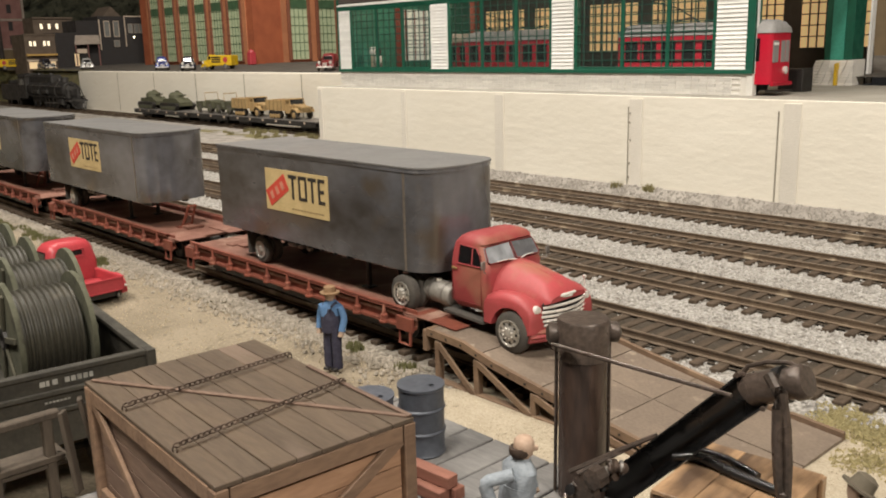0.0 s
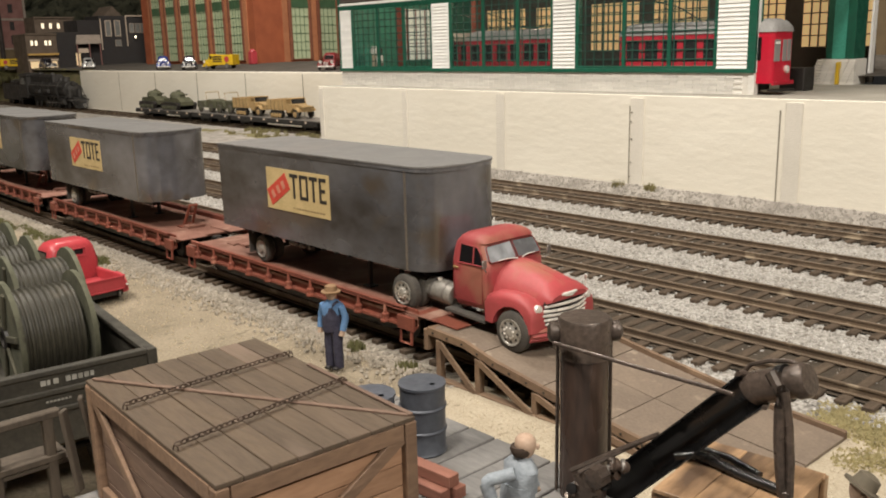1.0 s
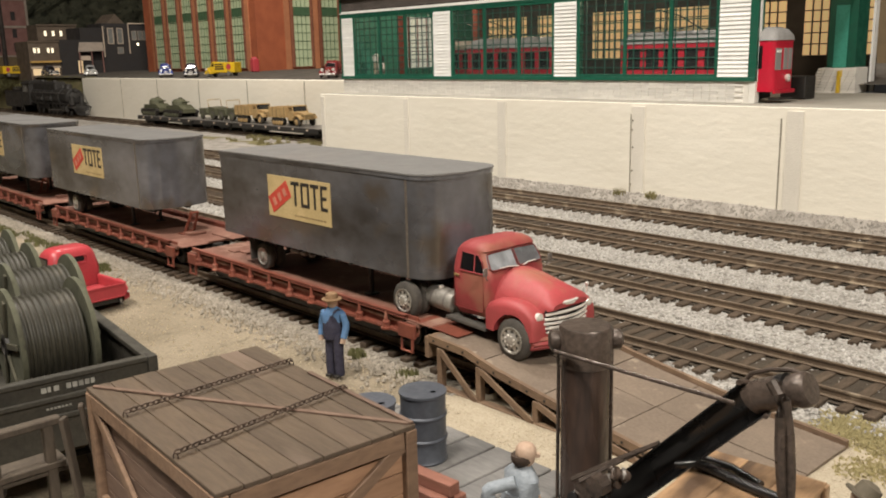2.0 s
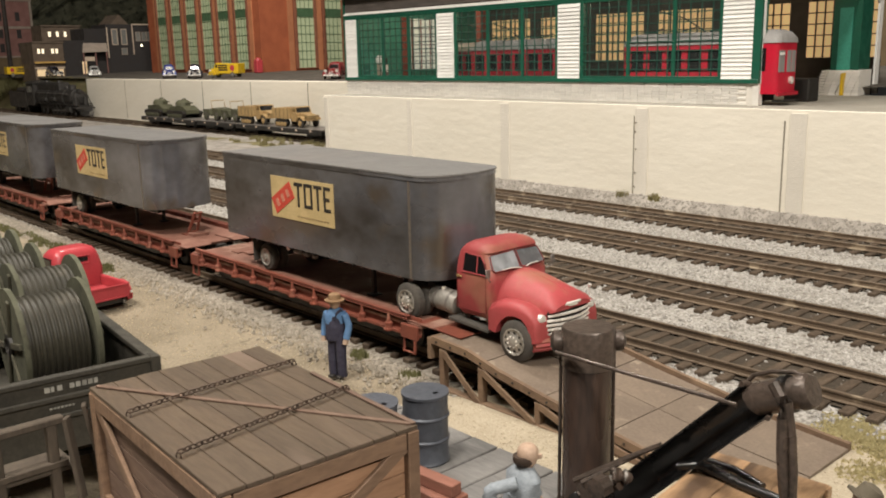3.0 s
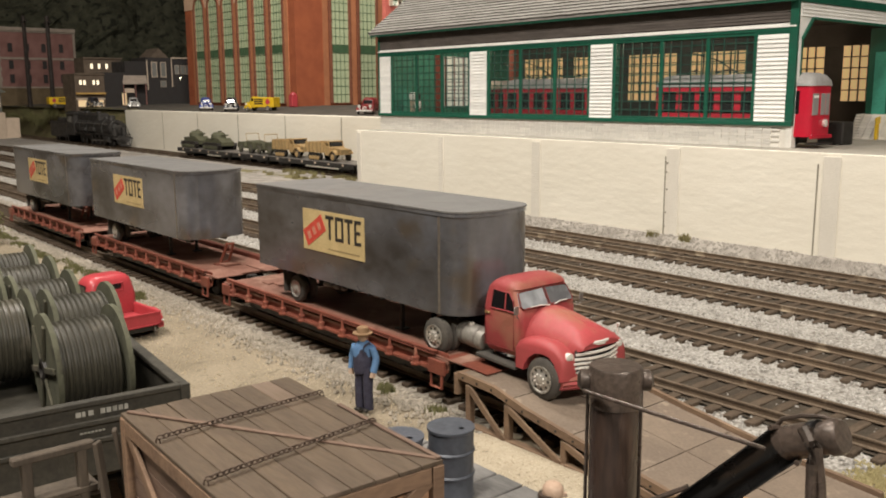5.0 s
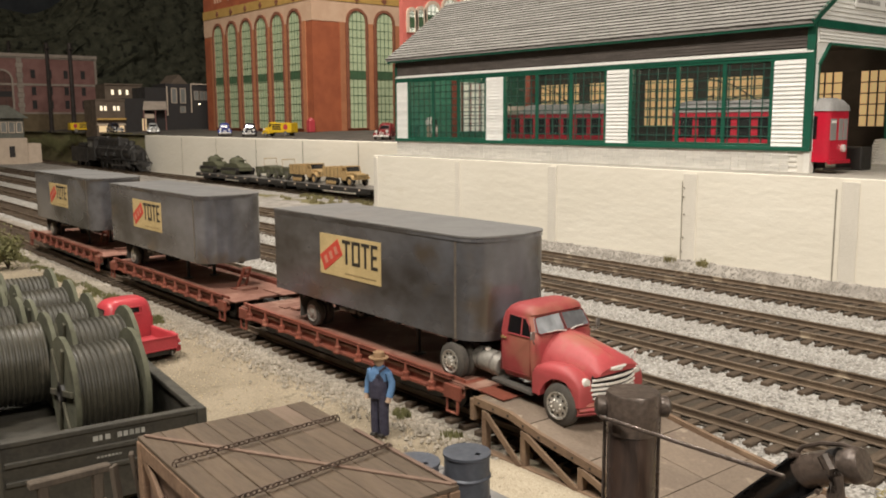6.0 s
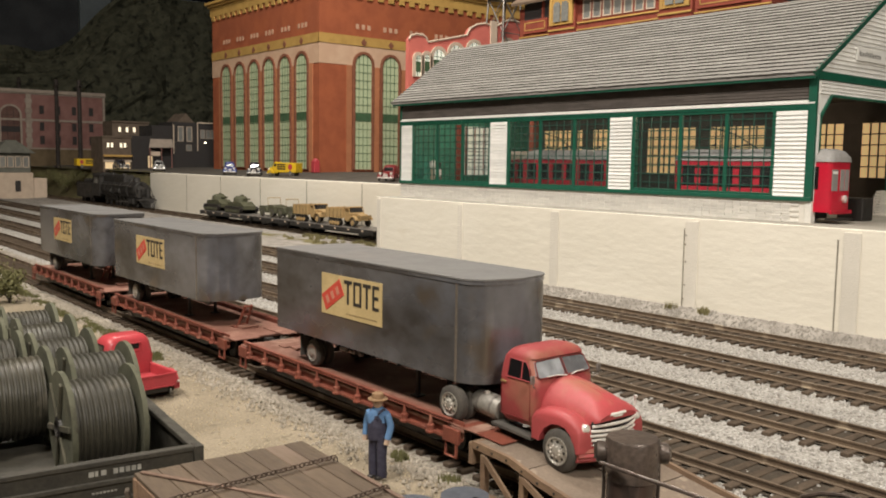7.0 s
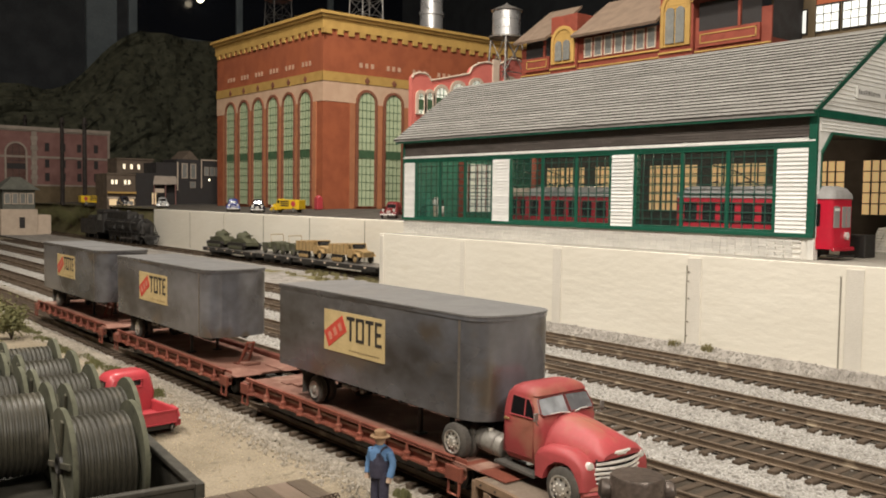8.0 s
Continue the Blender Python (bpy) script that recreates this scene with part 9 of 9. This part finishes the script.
def stones(name, count, area, size, material, label, seed, z):
    """Loose angular stones joined in one mesh."""
    rnd = random.Random(seed)
    vs, fs = [], []
    for _ in range(count):
        x, y = area(rnd)
        s = size * (0.5 + rnd.random())
        n = len(vs)
        zz = z(x, y)
        a = rnd.random() * 6.283
        ring4 = []
        for k in range(4):
            b = a + k * 1.571 + 0.5 * (rnd.random() - 0.5)
            q = s * (0.6 + 0.5 * rnd.random())
            ring4.append((x + q * math.cos(b), y + q * math.sin(b), zz - 0.02))
        top = [(x + (p[0] - x) * 0.55, y + (p[1] - y) * 0.55, zz + s * (0.45 + 0.5 * rnd.random())) for p in ring4]
        vs += [tuple(c * K for c in p) for p in ring4 + top]
        for k in range(4):
            fs.append((n + k, n + (k + 1) % 4, n + 4 + (k + 1) % 4, n + 4 + k))
        fs.append((n + 4, n + 5, n + 6, n + 7))
    mesh = bpy.data.meshes.new(name)
    mesh.from_pydata(vs, [], fs)
    return laid(name, mesh, material, label, "stones", "stuff")


TRACKS = (37.3, 46.3, 56.5, 66.9)


def between(rnd):
    while True:
        x, y = -3 - 115 * rnd.random() ** 1.4, 33.5 + 37 * rnd.random()
        if all(abs(y - c) > 1.2 or rnd.random() < 0.15 for c in TRACKS):
            return x, y


bed = lambda x, y: -0.60 + lumps(x, y, 0.5, 0.10)
stones("ballast_stones", 26000, between, 0.115, STONE, "loose white-grey ballast stones", 5, bed)
stones("large_stones", 60, between, 0.26, STONE, "larger pale stones on the ballast", 6, bed)
stones("edge_stones", 6000, lambda r: (-29.5 - 76 * r.random(), 25.9 - abs(r.gauss(0, 1.15))), 0.10, EDGESTONE, "loose grey stones along the train track", 7, lambda x, y: -0.7 + lumps(x, y, 0.5, 0.08))
stones("sand_grains", 5200, lambda r: (-10 - 70 * r.random(), 12.5 + 13 * r.random()), 0.045, SANDSTONE, "coarse sand grains and pebbles", 8, lambda x, y: -0.76 + lumps(x, y, 0.12, 0.10))
stones("straw_gravel", 9000, lambda r: (-28 + 18 * r.random(), 17.8 + 7.4 * r.random()) if r.random() < 0.6 else (-12.3 + 16 * r.random(), 18 + 15 * r.random()), 0.034, STRAWSTONE, "pale straw-coloured gravel beside the ramp", 10, lambda x, y: -0.715 + lumps(x, y, 0.12, 0.10))
stones("verge_stones", 2500, lambda r: (-10 - 95 * r.random(), 70.3 + 2.2 * r.random()), 0.15, CINDERSTONE, "grey gravel at the foot of the wall", 9, lambda x, y: -0.55 + 0.38 * (y - 70.2) + lumps(x, y, 0.9, 0.12))

# Bricks of the barn's base, in running bond.
brick_rows = []
h, w = 2.0 / 8, 1.72
for j in range(8):
    x = BX0 + (0.86 if j % 2 else 0.0)
    while x + w < BX1 - 0.5:
        brick_rows.append((x + w / 2, BY0 + 0.02, 9.2 + h * (j + 0.5), w - 0.07, 0.14, h - 0.045, 0.0))
        x += w
pieces("brick", brick_rows, WHITEBRICK, base, 0.012)
